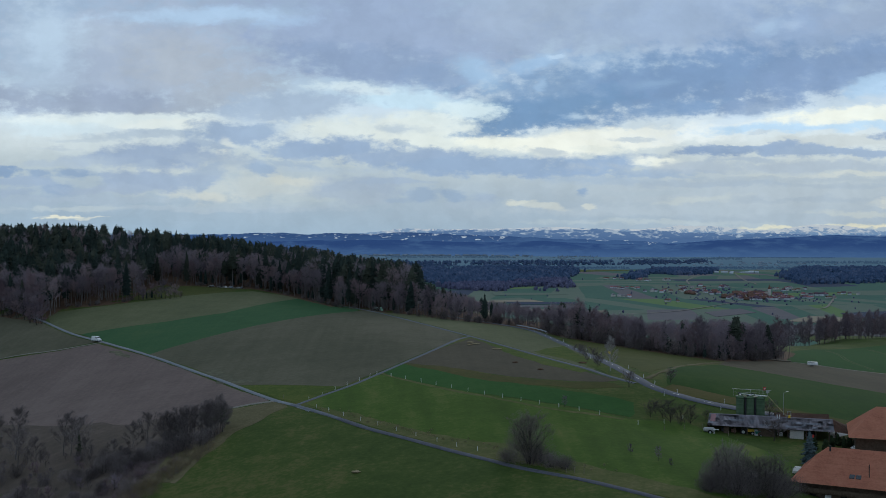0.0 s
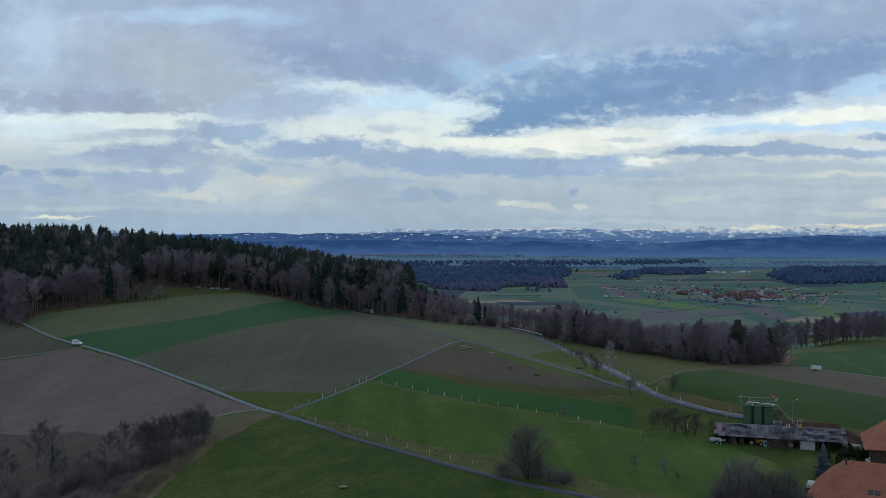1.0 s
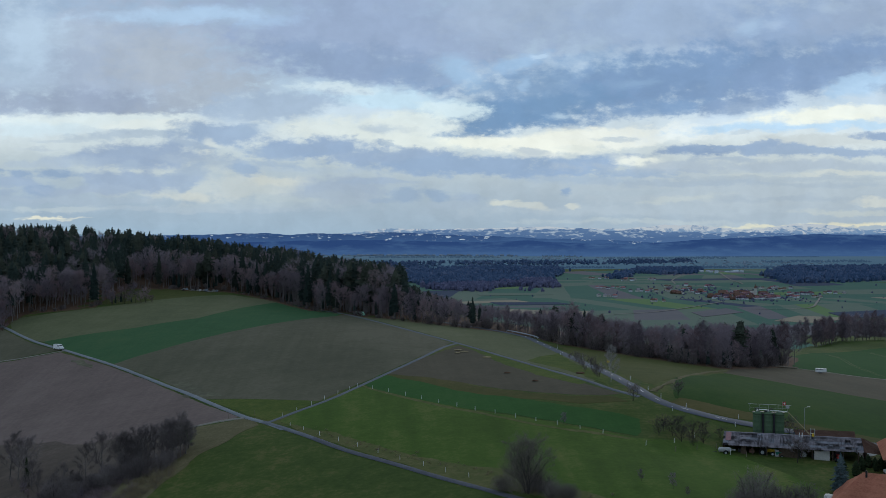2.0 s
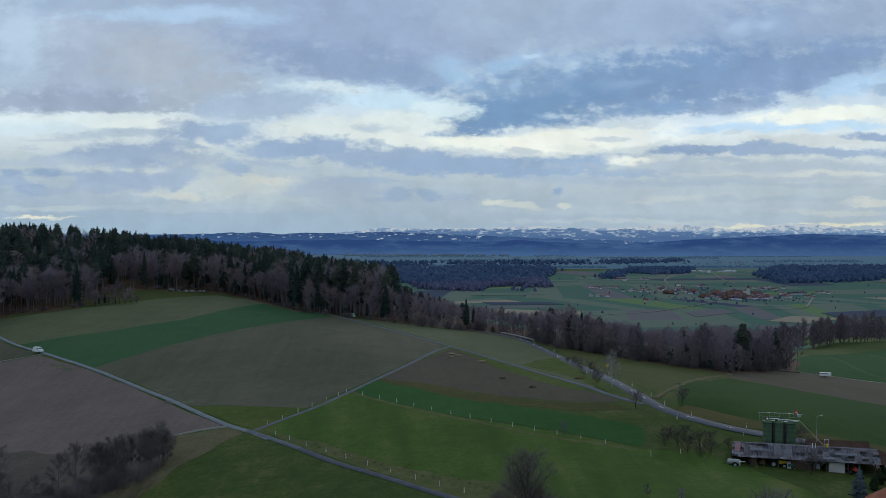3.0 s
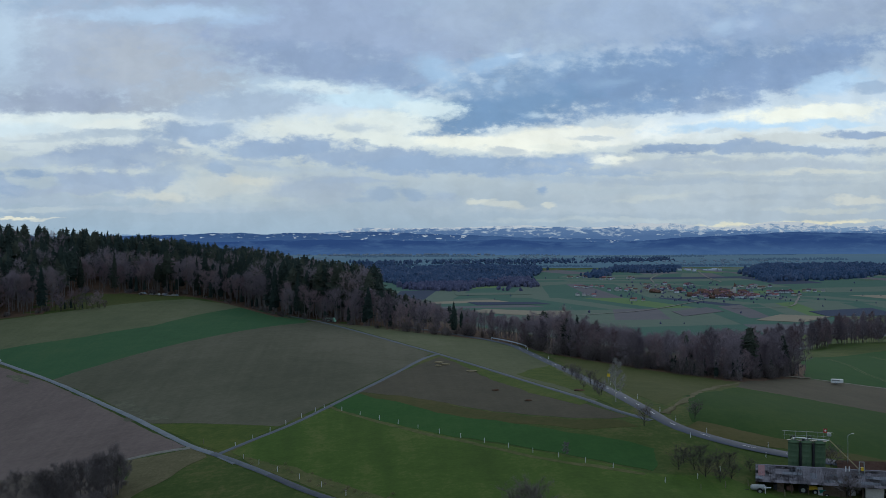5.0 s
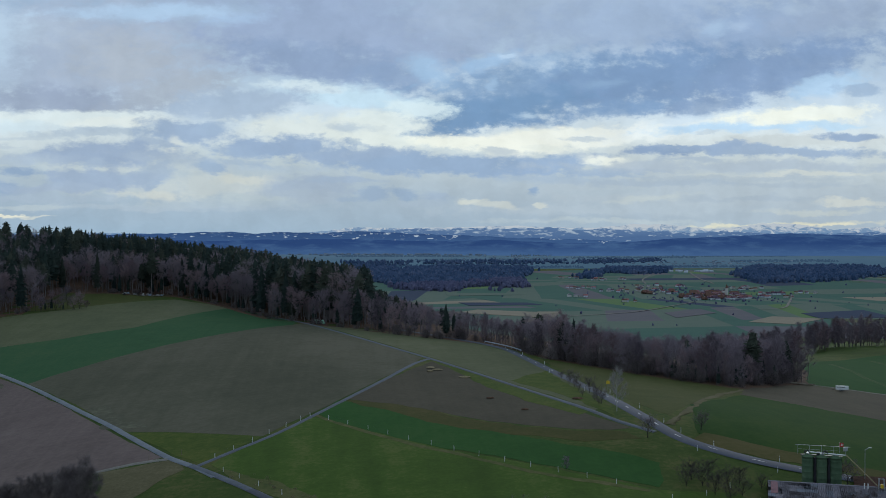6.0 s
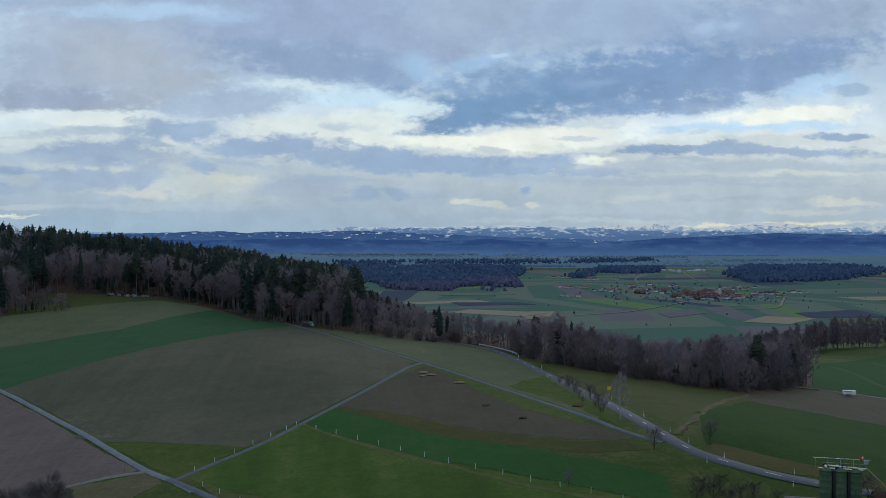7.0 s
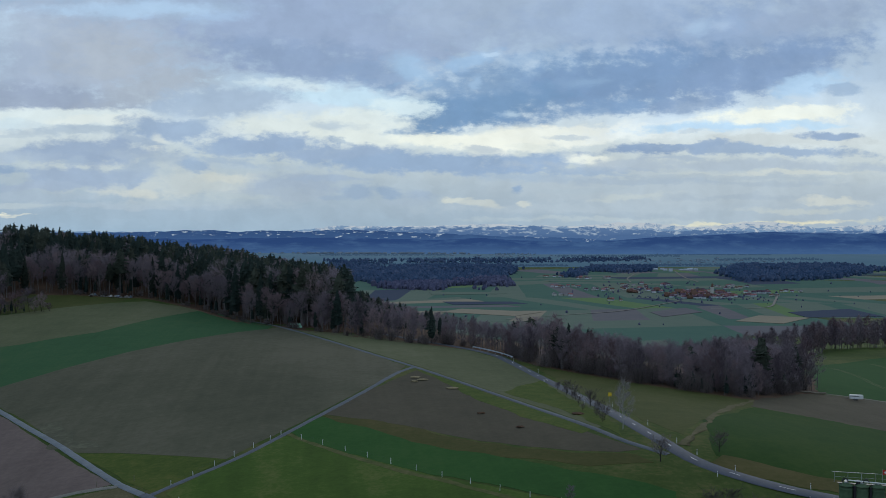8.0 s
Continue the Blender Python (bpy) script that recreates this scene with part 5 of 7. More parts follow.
for i in range(70):
    px, py = rng.uniform(-125, -62), rng.uniform(205, 258)
    if py > 244 + 0.5 * (-62 - px) or px > -58 - 0.30 * (252 - py) + 4:
        continue
    rng.choice(SMALL).plant("thin_shrub", px, py, rng.uniform(0.2, 0.55), rng.uniform(0, 6.28), "thin grey leafless shrub in the thicket", "shrub", "thicket")
for i in range(120):
    px, py = rng.uniform(-130, -60), rng.uniform(205, 275)
    if py > 252 + 0.45 * (-60 - px) or px > -57 - 0.32 * (252 - py):
        continue
    rng.choice(OPEN_TREE).plant("thicket_sapling", px, py, rng.uniform(2.2, 5.5) / 11, rng.uniform(0, 6.28), "twiggy grey-brown shrub filling the thicket", "shrub", "thicket")
hedge_ivy = Kind(fir_meshes(73, 7.0, 0.16, 0.04, 10, 0.5, 0.6), BARK, HEDGE)
hedge_ivy.plant("ivy_covered_trunk", -87.4, 261.6, 0.95, 0.3, "dark ivy grown up a bare trunk in the thicket", "shrub")
LOW = [Kind(bush_meshes(s, 8, 0.95, 14, 4, 3600), BARK, TWIG_RED) for s in (37, 38)]
TUFT = [Kind(bush_meshes(s, 8, 0.95, 10, 4, 3000), BARK, material("dry_reed_tufts", [(0.15, 0.115, 0.062), (0.215, 0.17, 0.098), (0.30, 0.245, 0.15)], 0.4, 3.0, per_object=0.8, bump=0)) for s in (77, 78)]
for i in range(90):
    u = rng.random()
    px, py = -53 - 16 * rng.random() - 8 * u, 247 - 40 * u + rng.uniform(-4, 2)
    rng.choice(LOW).plant("brushwood", px, py, rng.uniform(0.14, 0.28), rng.uniform(0, 6.28), "low reddish-brown brushwood at the foot of the thicket", "shrub", "thicket brushwood")
for i in range(150):
    u = rng.random()
    px, py = -47.5 - 12 * u ** 1.2 - rng.uniform(0, 7), 246 - 34 * u + rng.uniform(-3, 2)
    rng.choice(TUFT).plant("grass_tuft", px, py, rng.uniform(0.14, 0.30), rng.uniform(0, 6.28), "tan dry grass tuft on the thicket bank", "grass", "dry grass tufts")

# dry tufts on the bank of the farm road
for i in range(80):
    u = rng.random()
    px, py = along(u, [(0, -22), (0.3, -5), (0.6, 12), (0.85, 29), (1, 44)]), along(u, [(0, 263), (0.3, 241), (0.6, 222), (0.85, 205), (1, 192)])
    rng.choice(TUFT).plant("grass_tuft", px + rng.uniform(-2, 3), py + rng.uniform(-2, 2), rng.uniform(0.05, 0.11), rng.uniform(0, 6.28), "tan dry grass tuft on the road bank", "grass", "dry grass tufts")

# single bushes and trees in the pasture and by the road
BIG_BUSH = [Kind(bare_tree_meshes(s, 12, 0.50, 0.10, 26, 8, 0.0, 1.5, 1, 6000, 0.0016), DARKBARK, TWIG_BUSH) for s in (81, 82)]
PALE_DOME = Kind(bush_meshes(85, 12, 0.62, 14, 5, 6500), DARKBARK, TWIG_BUSH)
DOME = [Kind(bush_meshes(s, 12, 0.54, 18, 6, 9500), DARKBARK, TWIG_DARK) for s in (83, 84)]
BIG_BUSH[0].plant("bush_tree", 27.7, 200.5, 1.04, 0.6, "large leafless bushy tree beside the farm road", "tree", "bushes by the farm road")
PALE_DOME.plant("bush", 27.9, 200.8, 0.86, 1.4, "dense bare bush under the tree by the farm road", "bush", "bushes by the farm road")
for px, py, s in ((23.2, 203.5, 0.42), (32.0, 197.5, 0.50), (34.5, 195.8, 0.40), (30.0, 201.0, 0.6)):
    rng.choice(WIDE_BUSH).plant("bush", px, py, s, rng.uniform(0, 6.28), "low bare bush beside the farm road", "bush", "bushes by the farm road")
for px, py, s, k in ((65.5, 182.0, 0.88, 1), (74.5, 182.0, 0.76, 0), (70, 180, 0.70, 1), (62.5, 181, 0.6, 0)):
    DOME[k].plant("bush", px, py, s, px, "large dense bare bush near the farmhouse", "bush", "bushes near the farmhouse")
for px, py, s in ((60.8, 180, 0.5), (69.5, 183.5, 0.6), (77.8, 182, 0.6), (66, 178.5, 0.7), (73, 178.5, 0.7)):
    rng.choice(WIDE_BUSH).plant("bush", px, py, s, rng.uniform(0, 6.28), "dark bare bush near the farmhouse", "bush", "bushes near the farmhouse")
SPREAD = [Kind(bare_tree_meshes(s, 5.2, 1.05, 0.14, 26, 9, 0.08, 2.6, 1, 6000, 0.0040), DARKBARK, material("dark_spreading_twigs", [(0.050, 0.042, 0.040), (0.084, 0.071, 0.067), (0.13, 0.11, 0.104)], 0.4, 3.0, bump=0)) for s in (39, 40)]
for px, py, s in ((67.9, 237.0, 1.05), (65.5, 243.0, 0.85), (71.5, 240.0, 0.95), (74.5, 242.5, 0.75), (69.5, 245.5, 0.8), (78, 240.5, 0.6), (63.5, 240.0, 0.8), (70.0, 234.8, 0.7), (66.8, 240.5, 1.0), (73.0, 237.0, 0.8)):
    rng.choice(SPREAD).plant("fruit_tree", px, py, s, rng.uniform(0, 6.28), "spreading dark leafless tree below the road bank", "tree", "trees below the road")
for px, py, s in ((63.3, 264.5, 0.95), (76.3, 269.5, 0.82), (89.5, 223.3, 1.05), (94.5, 240.5, 0.9), (62.5, 330, 0.7), (63.2, 318, 0.75), (62.3, 306, 0.7), (61.5, 298, 0.6), (63.0, 341, 0.7)):
    rng.choice(FRUIT).plant("fruit_tree", px, py, s, rng.uniform(0, 6.28), "small dark leafless fruit tree in grass", "tree", "fruit trees")
for px, py, h in ((55.7, 199.8, 3.2), (50.8, 205.0, 2.8), (42.4, 246.6, 3.2), (57.4, 195.7, 2.0)):
    SMALL[0].plant("sapling", px, py, h / 8, px, "thin bare sapling in the pasture", "tree", "saplings")
birch = Kind(bare_tree_meshes(61, 10, 0.26, 0.2, 18, 9, 0.02, 0.9), BIRCH, material("birch_twigs", [(0.24, 0.22, 0.21), (0.36, 0.33, 0.32)], 0.3, 3.0, bump=0))
birch.plant("birch", 62.6, 287.5, 1.0, 0.4, "pale leafless birch between track and road", "tree")
for i, (px, py) in enumerate(((60, 312), (61, 321), (61.8, 330), (62, 338), (61, 303), (60.5, 296), (61.6, 347))):
    FRUIT[i % 2].plant("roadside_shrub", px, py, rng.uniform(0.35, 0.55), i, "low bare shrub on the road bank", "shrub", "road bank shrubs")
spruce = Kind(fir_meshes(71, 8.5, 0.32, 0.03, 15, 0.25, 0.15), BARK, SPRUCE_BLUE)
spruce.plant("blue_spruce", 90.8, 204.6, 0.92, 0, "blue-green spruce beside the shed", "tree")
hedge_kind = Kind(fir_meshes(72, 3.0, 0.42, 0.02, 8, 0.4, 0.8), BARK, HEDGE)
for px, py, s in ((102.4, 220.4, 0.8), (103.6, 219.8, 1.0), (104.8, 219.2, 0.9), (106, 218.6, 1.1), (107.4, 218.0, 1.0), (99.5, 216.5, 0.9), (98.2, 214.0, 1.1), (101.4, 217.5, 0.9), (96.5, 216.0, 1.0), (104.2, 217.4, 0.8)):
    hedge_kind.plant("garden_shrub", px, py, s, px, "dark evergreen garden shrub between houses", "shrub", "garden shrubs")

# ---------------------------------------------------------------- farm
def silo_tower(x, y, z0, z1, r):
    ob = empty("silo", pose(x, y, z0))
    h = z1 - z0
    bm = bmesh.new()
    n = 24
    prof = [(r * 1.02, 0), (r * 1.02, 0.3), (r, 0.32)]
    k = 1
    while 0.32 + k * 1.1 < h:
        zz = 0.32 + k * 1.1
        prof += [(r, zz - 0.05), (r * 1.008, zz - 0.03), (r * 1.008, zz + 0.03), (r, zz + 0.05)]
        k += 1
    prof += [(r, h), (r * 1.04, h), (r * 1.04, h + 0.12), (r * 0.5, h + 0.45), (0.12, h + 0.55)]
    rings = [[bm.verts.new((math.cos(2 * math.pi * i / n) * a, math.sin(2 * math.pi * i / n) * a, b)) for i in range(n)] for a, b in prof]
    for p, q in zip(rings, rings[1:]):
        for i in range(n):
            bm.faces.new((p[i], p[(i + 1) % n], q[(i + 1) % n], q[i]))
    bm.faces.new(rings[-1])
    for f in bm.faces:
        f.smooth = True
    part("body", bm, SILO, ob)
    part("hatch", tube_bm((0, 0, h + 0.5), (0, 0, h + 0.75), 0.35, sides=12), GALV, ob, "grey metal hatch")
    return tagged(ob, "green painted cylindrical feed silo behind the shed", "silo", "feed silos")


SILO_Z = 3.6
SA = radians(-22)
ca, sa_ = math.cos(SA), math.sin(SA)
centre = Vector((89.4, 240.2))
for k in (-1, 0, 1):
    silo_tower(centre.x + k * 2.42 * ca, centre.y + k * 2.42 * sa_, SILO_Z, 9.9, 1.10)

# Black boxes added to imitate the shaded gaps between the silos.
for k in (-0.5, 0.5):
    x0, y0 = centre.x + k * 2.42 * ca + 0.55 * sa_, centre.y + k * 2.42 * sa_ - 0.55 * ca
    tagged(part("down_pipe", box_bm(x0, y0, (SILO_Z + 10.0) / 2, 0.42, 0.5, 10.0 - SILO_Z, bevel=0.05), DARKMETAL), "black box standing for the shade between two silos", "duct", "silo ducts")

gantry = empty("silo_gantry", Matrix.Translation((centre.x, centre.y, 10.15)) @ Matrix.Rotation(SA, 4, "Z"))
part("walkway", box_bm(0, 0.2, 0.1, 7.4, 0.8, 0.08), DARKMETAL, gantry)
for s in (-4.2, -2.1, 0, 2.1, 4.2):
    part("post", tube_bm((s, 0.65, 0.1), (s, 0.65, 1.75), 0.035, sides=6), GALV, gantry)
part("top_beam", box_bm(0.2, 0.65, 1.8, 9.6, 0.08, 0.09), GALV, gantry)
part("guard_rail", tube_bm((-4.2, 0.65, 1.0), (4.2, 0.65, 1.0), 0.02, sides=6), GALV, gantry)
part("feed_pipe", tube_bm((-2.6, -0.35, 0.75), (4.1, -0.35, 0.45), 0.11, sides=10), WHITE, gantry, "pale feed pipe")
for s in (-2.6, 0.6):
    bm = bmesh.new()
    pts = [Vector((s + 0.45 * math.cos(a), -0.35, 0.45 + 0.55 * math.sin(a))) for a in [math.pi * i / 8 for i in range(9)]]
    for a, b in zip(pts, pts[1:]):
        add_tube(bm, a, b, 0.12, sides=8)
    part("pipe_bend", bm, DARKMETAL, gantry)
part("motor_box", box_bm(4.2, 0.5, 1.45, 0.8, 0.6, 0.6, bevel=0.05), GALV, gantry)
part("motor_box", box_bm(-0.6, 0.1, 0.45, 0.6, 0.6, 0.6, bevel=0.05), DARKMETAL, gantry)
tagged(gantry, "steel walkway with pipes on top of the silos", "walkway")
p0, p1 = Vector((centre.x + 4.1 * ca, centre.y + 4.1 * sa_ - 0.4, 10.65)), Vector((95.6, 230.6, 6.4))
tagged(part("conveyor_pipe", tube_bm(p0, p1, 0.095, sides=10), STRAW), "pale diagonal conveyor pipe from silos to the shed roof", "pipe")
flag = empty("flag", pose(centre.x + 3.1 * ca, centre.y + 3.1 * sa_, 11.9))
part("pole", tube_bm((0, 0, -1.0), (0, 0, 0.95), 0.03, sides=6), GALV, flag)
bm = bmesh.new()
for i in range(8):
    for j in (0, 1):
        bm.verts.new((0.03 + i * 0.11, 0.06 * math.sin(i * 1.1), 0.1 + 0.8 * j))
bm.verts.ensure_lookup_table()
for i in range(7):
    bm.faces.new([bm.verts[k] for k in (2 * i, 2 * i + 2, 2 * i + 3, 2 * i + 1)])
bmesh.ops.solidify(bm, geom=bm.faces[:], thickness=0.012)
part("cloth", bm, RED, flag, "red cloth with a white cross")
bm = bmesh.new()
add_box(bm, 0.42, -0.07, 0.5, 0.5, 0.03, 0.14)
add_box(bm, 0.42, -0.07, 0.5, 0.14, 0.036, 0.5)
part("cross", bm, WHITE, flag)
tagged(flag, "small red flag with white cross over the silos", "flag")


def gable_roof_pieces(parent, L, run_f, run_b, ridge, eave_f, eave_b, mat, cols, rows, pale=None, seed=0):
    """Overlapping roof sheets on both slopes; the ridge runs along x from 0 to L."""
    r = random.Random(seed)
    for sign, run, eave in ((-1, run_f, eave_f), (1, run_b, eave_b)):
        slope = math.hypot(run, ridge - eave)
        w, d = L / cols, slope / rows
        meshes = {}
        for m in (mat, pale or mat):
            bm = bmesh.new()
            n = 4
            vs = []
            for i in range(n * 2 + 1):
                for b in (0, 1):
                    vs.append(bm.verts.new((w * 1.02 * i / (2 * n), b * d * 1.06, 0.05 * (i % 2) + (0.03 if b == 0 else 0))))
            for i in range(n * 2):
                bm.faces.new((vs[2 * i], vs[2 * i + 2], vs[2 * i + 3], vs[2 * i + 1]))
            bmesh.ops.solidify(bm, geom=bm.faces[:], thickness=0.02)
            me = bpy.data.meshes.new("roof_sheet")
            bm.to_mesh(me)
            bm.free()
            me.materials.append(m)
            meshes[m] = me
        ang = math.atan2(ridge - eave, run)
        for i in range(cols):
            for j in range(rows):
                use = pale if pale and ((j in (1, 3) and r.random() < 0.55) or r.random() < 0.06) else mat
                o = new("roof_sheet", meshes[use])
                o.parent = parent
                up = j / rows
                y = sign * run * (1 - up)
                o.matrix_local = Matrix.Translation((i * w if sign < 0 else (i + 1) * w, y, eave + (ridge - eave) * up + r.uniform(0, 0.02))) @ Matrix.Rotation(0 if sign < 0 else math.pi, 4, "Z") @ Matrix.Rotation(ang, 4, "X")


shed = empty("shed", Matrix.Translation((78.0, 237.6, 1.9)) @ Matrix.Rotation(radians(-21), 4, "Z"))
SL = 29.5
bm = bmesh.new()
add_box(bm, SL / 2, 4.6, 1.4, SL, 0.2, 3.4)
add_box(bm, 4.5, -5.6, 1.1, 1.2, 0.2, 2.8)
add_box(bm, 14.0, -5.6, 1.1, 4.0, 0.2, 2.8)
add_box(bm, 0.1, -0.5, 1.3, 0.2, 10, 3.0)
part("wall", bm, WOOD_DARK, shed)
part("wall", box_bm(21.0, -5.6, 1.0, 3.2, 0.22, 2.6), PLASTER, shed, "pale plastered wall piece")
part("wall", box_bm(12.0, -5.55, 0.9, 1.6, 0.2, 2.2), CONCRETE, shed, "grey sliding door")
for px in (0.3, 6.5, 9.5, 16.8, 19.0, 23.2, 25.4, 28.4):
    part("post", box_bm(px, -5.7, 1.1, 0.22, 0.22, 2.8), WOOD_DARK, shed)
bm = bmesh.new()
v = [bm.verts.new(p) for p in ((0, -6.0, 0.2), (0, 4.5, 0.2), (0, 4.5, 2.9), (0, 0, 4.35), (0, -6.0, 2.5))]
bm.faces.new(v)
bmesh.ops.solidify(bm, geom=bm.faces[:], thickness=0.15)
part("gable", bm, WOOD_PALE, shed, "pale boarded gable end")
part("end_wall", box_bm(SL + 0.6, -1.0, 1.0, 0.2, 10.0, 2.8), WOOD_DARK, shed)
bm = bmesh.new()
v = [bm.verts.new(p) for p in ((SL - 0.2, 0, 4.75), (SL + 0.1, -6.7, 2.65), (SL + 4.2, -4.6, 1.9), (SL + 3.4, 4.8, 2.5))]
bm.faces.new(v)
bmesh.ops.solidify(bm, geom=bm.faces[:], thickness=0.18)
part("hip_roof", bm, TILE_OLD, shed, "reddish-brown tiled hip end")
gable_roof_pieces(shed, SL, 6.6, 5.0, 4.4, 2.55, 2.9, ETERNIT, 24, 6, ETERNIT_PALE, 3)
part("ridge_cap", tube_bm((0, 0, 4.45), (SL, 0, 4.45), 0.14, sides=8), ETERNIT, shed)
bm = bmesh.new()
add_box(bm, 0.5, -2.2, 3.95, 1.2, 4.6, 0.06)
bmesh.ops.rotate(bm, cent=(0.7, 0, 4.4), matrix=Matrix.Rotation(math.atan2(1.85, 6.6), 3, "X"), verts=bm.verts[:])
bmesh.ops.translate(bm, vec=(0.6, 0, 0.52), verts=bm.verts[:])
part("faded_panel", bm, FADED, shed, "faded pink roof panel at the end")
hop = bmesh.new()
for a in (-0.5, 0.5):
    for b in (-0.4, 0.4):
        add_tube(hop, (19.2 + a, -1.0 + b, 3.9), (19.2 + a * 0.8, -1.0 + b, 6.2), 0.06, sides=6)
add_tube(hop, (18.7, -1.0, 6.2), (19.7, -1.0, 6.2), 0.06, sides=6)
add_tube(hop, (18.7, -1.4, 5.2), (19.7, -0.6, 5.2), 0.05, sides=6)
part("hoist_frame", hop, GALV, shed, "steel frame on the roof")
part("hoist_motor", box_bm(19.3, -1.0, 4.9, 0.5, 0.5, 0.7, bevel=0.06), YELLOW, shed)
for px in (16.4, 17.0):
    part("vent_pipe", tube_bm((px, -0.8, 3.9), (px, -0.8, 5.2), 0.09, sides=8), WHITE, shed)
tagged(shed, "long low farm shed with patched grey fibre-cement roof", "shed")

back = empty("outbuilding", Matrix.Translation((97.0, 243.0, 1.6)) @ Matrix.Rotation(radians(-16), 4, "Z"))
bm = bmesh.new()
add_box(bm, 6.3, 0, 1.2, 12.6, 5.6, 2.6)
part("wall", bm, WOOD_DARK, back)
bm = bmesh.new()
v = [bm.verts.new(p) for p in ((-0.3, -3.2, 2.4), (13, -3.2, 2.4), (13, 0, 4.1), (-0.3, 0, 4.1), (13, 3.2, 2.4), (-0.3, 3.2, 2.4))]
bm.faces.new((v[0], v[1], v[2], v[3]))
bm.faces.new((v[3], v[2], v[4], v[5]))
bmesh.ops.solidify(bm, geom=bm.faces[:], thickness=0.12)
part("roof", bm, TILE_OLD, back)
tagged(back, "low outbuilding with brown tiled roof behind the shed", "outbuilding")


def house_body(name, m, L, D, wall_h, ridge_h, roof_mat, hip=0.0, over=0.9, label="", wall=None):
    """A farmhouse: the ridge runs along x; hip is how far the ridge end stands back on the -x side."""
    ob = empty(name, m)
    part("wall", box_bm(L / 2, 0, wall_h / 2 - 1.0, L - 0.6, D - 0.6, wall_h + 2.0), wall or PLASTER, ob)
    bm = bmesh.new()
    e = wall_h - 0.35
    a = [bm.verts.new(p) for p in ((-over, -D / 2 - over, e), (L + over, -D / 2 - over, e), (L + over, 0, ridge_h), (hip, 0, ridge_h), (-over, D / 2 + over, e), (L + over, D / 2 + over, e))]
    bm.faces.new((a[0], a[1], a[2], a[3]))
    bm.faces.new((a[3], a[2], a[5], a[4]))
    bm.faces.new((a[0], a[3], a[4]))
    bmesh.ops.solidify(bm, geom=bm.faces[:], thickness=0.22)
    roof = part("roof", bm, roof_mat, ob)
    return ob, roof


farm = Matrix.Translation((87.0, 197.3, -3.2)) @ Matrix.Rotation(radians(-30), 4, "Z")
house, hroof = house_body("farmhouse", farm, 30, 21.2, 4.05, 9.3, TILE, hip=4.6, over=1.4, wall=WOOD_DARK)
# rows of roof tiles on the front slope
run, rise = 12.0, 5.6
rows_n = 26
for j in range(rows_n):
    up = j / rows_n
    x0 = -1.4 + 6.0 * up
    bm = bmesh.new()
    seg = 30
    y0, z0 = -run * (1 - up), 3.7 + rise * up + 0.02
    y1, z1 = -run * (1 - up - 1.05 / rows_n), 3.7 + rise * (up + 1.05 / rows_n) + 0.0
    vs = []
    for i in range(seg + 1):
        xx = x0 + (31.4 - x0) * i / seg
        w = 0.015 * math.sin(i * 2.3 + j * 1.7)
        vs.append((bm.verts.new((xx, y0, z0 + 0.03 + w)), bm.verts.new((xx, y1, z1 + 0.012 + w))))
    for p, q in zip(vs, vs[1:]):
        bm.faces.new((p[0], q[0], q[1], p[1]))
    bmesh.ops.solidify(bm, geom=bm.faces[:], thickness=0.03)
    part("tile_course", bm, TILE, hroof)
part("chimney", box_bm(5.2, -1.2, 8.9, 0.34, 0.4, 2.0), DARKMETAL, house, "dark narrow chimney")
part("vent_pipe", tube_bm((13.6, -8.4, 5.0), (13.6, -8.4, 8.0), 0.09, sides=8), DARKMETAL, house)
for k in (0, 1):
    bm = box_bm(10.4 + k * 1.25, -8.8, 5.28, 1.0, 1.3, 0.1)
    bmesh.ops.rotate(bm, cent=(10.4 + k * 1.25, -8.8, 5.28), matrix=Matrix.Rotation(math.atan2(rise, run), 3, "X"), verts=bm.verts[:])
    part("roof_window", bm, GLASS_DARK, house, "dark blue roof window")
bm = bmesh.new()
add_box(bm, 15, -11.5, 2.3, 29, 0.12, 0.9)
part("balcony_front", bm, WOOD_DARK, house, "dark wooden balcony parapet")
part("balcony_floor", box_bm(15, -10.9, 1.85, 29, 1.3, 0.12), WOOD_DARK, house)
for k in range(9):
    part("window", box_bm(3.0 + k * 3.0, -10.36, 0.6, 1.2, 0.12, 1.5), WHITE if k % 2 else GLASS_DARK, house)
part("door", box_bm(0.26, -5.5, 0.4, 0.12, 2.2, 2.6), WHITE, house, "white door under the hip")
tagged(house, "farmhouse with a large hipped red tiled roof", "house")

barn2, broof = house_body("barn", Matrix.Translation((106.0, 216.9, 0.0)) @ Matrix.Rotation(radians(-22), 4, "Z"), 24, 17.7, 5.95, 11.5, TILE, hip=5.0, over=1.2, wall=WOOD_DARK)
part("gate", box_bm(6, -8.6, 1.4, 4.0, 0.12, 3.2), WOOD_DARK, barn2, "dark wooden gate")
tagged(barn2, "big barn with red tiled hipped roof beside the road", "barn")
yard = [(105.3, 225.8), (110, 229.4), (114.5, 234.2), (110.5, 236.6), (106.4, 233.5)]
patch("farm_yard", yard, CONCRETE, "pale concrete farm yard", lift=0.11, category="yard", step=3, wobble=0.2)


def wheel(parent, x, y, r, w=0.35):
    bm = bmesh.new()
    add_tube(bm, (x, y - w / 2, r), (x, y + w / 2, r), r, sides=16)
    wh = part("wheel", bm, RUBBER, parent)
    part("rim", tube_bm((x, y - w / 2 - 0.02, r), (x, y + w / 2 + 0.02, r), r * 0.5, sides=12), GALV, wh)


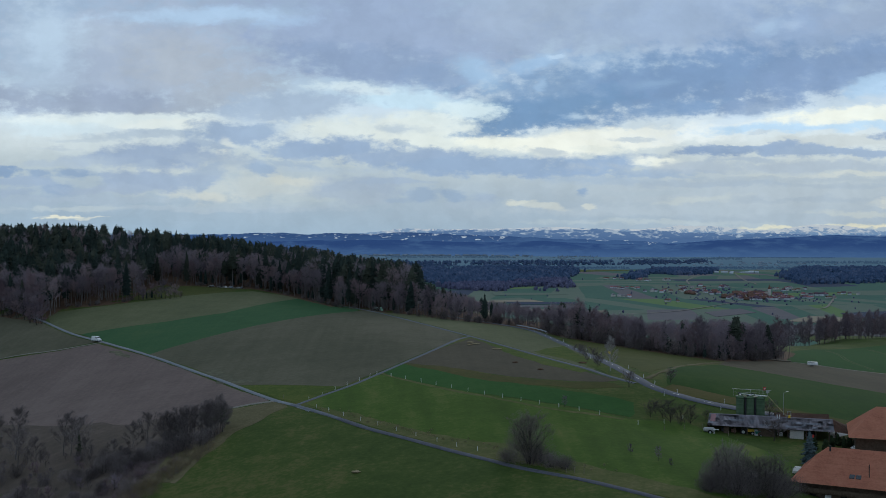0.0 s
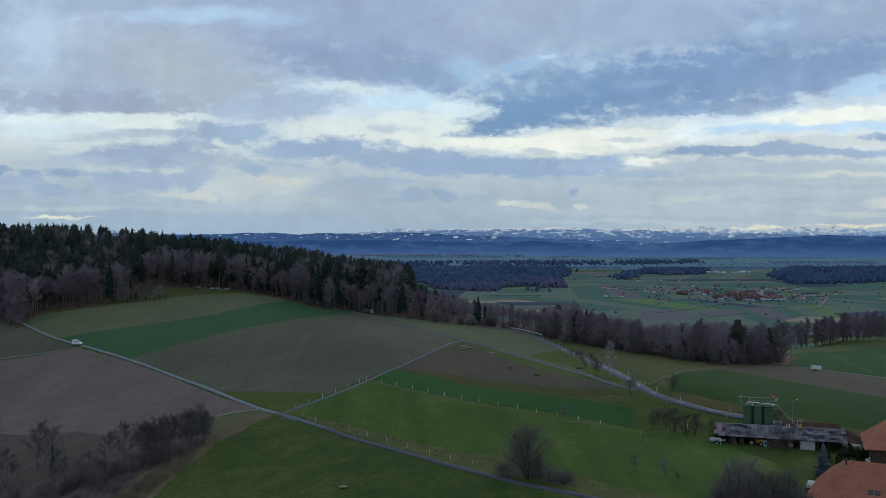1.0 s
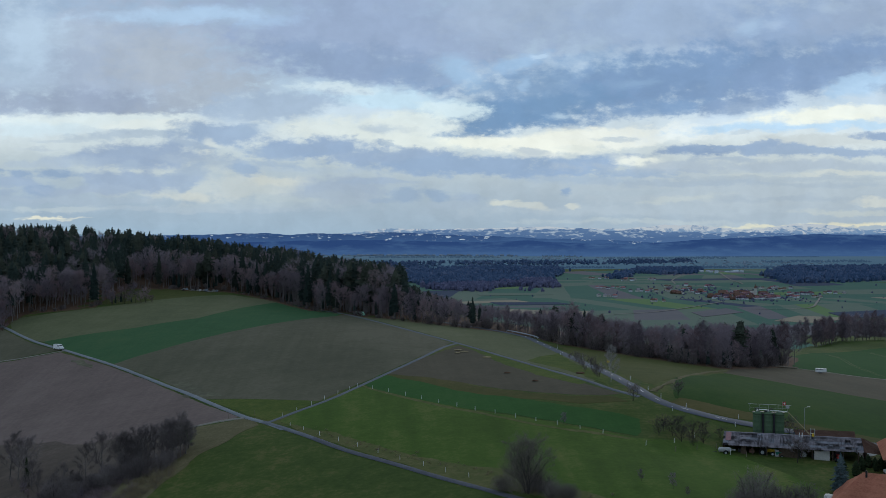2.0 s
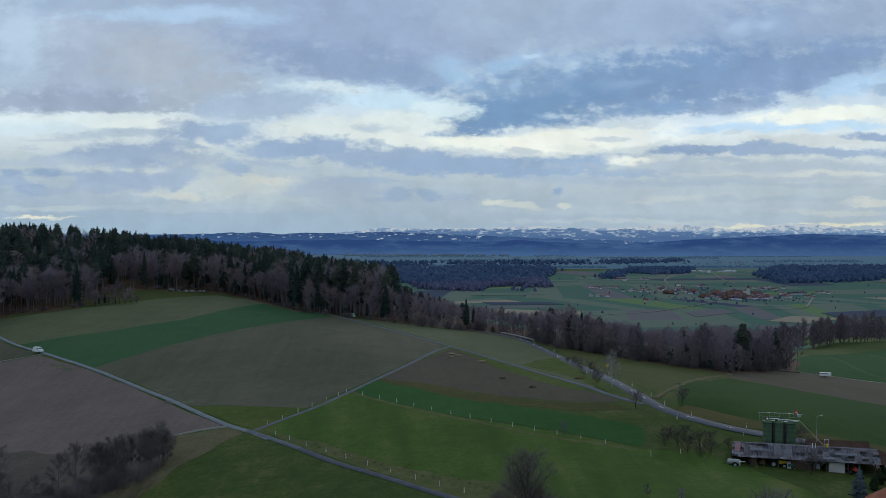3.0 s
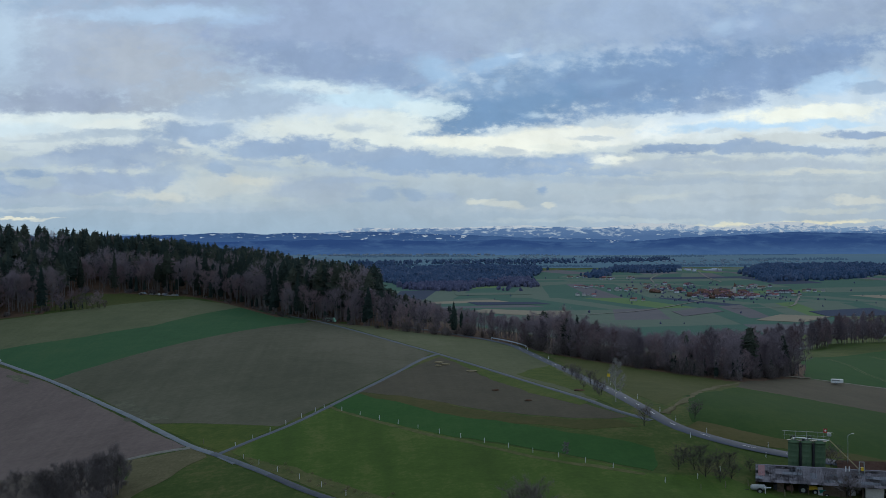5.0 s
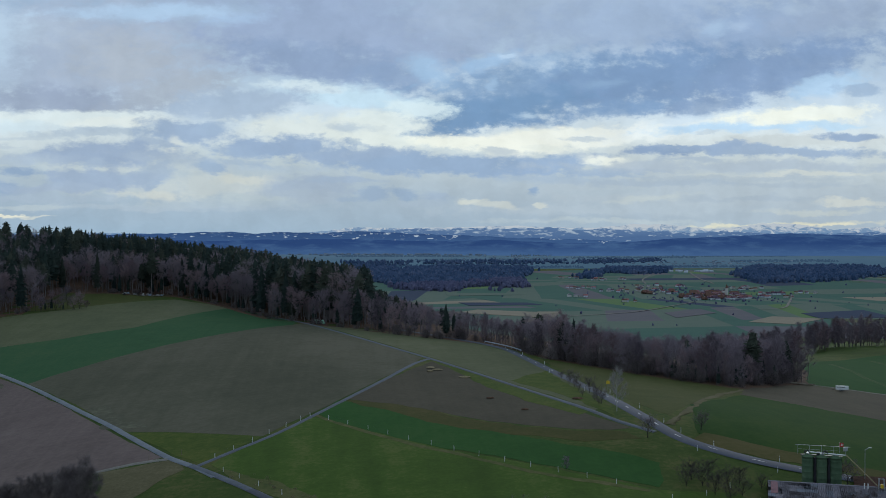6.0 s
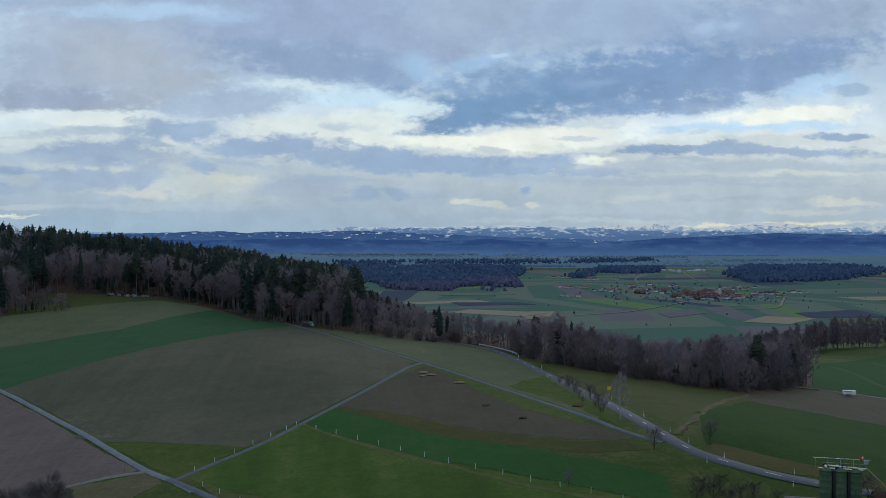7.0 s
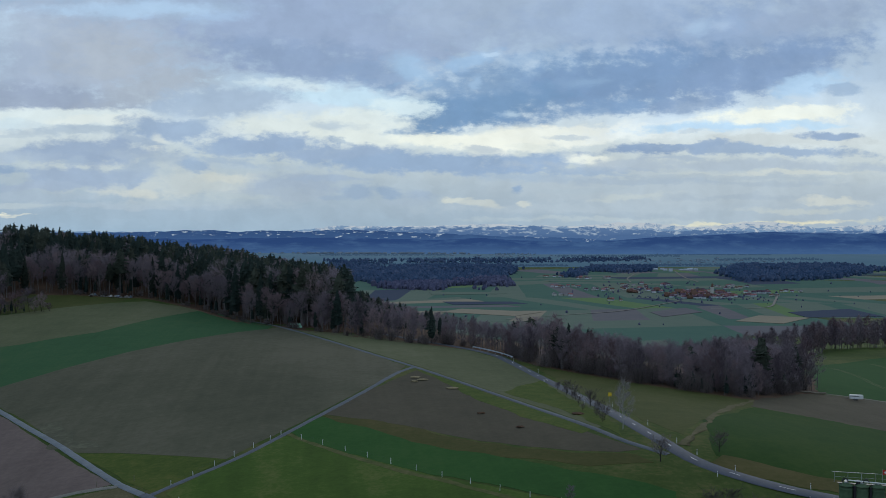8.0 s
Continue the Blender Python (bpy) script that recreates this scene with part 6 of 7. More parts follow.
def van(x, y, rot):
    ob = empty("van", Matrix.Translation((x, y, land(x, y) + 0.3)) @ Matrix.Rotation(rot, 4, "Z"))
    bm = bmesh.new()
    prof = [(-2.7, 0.45), (2.55, 0.45), (2.7, 0.75), (2.65, 1.15), (1.75, 1.45), (1.15, 2.35), (0.8, 2.5), (-2.5, 2.5), (-2.7, 2.3)]
    sides = [[bm.verts.new((a, s * (1.0 if b < 1.5 else 0.9), b)) for a, b in prof] for s in (-1, 1)]
    bm.faces.new(sides[0][::-1])
    bm.faces.new(sides[1])
    for i in range(len(prof)):
        j = (i + 1) % len(prof)
        bm.faces.new((sides[0][i], sides[0][j], sides[1][j], sides[1][i]))
    bmesh.ops.recalc_face_normals(bm, faces=bm.faces[:])
    bmesh.ops.bevel(bm, geom=bm.edges[:], offset=0.07, segments=2, affect="EDGES")
    part("body", bm, WHITE, ob)
    part("windscreen", box_bm(1.48, 0, 1.92, 0.06, 1.6, 0.75), GLASS_DARK, ob)
    for s in (-1, 1):
        part("side_window", box_bm(0.75, s * 0.93, 1.85, 0.9, 0.1, 0.55), GLASS_DARK, ob)
        part("headlight", box_bm(2.62, s * 0.72, 0.95, 0.12, 0.3, 0.18), GALV, ob)
        for px in (-1.7, 1.75):
            wheel(ob, px, s * 0.9, 0.36, 0.25)
    ob.scale = (0.88, 0.88, 0.88)
    return tagged(ob, "white van parked on the farm track", "van")


van(-131.5, 430.0, radians(-35))

trailer = empty("stock_trailer", Matrix.Translation((163.3, 385.0, land(163.3, 385) + 0.2)) @ Matrix.Rotation(radians(-18), 4, "Z") @ Matrix.Scale(0.7, 4))
part("body", box_bm(0, 0, 1.55, 5.6, 2.1, 1.7, bevel=0.06), WHITE, trailer)
part("vent_strip", box_bm(-0.7, -1.07, 1.95, 3.6, 0.06, 0.3), DARKMETAL, trailer, "dark ventilation strip")
part("drawbar", tube_bm((-3.3, 0, 0.7), (-4.6, 0, 0.5), 0.07, sides=6), DARKMETAL, trailer)
for s in (-1, 1):
    for px in (-0.9, 0.1):
        wheel(trailer, px, s * 1.05, 0.42, 0.28)
tagged(trailer, "white livestock trailer beside the gravel track", "trailer")
for i in range(14):
    px, py = 152.5 + rng.uniform(-3, 5), 395 + rng.uniform(-1.5, 1.0)
    L = rng.uniform(1.2, 3.0)
    a = rng.uniform(-0.3, 0.3)
    z = land(px, py) + 0.25
    tagged(part("log", tube_bm((px, py, z), (px + L * math.cos(a), py + L * math.sin(a), z), rng.uniform(0.12, 0.24), sides=8), WOOD_PALE), "pale cut log lying by the field track", "log", "cut logs")

# wrapped bales in a stack
bale_me = None
for row, n in ((0, 5), (1, 4)):
    for i in range(n):
        bm = bmesh.new()
        add_tube(bm, (0, -0.45, 0), (0, 0.45, 0), 0.5, sides=14)
        bmesh.ops.bevel(bm, geom=[e for e in bm.edges if abs(e.verts[0].co.y - e.verts[1].co.y) < 0.01], offset=0.12, segments=2, affect="EDGES")
        if bale_me is None:
            bale_me = bpy.data.meshes.new("wrapped_bale")
            bm.to_mesh(bale_me)
            bale_me.materials.append(BALE)
        bm.free()
        ob = new("wrapped_bale", bale_me)
        px, py = -11.8 + (i - (n - 1) / 2) * 1.0, 477.0 - 0.2 * i
        ob.matrix_world = Matrix.Translation((px, py, land(-12, 477) + 0.5 + row * 0.80)) @ Matrix.Rotation(rng.uniform(-0.1, 0.1), 4, "Z")
        tagged(ob, "round silage bale in mint green wrap, stacked", "bale", "stacked bales")

# heaps of straw and stones on the bare field
def heap(x, y, sx, sy, h, mat, label, name):
    bm = bmesh.new()
    bmesh.ops.create_icosphere(bm, subdivisions=3, radius=1.0)
    for v in bm.verts:
        w = noise.noise(Vector((v.co.x * 2 + x, v.co.y * 2 + y, v.co.z * 2))) * 0.35
        v.co = Vector((v.co.x * sx * (1 + w), v.co.y * sy * (1 + w), max(v.co.z, -0.15) * h * (1 + w)))
    ob = part(name, bm, mat)
    ob.location = (x, y, land(x, y) + 0.15)
    return tagged(ob, label, "mound")


for px, py, sx, sy in ((25.2, 362.5, 1.3, 1.2), (27.0, 358.5, 1.5, 0.9), (24.6, 355.8, 1.0, 0.7)):
    heap(px, py, sx, sy, 0.3, STRAW, "pale heap of straw manure on the field", "straw_mound")
heap(33.8, 345.5, 1.7, 1.0, 0.3, STRAW, "pale heap of straw manure on the field", "straw_mound")
heap(36.5, 312, 1.0, 0.6, 0.3, LITTER, "dark clod heap on the field", "earth_mound")
heap(42.5, 295, 0.9, 0.6, 0.3, LITTER, "dark clod heap on the field", "earth_mound")
heap(57.5, 306.5, 1.4, 0.9, 0.4, LITTER, "dark earth heap by the track", "earth_mound")
heap(-10.1, 206, 0.9, 0.7, 0.35, STRAW, "small pale earth heap in the meadow", "earth_mound")

# covered wood stacks and pale scrap at the forest edge
def tarp(x, y, sx, sy, h, mat, seed):
    """A sagging sheet thrown over a stack of logs."""
    st = empty("wood_stack", pose(x, y, land(x, y), 0, 0, seed * 37 % 60 - 30))
    bm = bmesh.new()
    for k in range(6):
        for q in range(2):
            add_tube(bm, (-sx * 0.42 + sx * 0.84 * k / 5, -sy / 2, 0.2 + h * 0.36 * q), (-sx * 0.42 + sx * 0.84 * k / 5, sy / 2, 0.2 + h * 0.36 * q), 0.16, sides=6)
    part("logs", bm, WOOD_DARK, st)
    bm = bmesh.new()
    n = 7
    g = [[bm.verts.new((sx * 0.58 * (2 * i / n - 1), sy * 0.6 * (2 * j / n - 1), h * (1.0 - 0.75 * max(abs(2 * i / n - 1), abs(2 * j / n - 1)) ** 3) + 0.16 * noise.noise(Vector((i * 0.9, j * 0.9, seed))))) for j in range(n + 1)] for i in range(n + 1)]
    for i in range(n):
        for j in range(n):
            bm.faces.new((g[i][j], g[i + 1][j], g[i + 1][j + 1], g[i][j + 1]))
    bmesh.ops.solidify(bm, geom=bm.faces[:], thickness=0.03)
    part("cover", bm, mat, st, "pale crumpled tarpaulin cover")
    return tagged(st, "stack of logs under a pale tarpaulin at the forest edge", "wood stack", "wood stacks")


BLUE_SHEET = material("blue_grey_sheeting", [(0.20, 0.27, 0.36), (0.34, 0.42, 0.52)], 1.0, 5.0, rough=0.5, bump=0)
for i in range(24):
    u = i / 23
    px, py = -111 + 20.5 * u + rng.uniform(-0.8, 0.8), 576.5 + 3.5 * u + rng.uniform(-3.0, 2.5)
    tarp(px, py, rng.uniform(0.8, 2.6), rng.uniform(0.8, 1.6), rng.uniform(0.4, 1.3), (WHITE, CONCRETE, DARKMETAL, BLUE_SHEET, CONCRETE, WOOD_DARK)[i % 6], i)

# small yellow-green tractor at the forest corner
def tractor(x, y, rot, mat, label, z=None, name="tractor"):
    ob = empty(name, Matrix.Translation((x, y, (land(x, y) if z is None else z) + 0.15)) @ Matrix.Rotation(rot, 4, "Z"))
    part("hood", box_bm(1.0, 0, 1.1, 1.7, 0.8, 0.7, bevel=0.08), mat, ob)
    part("cab", box_bm(-0.5, 0, 1.75, 1.3, 1.3, 1.3, bevel=0.1), GLASS_DARK, ob)
    part("cab_roof", box_bm(-0.5, 0, 2.48, 1.45, 1.45, 0.16, bevel=0.05), mat, ob)
    for s in (-1, 1):
        wheel(ob, -0.75, s * 0.85, 0.8, 0.42)
        wheel(ob, 1.4, s * 0.75, 0.5, 0.3)
    return tagged(ob, label, "tractor")


corner = tractor(-23.6, 493.5, 0.6, material("dull_green_yellow_paint", [(0.14, 0.20, 0.03), (0.22, 0.28, 0.05)], 1.0, 6.0, rough=0.5, bump=0), "small yellow-green tractor at the forest corner")
corner.scale = (0.62, 0.62, 0.62)
tractor(85.2, 230.4, radians(-21), YELLOW, "yellow tractor parked in front of the shed", 2.1)
tractor(99.0, 224.6, radians(-100), RED, "red tractor parked in front of the shed", 1.9)
tank = empty("slurry_tanker", Matrix.Translation((76.0, 231.0, 2.4)) @ Matrix.Rotation(radians(-15), 4, "Z"))
bm = bmesh.new()
add_tube(bm, (-1.4, 0, 1.1), (1.4, 0, 1.1), 0.55, sides=16)
bmesh.ops.bevel(bm, geom=[e for e in bm.edges if abs(e.verts[0].co.x - e.verts[1].co.x) < 0.01], offset=0.2, segments=2, affect="EDGES")
part("tank", bm, CONCRETE, tank)
part("drawbar", tube_bm((-1.7, 0, 0.6), (-3.2, 0, 0.5), 0.08, sides=6), DARKMETAL, tank)
for s in (-1, 1):
    wheel(tank, 0.2, s * 0.8, 0.55, 0.35)
tagged(tank, "grey slurry tanker at the end of the shed", "tanker")
spreader = empty("farm_wagon", Matrix.Translation((88.0, 228.6, 1.9)) @ Matrix.Rotation(radians(-12), 4, "Z"))
bm = bmesh.new()
v = [bm.verts.new(p) for p in ((-1.1, -0.6, 0.6), (1.1, -0.6, 0.6), (1.1, 0.6, 0.6), (-1.1, 0.6, 0.6), (-1.4, -0.9, 1.6), (1.4, -0.9, 1.6), (1.4, 0.9, 1.6), (-1.4, 0.9, 1.6))]
for q in ((0, 3, 2, 1), (0, 1, 5, 4), (1, 2, 6, 5), (2, 3, 7, 6), (3, 0, 4, 7)):
    bm.faces.new([v[k] for k in q])
bmesh.ops.solidify(bm, geom=bm.faces[:], thickness=0.06)
part("hopper", bm, TEAL, spreader)
for s in (-1, 1):
    wheel(spreader, 0, s * 0.8, 0.45, 0.3)
tagged(spreader, "teal green farm wagon in front of the shed", "wagon")
for px, py, m, sz in ((80.0, 231.8, DARKMETAL, 0.9), (82.2, 231.2, TILE_OLD, 0.8), (90.2, 227.8, CONCRETE, 1.0), (92.4, 227.2, GALV, 0.8), (94.6, 226.0, DARKMETAL, 1.0), (96.6, 225.4, WOOD_DARK, 1.0)):
    bm = bmesh.new()
    add_box(bm, 0, 0, sz * 0.5, sz * 1.5, sz, sz, bevel=0.07)
    add_box(bm, sz * 0.3, 0, sz * 1.1, sz * 0.7, sz * 0.8, sz * 0.25, bevel=0.04)
    ob = part("farm_implement", bm, m)
    ob.matrix_world = Matrix.Translation((px, py, land(px, py) + 0.1)) @ Matrix.Rotation(radians(-15), 4, "Z")
    tagged(ob, "farm implement standing under the shed's eaves", "implement", "farm implements")


def car(x, y, rot, mat, label, z=None):
    ob = empty("car", Matrix.Translation((x, y, (land(x, y) if z is None else z) + 0.15)) @ Matrix.Rotation(rot, 4, "Z"))
    bm = bmesh.new()
    prof = [(-2.1, 0.35), (2.1, 0.35), (2.15, 0.7), (1.9, 0.9), (1.0, 1.0), (0.4, 1.45), (-1.2, 1.48), (-1.9, 1.0), (-2.15, 0.9)]
    sides = [[bm.verts.new((a, s * (0.88 if b < 1.1 else 0.68), b)) for a, b in prof] for s in (-1, 1)]
    bm.faces.new(sides[0][::-1])
    bm.faces.new(sides[1])
    for i in range(len(prof)):
        j = (i + 1) % len(prof)
        bm.faces.new((sides[0][i], sides[0][j], sides[1][j], sides[1][i]))
    bmesh.ops.recalc_face_normals(bm, faces=bm.faces[:])
    bmesh.ops.bevel(bm, geom=bm.edges[:], offset=0.06, segments=2, affect="EDGES")
    part("body", bm, mat, ob)
    for s in (-1, 1):
        part("side_window", box_bm(-0.4, s * 0.79, 1.2, 1.5, 0.06, 0.3), GLASS_DARK, ob)
        for px in (-1.3, 1.35):
            wheel(ob, px, s * 0.8, 0.32, 0.2)
    part("windscreen", box_bm(0.75, 0, 1.22, 0.1, 1.2, 0.32), GLASS_DARK, ob)
    return tagged(ob, label, "car")


car(86.3, 199.6, radians(60), PLASTER, "white car parked beside the farmhouse")
car(105.6, 214.0, radians(80), WHITE, "white car parked between the houses")

# street lamp, flag pole, sign, posts
lamp = empty("street_lamp", pose(98.6, 241.8, land(98.6, 241.8)))
part("pole", tube_bm((0, 0, 0), (0, 0, 6.6), 0.08, 0.05, sides=8), GALV, lamp)
part("arm", tube_bm((0, 0, 6.6), (0.8, 0, 7.0), 0.04, sides=6), GALV, lamp)
part("head", box_bm(1.0, 0, 7.0, 0.6, 0.25, 0.12, bevel=0.03), WHITE, lamp)
tagged(lamp, "grey street lamp with a short arm", "street lamp")
fp = empty("flag_pole", pose(109.0, 208.5, 0.5))
part("pole", tube_bm((0, 0, 0), (0, 0, 6.0), 0.06, 0.04, sides=8), WHITE, fp)
part("cloth", box_bm(-0.35, 0, 5.4, 0.7, 0.03, 0.8), WHITE, fp, "pale hanging flag")
tagged(fp, "white flag pole in the garden", "flag pole")
sign = empty("road_sign", pose(70.0, 326.0, land(70, 326)))
part("post", tube_bm((0, 0, 0), (0, 0, 2.0), 0.05, sides=6), GALV, sign)
part("panel", box_bm(0, -0.08, 2.0, 0.9, 0.05, 0.9, bevel=0.02), YELLOW, sign, "yellow panel")
tagged(sign, "yellow square sign on a post beside the road", "sign")


def post_kind(name, h, w, mat, cap=None):
    bm = bmesh.new()
    add_tube(bm, (0, 0, -0.1), (0, 0, h), w, w * 0.85, sides=8)
    add_tube(bm, (0, 0, h), (0, 0, h + w * 0.8), w * 0.85, w * 0.3, sides=8)
    ob = empty(name, pose(0, 0, -500))
    part("shaft", bm, mat, ob)
    if cap:
        part("band", tube_bm((0, 0, h * 0.72), (0, 0, h * 0.86), w * 1.05, sides=8), cap, ob, "dark reflector band")
    return ob


def drop(ob):
    for c in list(ob.children):
        bpy.data.objects.remove(c)
    bpy.data.objects.remove(ob)


model = post_kind("fence_post", 1.05, 0.06, WHITE)
FENCE_A = [(-7.9, 303.5), (-3.4, 298.6), (1.1, 292.8), (5.7, 286.6), (9.9, 280.8), (14.2, 275.2), (18.6, 269.6), (22.9, 264.5), (27.4, 259.4), (31.9, 254.6), (36.3, 250.2), (40.9, 246.4), (45.6, 242.8), (50.3, 239.4), (58.6, 232.6), (66, 236), (72, 240.5)]
FENCE_B = [(-23.6, 264.8), (-19.8, 259.3), (-15.5, 253), (-10.7, 246.6), (-6.1, 240.4), (-1.4, 234.2), (3.4, 228.2), (8.3, 222.2), (12.7, 217), (17.2, 212.2)]
FENCE_C = [(-26.6, 275.2), (-23.2, 279.6), (-19.8, 285), (-16.5, 290.2), (-13.1, 295.4), (-10, 300.4)]
for line, lab in ((FENCE_A, "white fence post along the crop strip"), (FENCE_B, "white fence post along the farm road"), (FENCE_C, "white fence post beside the farm track")):
    for px, py in line:
        ob = copy_thing(model, pose(px, py, land(px, py), rng.uniform(-3, 3), rng.uniform(-3, 3), 0))
        tagged(ob, lab, "fence post", "pasture fence posts")
    wire = empty("fence_wire", pose(0, 0, 0))
    for (ax, ay), (bx, by) in zip(line, line[1:]):
        part("strand", tube_bm((ax, ay, land(ax, ay) + 0.95), (bx, by, land(bx, by) + 0.95), 0.006, sides=4), DARKMETAL, wire)
    tagged(wire, "thin electric wire between pasture posts", "wire")
drop(model)
model = post_kind("guide_post", 1.0, 0.075, WHITE, DARKMETAL)
for px, py in ((71.3, 257.0), (75.6, 259.6), (71.3, 267.6), (69.9, 275.2), (68.9, 291), (68.6, 318), (66.4, 350), (62.8, 380), (59.6, 404), (62.8, 322), (60.6, 360), (84, 247.5), (86.5, 252.6)):
    tagged(copy_thing(model, pose(px, py, land(px, py))), "white guide post with dark band at the roadside", "guide post", "road guide posts")
drop(model)
model = post_kind("marker_post", 1.2, 0.07, WOOD_PALE)
for px, py in ((-41.5, 281.8), (-34.5, 281.5), (34.5, 193.5), (36.2, 193.0), (38, 192), (75, 233.5), (80, 228.2), (70, 232), (64.5, 229.5)):
    tagged(copy_thing(model, pose(px, py, land(px, py), rng.uniform(-5, 5), rng.uniform(-5, 5))), "weathered pale wooden post in grass", "post", "wooden posts")
drop(model)
goal = empty("rail_stand", pose(76.8, 229.6, land(76.8, 229.6)))
part("upright", box_bm(0, 0, 0.55, 0.12, 0.12, 1.2), WHITE, goal)
part("bar", box_bm(0.5, 0, 1.1, 1.3, 0.1, 0.14), WHITE, goal)
tagged(goal, "white rail stand on the grass", "stand")

# guard rail round the bend of the main road
RAIL = material("weathered_zinc", [(0.36, 0.41, 0.48), (0.50, 0.55, 0.62)], 1.0, 6.0, rough=0.55, bump=0)
rail_line = [p for p in spline(MAIN, 2.0) if 410 < p.y < 435 and p.x > 40]
rail = empty("guard_rail", pose(0, 0, 0))
v, f = [], []
ring = []
for i, p in enumerate(rail_line):
    d = (rail_line[min(i + 1, len(rail_line) - 1)] - rail_line[max(i - 1, 0)]).normalized()
    s = Vector((-d.y, d.x))
    q = p + s * 3.3
    z = land(q.x, q.y)
    if i % 2 == 0:
        part("post", box_bm(q.x, q.y, z + 0.4, 0.1, 0.1, 0.9), RAIL, rail)
    q2 = q - s * 0.09
    for a, b in ((0, 0.42), (0.05, 0.52), (0, 0.6), (0.05, 0.68), (0, 0.78)):
        v.append((q2.x - s.x * a, q2.y - s.y * a, z + b + 0.15))
n5 = len(v) // 5
f = [(i * 5 + k, i * 5 + k + 1, i * 5 + k + 6, i * 5 + k + 5) for i in range(n5 - 1) for k in range(4)]
o = mesh_object("rail", v, f, RAIL, parent=rail)
tagged(rail, "galvanised guard rail round the road bend", "guard rail")

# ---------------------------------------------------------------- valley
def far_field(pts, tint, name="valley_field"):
    ob = patch(name, pts, HAZED_TINTS[tint], {"green": "green field on the valley floor", "bright": "bright green field on the valley floor", "dull": "dull green pasture on the valley floor",
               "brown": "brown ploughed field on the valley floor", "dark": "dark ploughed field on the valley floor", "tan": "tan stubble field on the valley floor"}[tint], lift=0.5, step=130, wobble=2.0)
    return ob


vr = random.Random(9)
CELL = {(i, j): (-260 + 290 * i + 60 * (j % 2) + vr.uniform(-70, 70), 1060 + 360 * j + 30 * i + vr.uniform(-90, 90)) for i in range(-1, 9) for j in range(-1, 11)}


def between(q, a, b):
    """The point a of the way along and b of the way up a four-sided cell."""
    return tuple((q[0][k] * (1 - a) + q[1][k] * a) * (1 - b) + (q[3][k] * (1 - a) + q[2][k] * a) * b for k in (0, 1))


# each cell of the valley floor is cut into strips of field one way or the other
for i in range(-1, 8):
    for j in range(-1, 10):
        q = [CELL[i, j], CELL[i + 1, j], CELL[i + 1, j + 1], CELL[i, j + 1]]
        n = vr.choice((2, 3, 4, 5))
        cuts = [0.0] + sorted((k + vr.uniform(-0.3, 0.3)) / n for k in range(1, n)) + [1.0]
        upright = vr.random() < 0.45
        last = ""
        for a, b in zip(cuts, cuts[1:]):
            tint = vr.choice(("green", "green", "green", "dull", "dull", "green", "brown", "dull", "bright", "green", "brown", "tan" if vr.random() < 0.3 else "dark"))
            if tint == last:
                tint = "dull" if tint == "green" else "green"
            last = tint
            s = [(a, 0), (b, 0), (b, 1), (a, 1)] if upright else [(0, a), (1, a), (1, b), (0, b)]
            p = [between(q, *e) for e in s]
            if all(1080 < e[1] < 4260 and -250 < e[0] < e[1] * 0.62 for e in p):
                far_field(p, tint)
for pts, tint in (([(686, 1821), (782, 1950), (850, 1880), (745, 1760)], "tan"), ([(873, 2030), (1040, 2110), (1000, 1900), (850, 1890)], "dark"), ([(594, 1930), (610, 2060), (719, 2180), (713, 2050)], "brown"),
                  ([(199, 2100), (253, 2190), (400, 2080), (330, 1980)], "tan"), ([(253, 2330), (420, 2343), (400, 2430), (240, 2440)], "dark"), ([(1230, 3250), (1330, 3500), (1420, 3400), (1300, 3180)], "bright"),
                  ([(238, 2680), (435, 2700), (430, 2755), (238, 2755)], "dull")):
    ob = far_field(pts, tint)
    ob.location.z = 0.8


def far_road(pts, label):
    v, f = [], []
    line = spline(pts, 40)
    for i, p in enumerate(line):
        d = (line[min(i + 1, len(line) - 1)] - line[max(i - 1, 0)]).normalized()
        s = Vector((d.y, -d.x)) * 2.6
        for k in (-1, 1):
            v.append((p.x + s.x * k, p.y + s.y * k, land(p.x, p.y) + 1.6))
    f = [(2 * i, 2 * i + 1, 2 * i + 3, 2 * i + 2) for i in range(len(line) - 1)]
    return tagged(mesh_object("valley_road", v, f, GRAVEL), label, "road", kind="structure")


far_road([(300, 1905), (434, 2004), (567, 2103), (734, 2338), (790, 2420)], "pale country road across the valley floor")
far_road([(760, 2140), (890, 2171), (1000, 2380), (1089, 2575)], "pale country road across the valley floor")
far_road([(849, 3037), (900, 3250), (1024, 3594)], "pale country road on the valley slope")
far_road([(1052, 3036), (1100, 3300), (1246, 3849)], "pale country road on the valley slope")
far_road([(1400, 3100), (1491, 3171), (1700, 3400)], "pale country road on the valley slope")


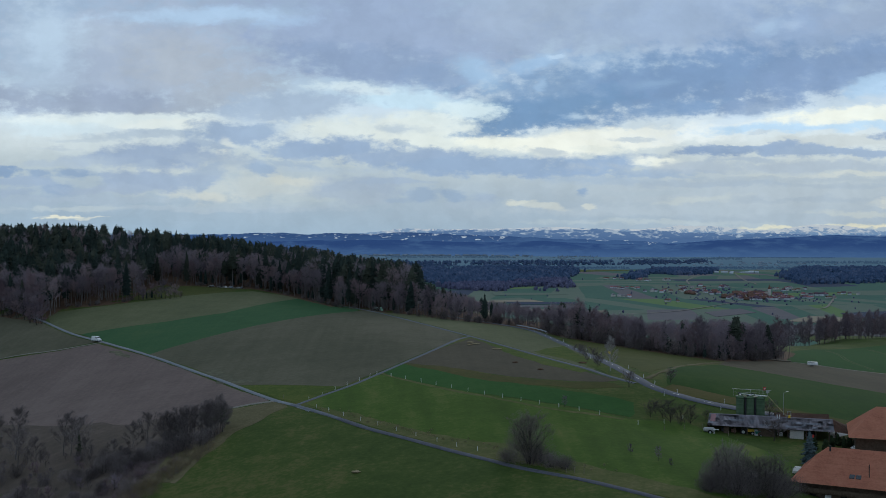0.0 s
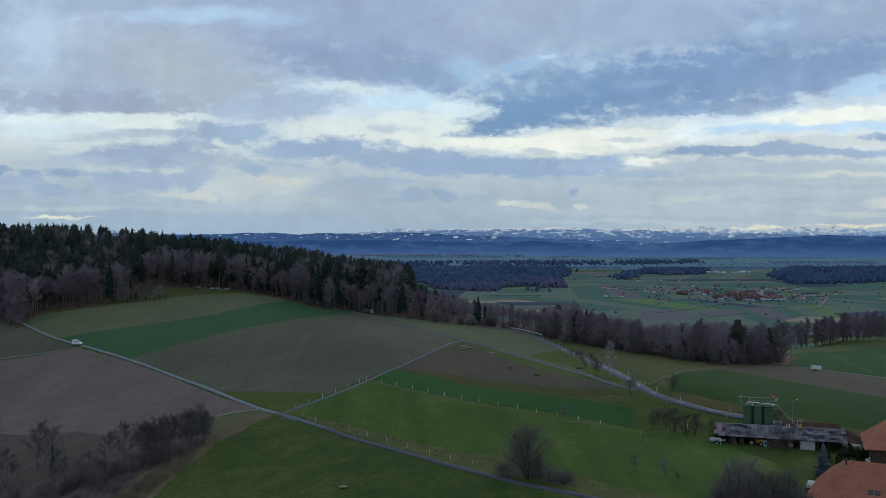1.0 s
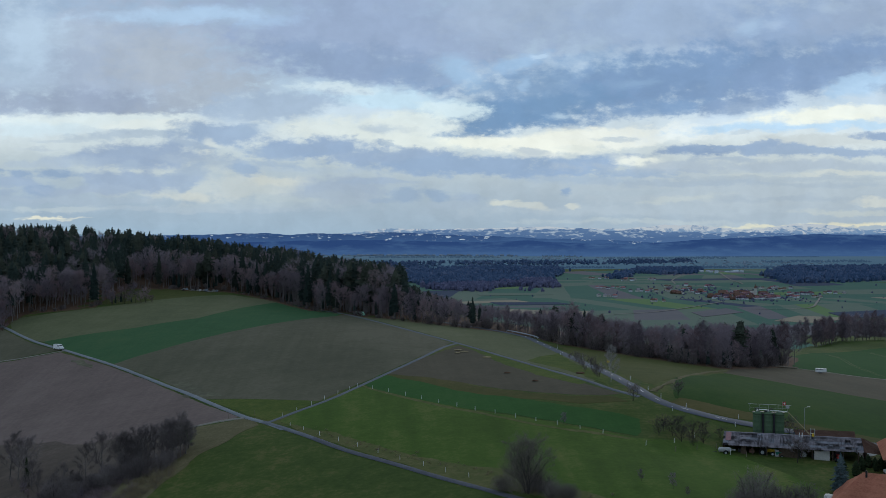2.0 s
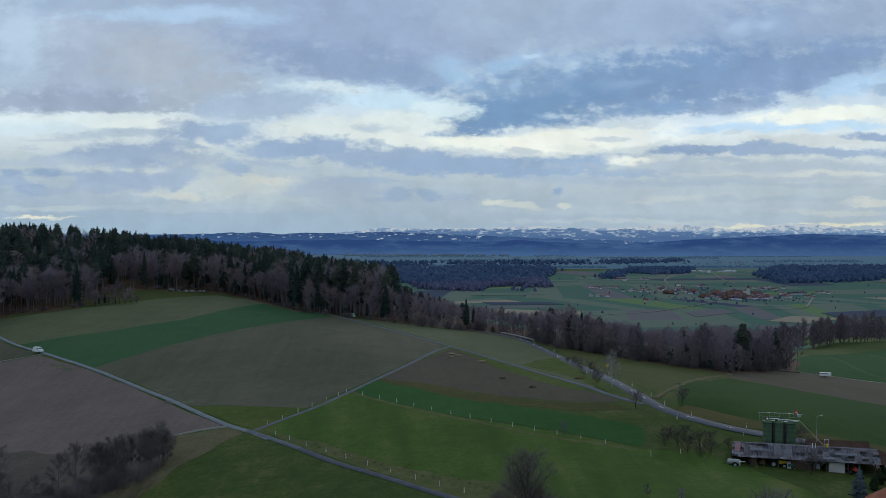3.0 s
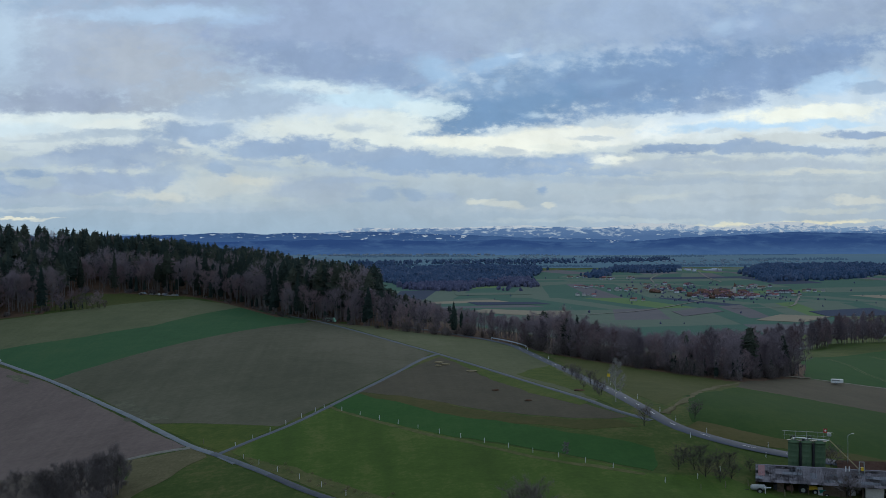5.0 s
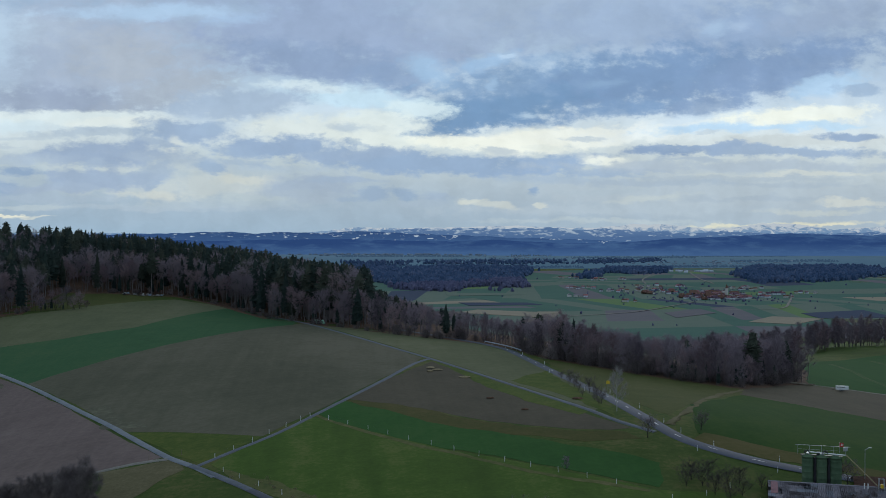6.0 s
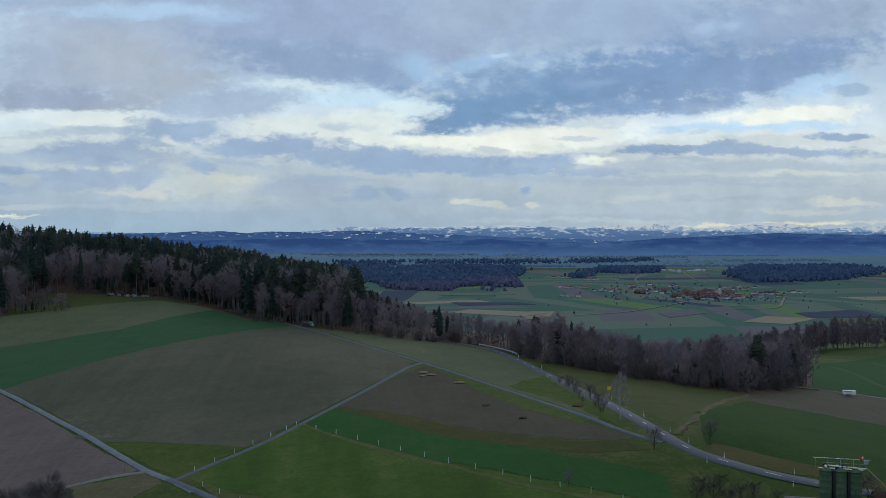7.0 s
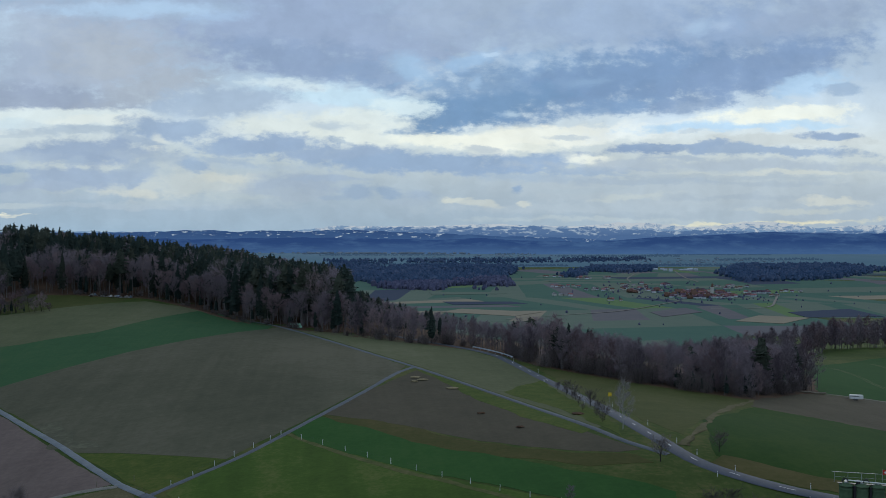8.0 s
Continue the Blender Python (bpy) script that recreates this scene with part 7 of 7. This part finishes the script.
# village houses
def house_kind(L, D, wh, rh, wall, roof):
    ob = empty("village_house", pose(0, 0, -600))
    part("wall", box_bm(0, 0, wh / 2, L, D, wh), wall, ob)
    bm = bmesh.new()
    o = 0.8
    v = [bm.verts.new(p) for p in ((-L / 2 - o, -D / 2 - o, wh - 0.3), (L / 2 + o, -D / 2 - o, wh - 0.3), (L / 2 + o, 0, rh), (-L / 2 - o, 0, rh), (L / 2 + o, D / 2 + o, wh - 0.3), (-L / 2 - o, D / 2 + o, wh - 0.3))]
    bm.faces.new((v[0], v[1], v[2], v[3]))
    bm.faces.new((v[3], v[2], v[4], v[5]))
    bm.faces.new((v[0], v[3], v[5]))
    bm.faces.new((v[1], v[4], v[2]))
    part("roof", bm, roof, ob)
    part("chimney", box_bm(L * 0.2, D * 0.12, rh - 0.4, 0.8, 0.8, 2.2), wall, ob)
    for k in range(3):
        part("window", box_bm(-L * 0.3 + k * L * 0.3, -D / 2 - 0.02, wh * 0.55, 1.2, 0.1, 1.4), GLASS_DARK, ob)
    return ob


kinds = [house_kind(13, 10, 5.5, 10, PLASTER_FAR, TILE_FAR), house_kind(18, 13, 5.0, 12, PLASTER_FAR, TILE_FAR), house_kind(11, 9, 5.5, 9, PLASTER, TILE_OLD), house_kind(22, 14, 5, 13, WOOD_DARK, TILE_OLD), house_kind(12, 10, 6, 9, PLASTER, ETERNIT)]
labels = ["red-roofed village house with pale walls", "large red-roofed farmhouse in the village", "white village house with brown roof", "big dark barn with brown roof in the village", "white village house with grey roof"]
vs_ = [(930, 2640, 60, 130, 120, 0), (862, 2590, 60, 90, 34, 0), (800, 2770, 55, 90, 24, 0), (690, 3371, 45, 30, 9, 1), (640, 2432, 14, 8, 3, 1), (1090, 2683, 40, 25, 10, 1), (1060, 2860, 70, 60, 14, 1), (1060, 2600, 50, 30, 9, 1), (780, 3250, 90, 40, 12, 2), (600, 2890, 80, 25, 10, 1), (720, 2800, 70, 40, 14, 1), (870, 2930, 80, 50, 12, 1), (1160, 2720, 60, 40, 6, 1), (560, 2640, 40, 20, 5, 1)]
for cx, cy, rx, ry, n, mode in vs_:
    for i in range(n):
        a, r = vr.uniform(0, 6.28), math.sqrt(vr.random())
        px, py = cx + math.cos(a) * r * rx, cy + math.sin(a) * r * ry
        k = vr.choice((0, 0, 4, 1, 2, 0, 3)) if mode == 0 else vr.choice((0, 2, 4, 2, 0))
        s = vr.uniform(0.55, 0.85)
        ob = copy_thing(kinds[k], Matrix.LocRotScale((px, py, land(px, py) + 1.0), Euler((0, 0, vr.choice((0.2, 0.2, 1.77)) + vr.uniform(-0.3, 0.3))), (s, s, s)))
        ob.matrix_basis = Matrix.LocRotScale((px, py, land(px, py) + 1.0), Euler((0, 0, vr.choice((0.2, 0.2, 1.77)) + vr.uniform(-0.3, 0.3))), (s, s, s))
        tagged(ob, labels[k], "house", "village houses")
for k in kinds:
    for c in list(k.children):
        bpy.data.objects.remove(c)
    bpy.data.objects.remove(k)
church = empty("church", pose(955, 2665, land(955, 2665) + 1))
part("nave", box_bm(0, 8, 5, 10, 18, 10), PLASTER, church)
part("tower", box_bm(0, -4, 9, 6, 6, 18), PLASTER, church)
part("spire", tube_bm((0, -4, 18), (0, -4, 30), 4.0, 0.1, sides=4), TILE_OLD, church)
tagged(church, "village church with a pointed spire", "church")


# clumps of far trees: small frayed crowns on a common mesh
def far_wood(name, label, mat, spots, slim=1.0):
    V, F = [], []
    r = random.Random(len(spots))
    for x, y, h in spots:
        k = len(V)
        z = land(x, y)
        h *= r.uniform(0.62, 0.92)
        w = h * r.uniform(0.30, 0.55) * slim
        n = 5
        a0 = r.uniform(0, 1)
        for zz, rr in ((-1.0, 0.9), (h * 0.42, r.uniform(0.8, 1.15)), (h * 0.74, r.uniform(0.4, 0.8))):
            for i in range(n):
                a = a0 + 2 * math.pi * i / n
                q = w * rr * r.uniform(0.6, 1.35)
                V.append((x + math.cos(a) * q, y + math.sin(a) * q, z + zz + r.uniform(-0.12, 0.12) * h))
        V.append((x + r.uniform(-1, 1), y, z + h))
        for lv in (0, 1):
            for i in range(n):
                j = (i + 1) % n
                F.append((k + lv * n + i, k + lv * n + j, k + lv * n + n + j, k + lv * n + n + i))
        for i in range(n):
            F.append((k + 2 * n + i, k + 2 * n + (i + 1) % n, k + 3 * n))
    return tagged(mesh_object(name, V, F, mat), label, "woods", kind="stuff")


def inside(p, poly):
    c = False
    for (x1, y1), (x2, y2) in zip(poly, poly[1:] + poly[:1]):
        if (y1 > p[1]) != (y2 > p[1]) and p[0] < (x2 - x1) * (p[1] - y1) / (y2 - y1) + x1:
            c = not c
    return c


def fill(poly, n, lo, hi):
    x0, x1 = min(p[0] for p in poly), max(p[0] for p in poly)
    y0, y1 = min(p[1] for p in poly), max(p[1] for p in poly)
    out = []
    while len(out) < n:
        p = (vr.uniform(x0, x1), vr.uniform(y0, y1))
        if inside(p, poly) and noise.noise(Vector((p[0] * 0.006, p[1] * 0.003, 1.7))) < 0.33:
            p = (p[0] + vr.gauss(0, 14), p[1] + vr.gauss(0, 22))
            out.append((*p, vr.uniform(lo, hi)))
    return out


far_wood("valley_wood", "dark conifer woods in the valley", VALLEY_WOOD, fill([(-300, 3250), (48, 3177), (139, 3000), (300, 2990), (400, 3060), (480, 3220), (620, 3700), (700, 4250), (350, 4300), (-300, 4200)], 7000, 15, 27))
far_wood("valley_wood", "bare woods in the valley, tinted bluish-grey with haze", VALLEY_BARE, fill([(120, 2960), (139, 2901), (288, 2815), (400, 2830), (470, 2990), (490, 3190), (400, 3090), (300, 2995)], 1500, 14, 23))
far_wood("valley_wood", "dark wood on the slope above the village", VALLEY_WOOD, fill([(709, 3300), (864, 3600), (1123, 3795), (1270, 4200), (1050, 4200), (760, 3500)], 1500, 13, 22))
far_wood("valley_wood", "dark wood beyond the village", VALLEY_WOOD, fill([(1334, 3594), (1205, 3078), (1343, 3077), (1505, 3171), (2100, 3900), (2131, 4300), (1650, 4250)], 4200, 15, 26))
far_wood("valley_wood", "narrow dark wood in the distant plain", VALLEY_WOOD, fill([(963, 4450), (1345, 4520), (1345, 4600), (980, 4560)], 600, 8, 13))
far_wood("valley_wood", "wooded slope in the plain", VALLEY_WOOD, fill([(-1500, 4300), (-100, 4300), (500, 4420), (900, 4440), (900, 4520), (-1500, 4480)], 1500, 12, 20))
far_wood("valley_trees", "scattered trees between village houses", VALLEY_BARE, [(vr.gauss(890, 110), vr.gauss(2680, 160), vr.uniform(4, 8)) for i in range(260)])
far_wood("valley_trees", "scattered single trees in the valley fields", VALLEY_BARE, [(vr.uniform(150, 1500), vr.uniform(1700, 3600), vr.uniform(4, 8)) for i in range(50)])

# towns far away in the plain, single houses too small to count
def far_town(name, spots, mat):
    V, F = [], []
    for x, y, w in spots:
        z, k, h = land(x, y) - 1, len(V), w * 0.7
        d = w * 0.7
        V += [(x - w, y - d, z), (x + w, y - d, z), (x + w, y + d, z), (x - w, y + d, z), (x - w, y - d, z + h), (x + w, y - d, z + h), (x + w, y + d, z + h), (x - w, y + d, z + h), (x - w, y, z + h * 1.6), (x + w, y, z + h * 1.6)]
        F += [tuple(k + i for i in q) for q in ((0, 1, 5, 4), (1, 2, 6, 9, 5), (2, 3, 7, 6), (3, 0, 4, 8, 7), (4, 5, 9, 8), (6, 7, 8, 9))]
    return tagged(mesh_object(name, V, F, mat), "pale houses of a distant town in the plain", "town", kind="stuff")


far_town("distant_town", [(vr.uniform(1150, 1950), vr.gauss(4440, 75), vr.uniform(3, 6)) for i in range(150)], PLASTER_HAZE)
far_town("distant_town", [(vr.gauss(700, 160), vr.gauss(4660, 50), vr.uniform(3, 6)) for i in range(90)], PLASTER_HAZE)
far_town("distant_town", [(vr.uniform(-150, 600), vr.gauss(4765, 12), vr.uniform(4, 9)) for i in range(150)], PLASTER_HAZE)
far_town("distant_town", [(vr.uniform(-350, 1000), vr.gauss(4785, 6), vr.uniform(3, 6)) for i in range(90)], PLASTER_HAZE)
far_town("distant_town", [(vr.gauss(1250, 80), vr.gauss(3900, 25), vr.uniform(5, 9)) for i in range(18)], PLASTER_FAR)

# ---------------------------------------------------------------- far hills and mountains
# Plain and woods glow in blue tones that stand for hazy air.
FAR_PLAIN = glowing_haze_material("hazy_plain", (0.056, 0.112, 0.172), (0.084, 0.150, 0.222), -60, 0)
FAR_WOOD = glowing_haze_material("hazy_woods", (0.036, 0.074, 0.132), (0.050, 0.096, 0.162), -60, 0)
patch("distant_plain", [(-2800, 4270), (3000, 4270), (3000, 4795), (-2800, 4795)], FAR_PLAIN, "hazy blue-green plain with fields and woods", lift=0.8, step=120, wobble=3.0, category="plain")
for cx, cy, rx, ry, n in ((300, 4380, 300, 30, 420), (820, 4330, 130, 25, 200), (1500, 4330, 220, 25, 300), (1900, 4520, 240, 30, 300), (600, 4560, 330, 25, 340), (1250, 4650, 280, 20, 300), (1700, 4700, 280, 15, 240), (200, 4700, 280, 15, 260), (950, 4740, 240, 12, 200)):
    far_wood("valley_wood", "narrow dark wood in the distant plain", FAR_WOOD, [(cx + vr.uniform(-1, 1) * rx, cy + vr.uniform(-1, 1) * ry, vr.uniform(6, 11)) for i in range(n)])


def ridge(name, y, depth, crest_fn, foot, mat, label, step=14.0, x0=-2600, x1=2900):
    """A range of hills: crest line, broken slopes with spurs, down to the plain."""
    V, F = [], []
    n = int((x1 - x0) / step)
    rows = 12
    for i in range(n + 1):
        xx = x0 + (x1 - x0) * i / n
        top = crest_fn(xx)
        for j in range(rows):
            u = j / (rows - 1)
            spur = noise.fractal(Vector((xx * 0.006, u * 2.2, y * 0.01)), 1.0, 2.0, 5)
            z = foot + (top - foot) * min(1.0, max(0.0, u ** 0.9 + spur * 0.16 * math.sin(math.pi * u)))
            V.append((xx, y - 0.07 * max(xx, 0.0) - depth * (1 - u) + spur * depth * 0.35 * math.sin(math.pi * u), z))
    F = [(i * rows + j, (i + 1) * rows + j, (i + 1) * rows + j + 1, i * rows + j + 1) for i in range(n) for j in range(rows - 1)]
    return tagged(mesh_object(name, V, F, mat, smooth_faces=True), label, "hills", kind="structure")


def frac(x, s, seed, amp, octaves=5):
    return noise.fractal(Vector((x * s, seed, 0.3)), 0.9, 2.1, octaves) * amp


# The blue of these ranges is haze, put into colour and emission.
FOOT_A = glowing_haze_material("haze_blue_wooded_hills", (0.064, 0.138, 0.290), (0.028, 0.070, 0.200), -12, 42)
FOOT_B = glowing_haze_material("haze_blue_foothills", (0.060, 0.132, 0.290), (0.036, 0.084, 0.212), 30, 92, (0.46, 0.55, 0.64), 0.024, 0.672, crisp=22.0)
PRE_ALPS = glowing_haze_material("haze_blue_mountains_with_snow", (0.085, 0.165, 0.330), (0.130, 0.225, 0.400), 70, 118, (0.40, 0.50, 0.61), 0.026, 0.585, crisp=9.0)
ALPS = snow_range_material("hazy_snowy_mountains", (0.17, 0.29, 0.47), (0.25, 0.36, 0.51), (0.55, 0.61, 0.66), 84, 134)
CREST_ALPS = [(-249, 91.8), (-118, 105.1), (-38, 115.8), (27, 121.1), (119, 118.5), (225, 115.8), (341, 118.5), (515, 121.1), (726, 129.0), (911, 121.1), (1123, 118.5), (1228, 126.4), (1307, 137.0), (1373, 131.7), (1439, 137.0), (1532, 123.7), (1598, 118.5), (1704, 113.2), (1809, 123.7), (1915, 139.6), (1994, 137.0), (2073, 134.3), (2152, 123.7), (2232, 110.5), (2337, 118.5), (2496, 123.7)]
CREST_PRE = [(-918, 62.6), (-143, 78.5), (66, 99.6), (223, 110.1), (338, 115.3), (433, 110.1), (511, 118.0), (643, 110.1), (800, 115.3), (905, 118.0), (1062, 107.5), (1167, 112.7), (1324, 99.6), (1429, 99.6), (1587, 91.7), (1691, 99.6), (1849, 94.3), (1954, 89.1), (2163, 91.7), (2394, 96.9)]
CREST_HILLS = [(-1088, 85.6), (-835, 90.9), (-733, 93.5), (-644, 96.2), (-593, 98.8), (-554, 101.4), (-477, 88.5), (-400, 93.7), (-323, 99.0), (-245, 96.4), (-142, 93.9), (-38, 99.2), (26, 101.8), (117, 96.6), (247, 91.4), (378, 86.2), (508, 83.6), (638, 75.7), (794, 70.5), (898, 67.9), (1055, 65.3), (1185, 54.8), (1419, 49.6), (1940, 44.4), (2460, 39.2)]
CREST_DARK = [(-1154, 64.9), (-651, 57.3), (-141, 65.1), (116, 60.0), (375, 54.8), (633, 60.0), (891, 49.6), (1123, 47.0), (1278, 49.6), (1407, 62.6), (1614, 72.9), (1795, 80.7), (1975, 88.4), (2130, 85.9), (2357, 80.7), (2543, 83.3)]
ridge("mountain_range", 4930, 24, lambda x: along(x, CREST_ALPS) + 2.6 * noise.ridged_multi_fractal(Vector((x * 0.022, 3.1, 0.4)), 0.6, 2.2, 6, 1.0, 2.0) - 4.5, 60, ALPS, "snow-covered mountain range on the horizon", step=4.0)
ridge("snowy_foothills", 4895, 24, lambda x: along(x, CREST_PRE) + frac(x, 0.028, 4.4, 5.5), 50, PRE_ALPS, "mountains with broken fields of snow, coloured blue with haze", step=5.0)
ridge("foothills", 4860, 26, lambda x: along(x, CREST_HILLS) - 1 + frac(x, 0.014, 7.7, 4.0), 10, FOOT_B, "foothills with snow patches, coloured blue with haze", step=6.0)
ridge("wooded_hills", 4820, 30, lambda x: along(x, CREST_DARK) + frac(x, 0.012, 1.7, 4.0), -12, FOOT_A, "wooded hills beyond the plain, coloured dark blue with haze", step=10.0)
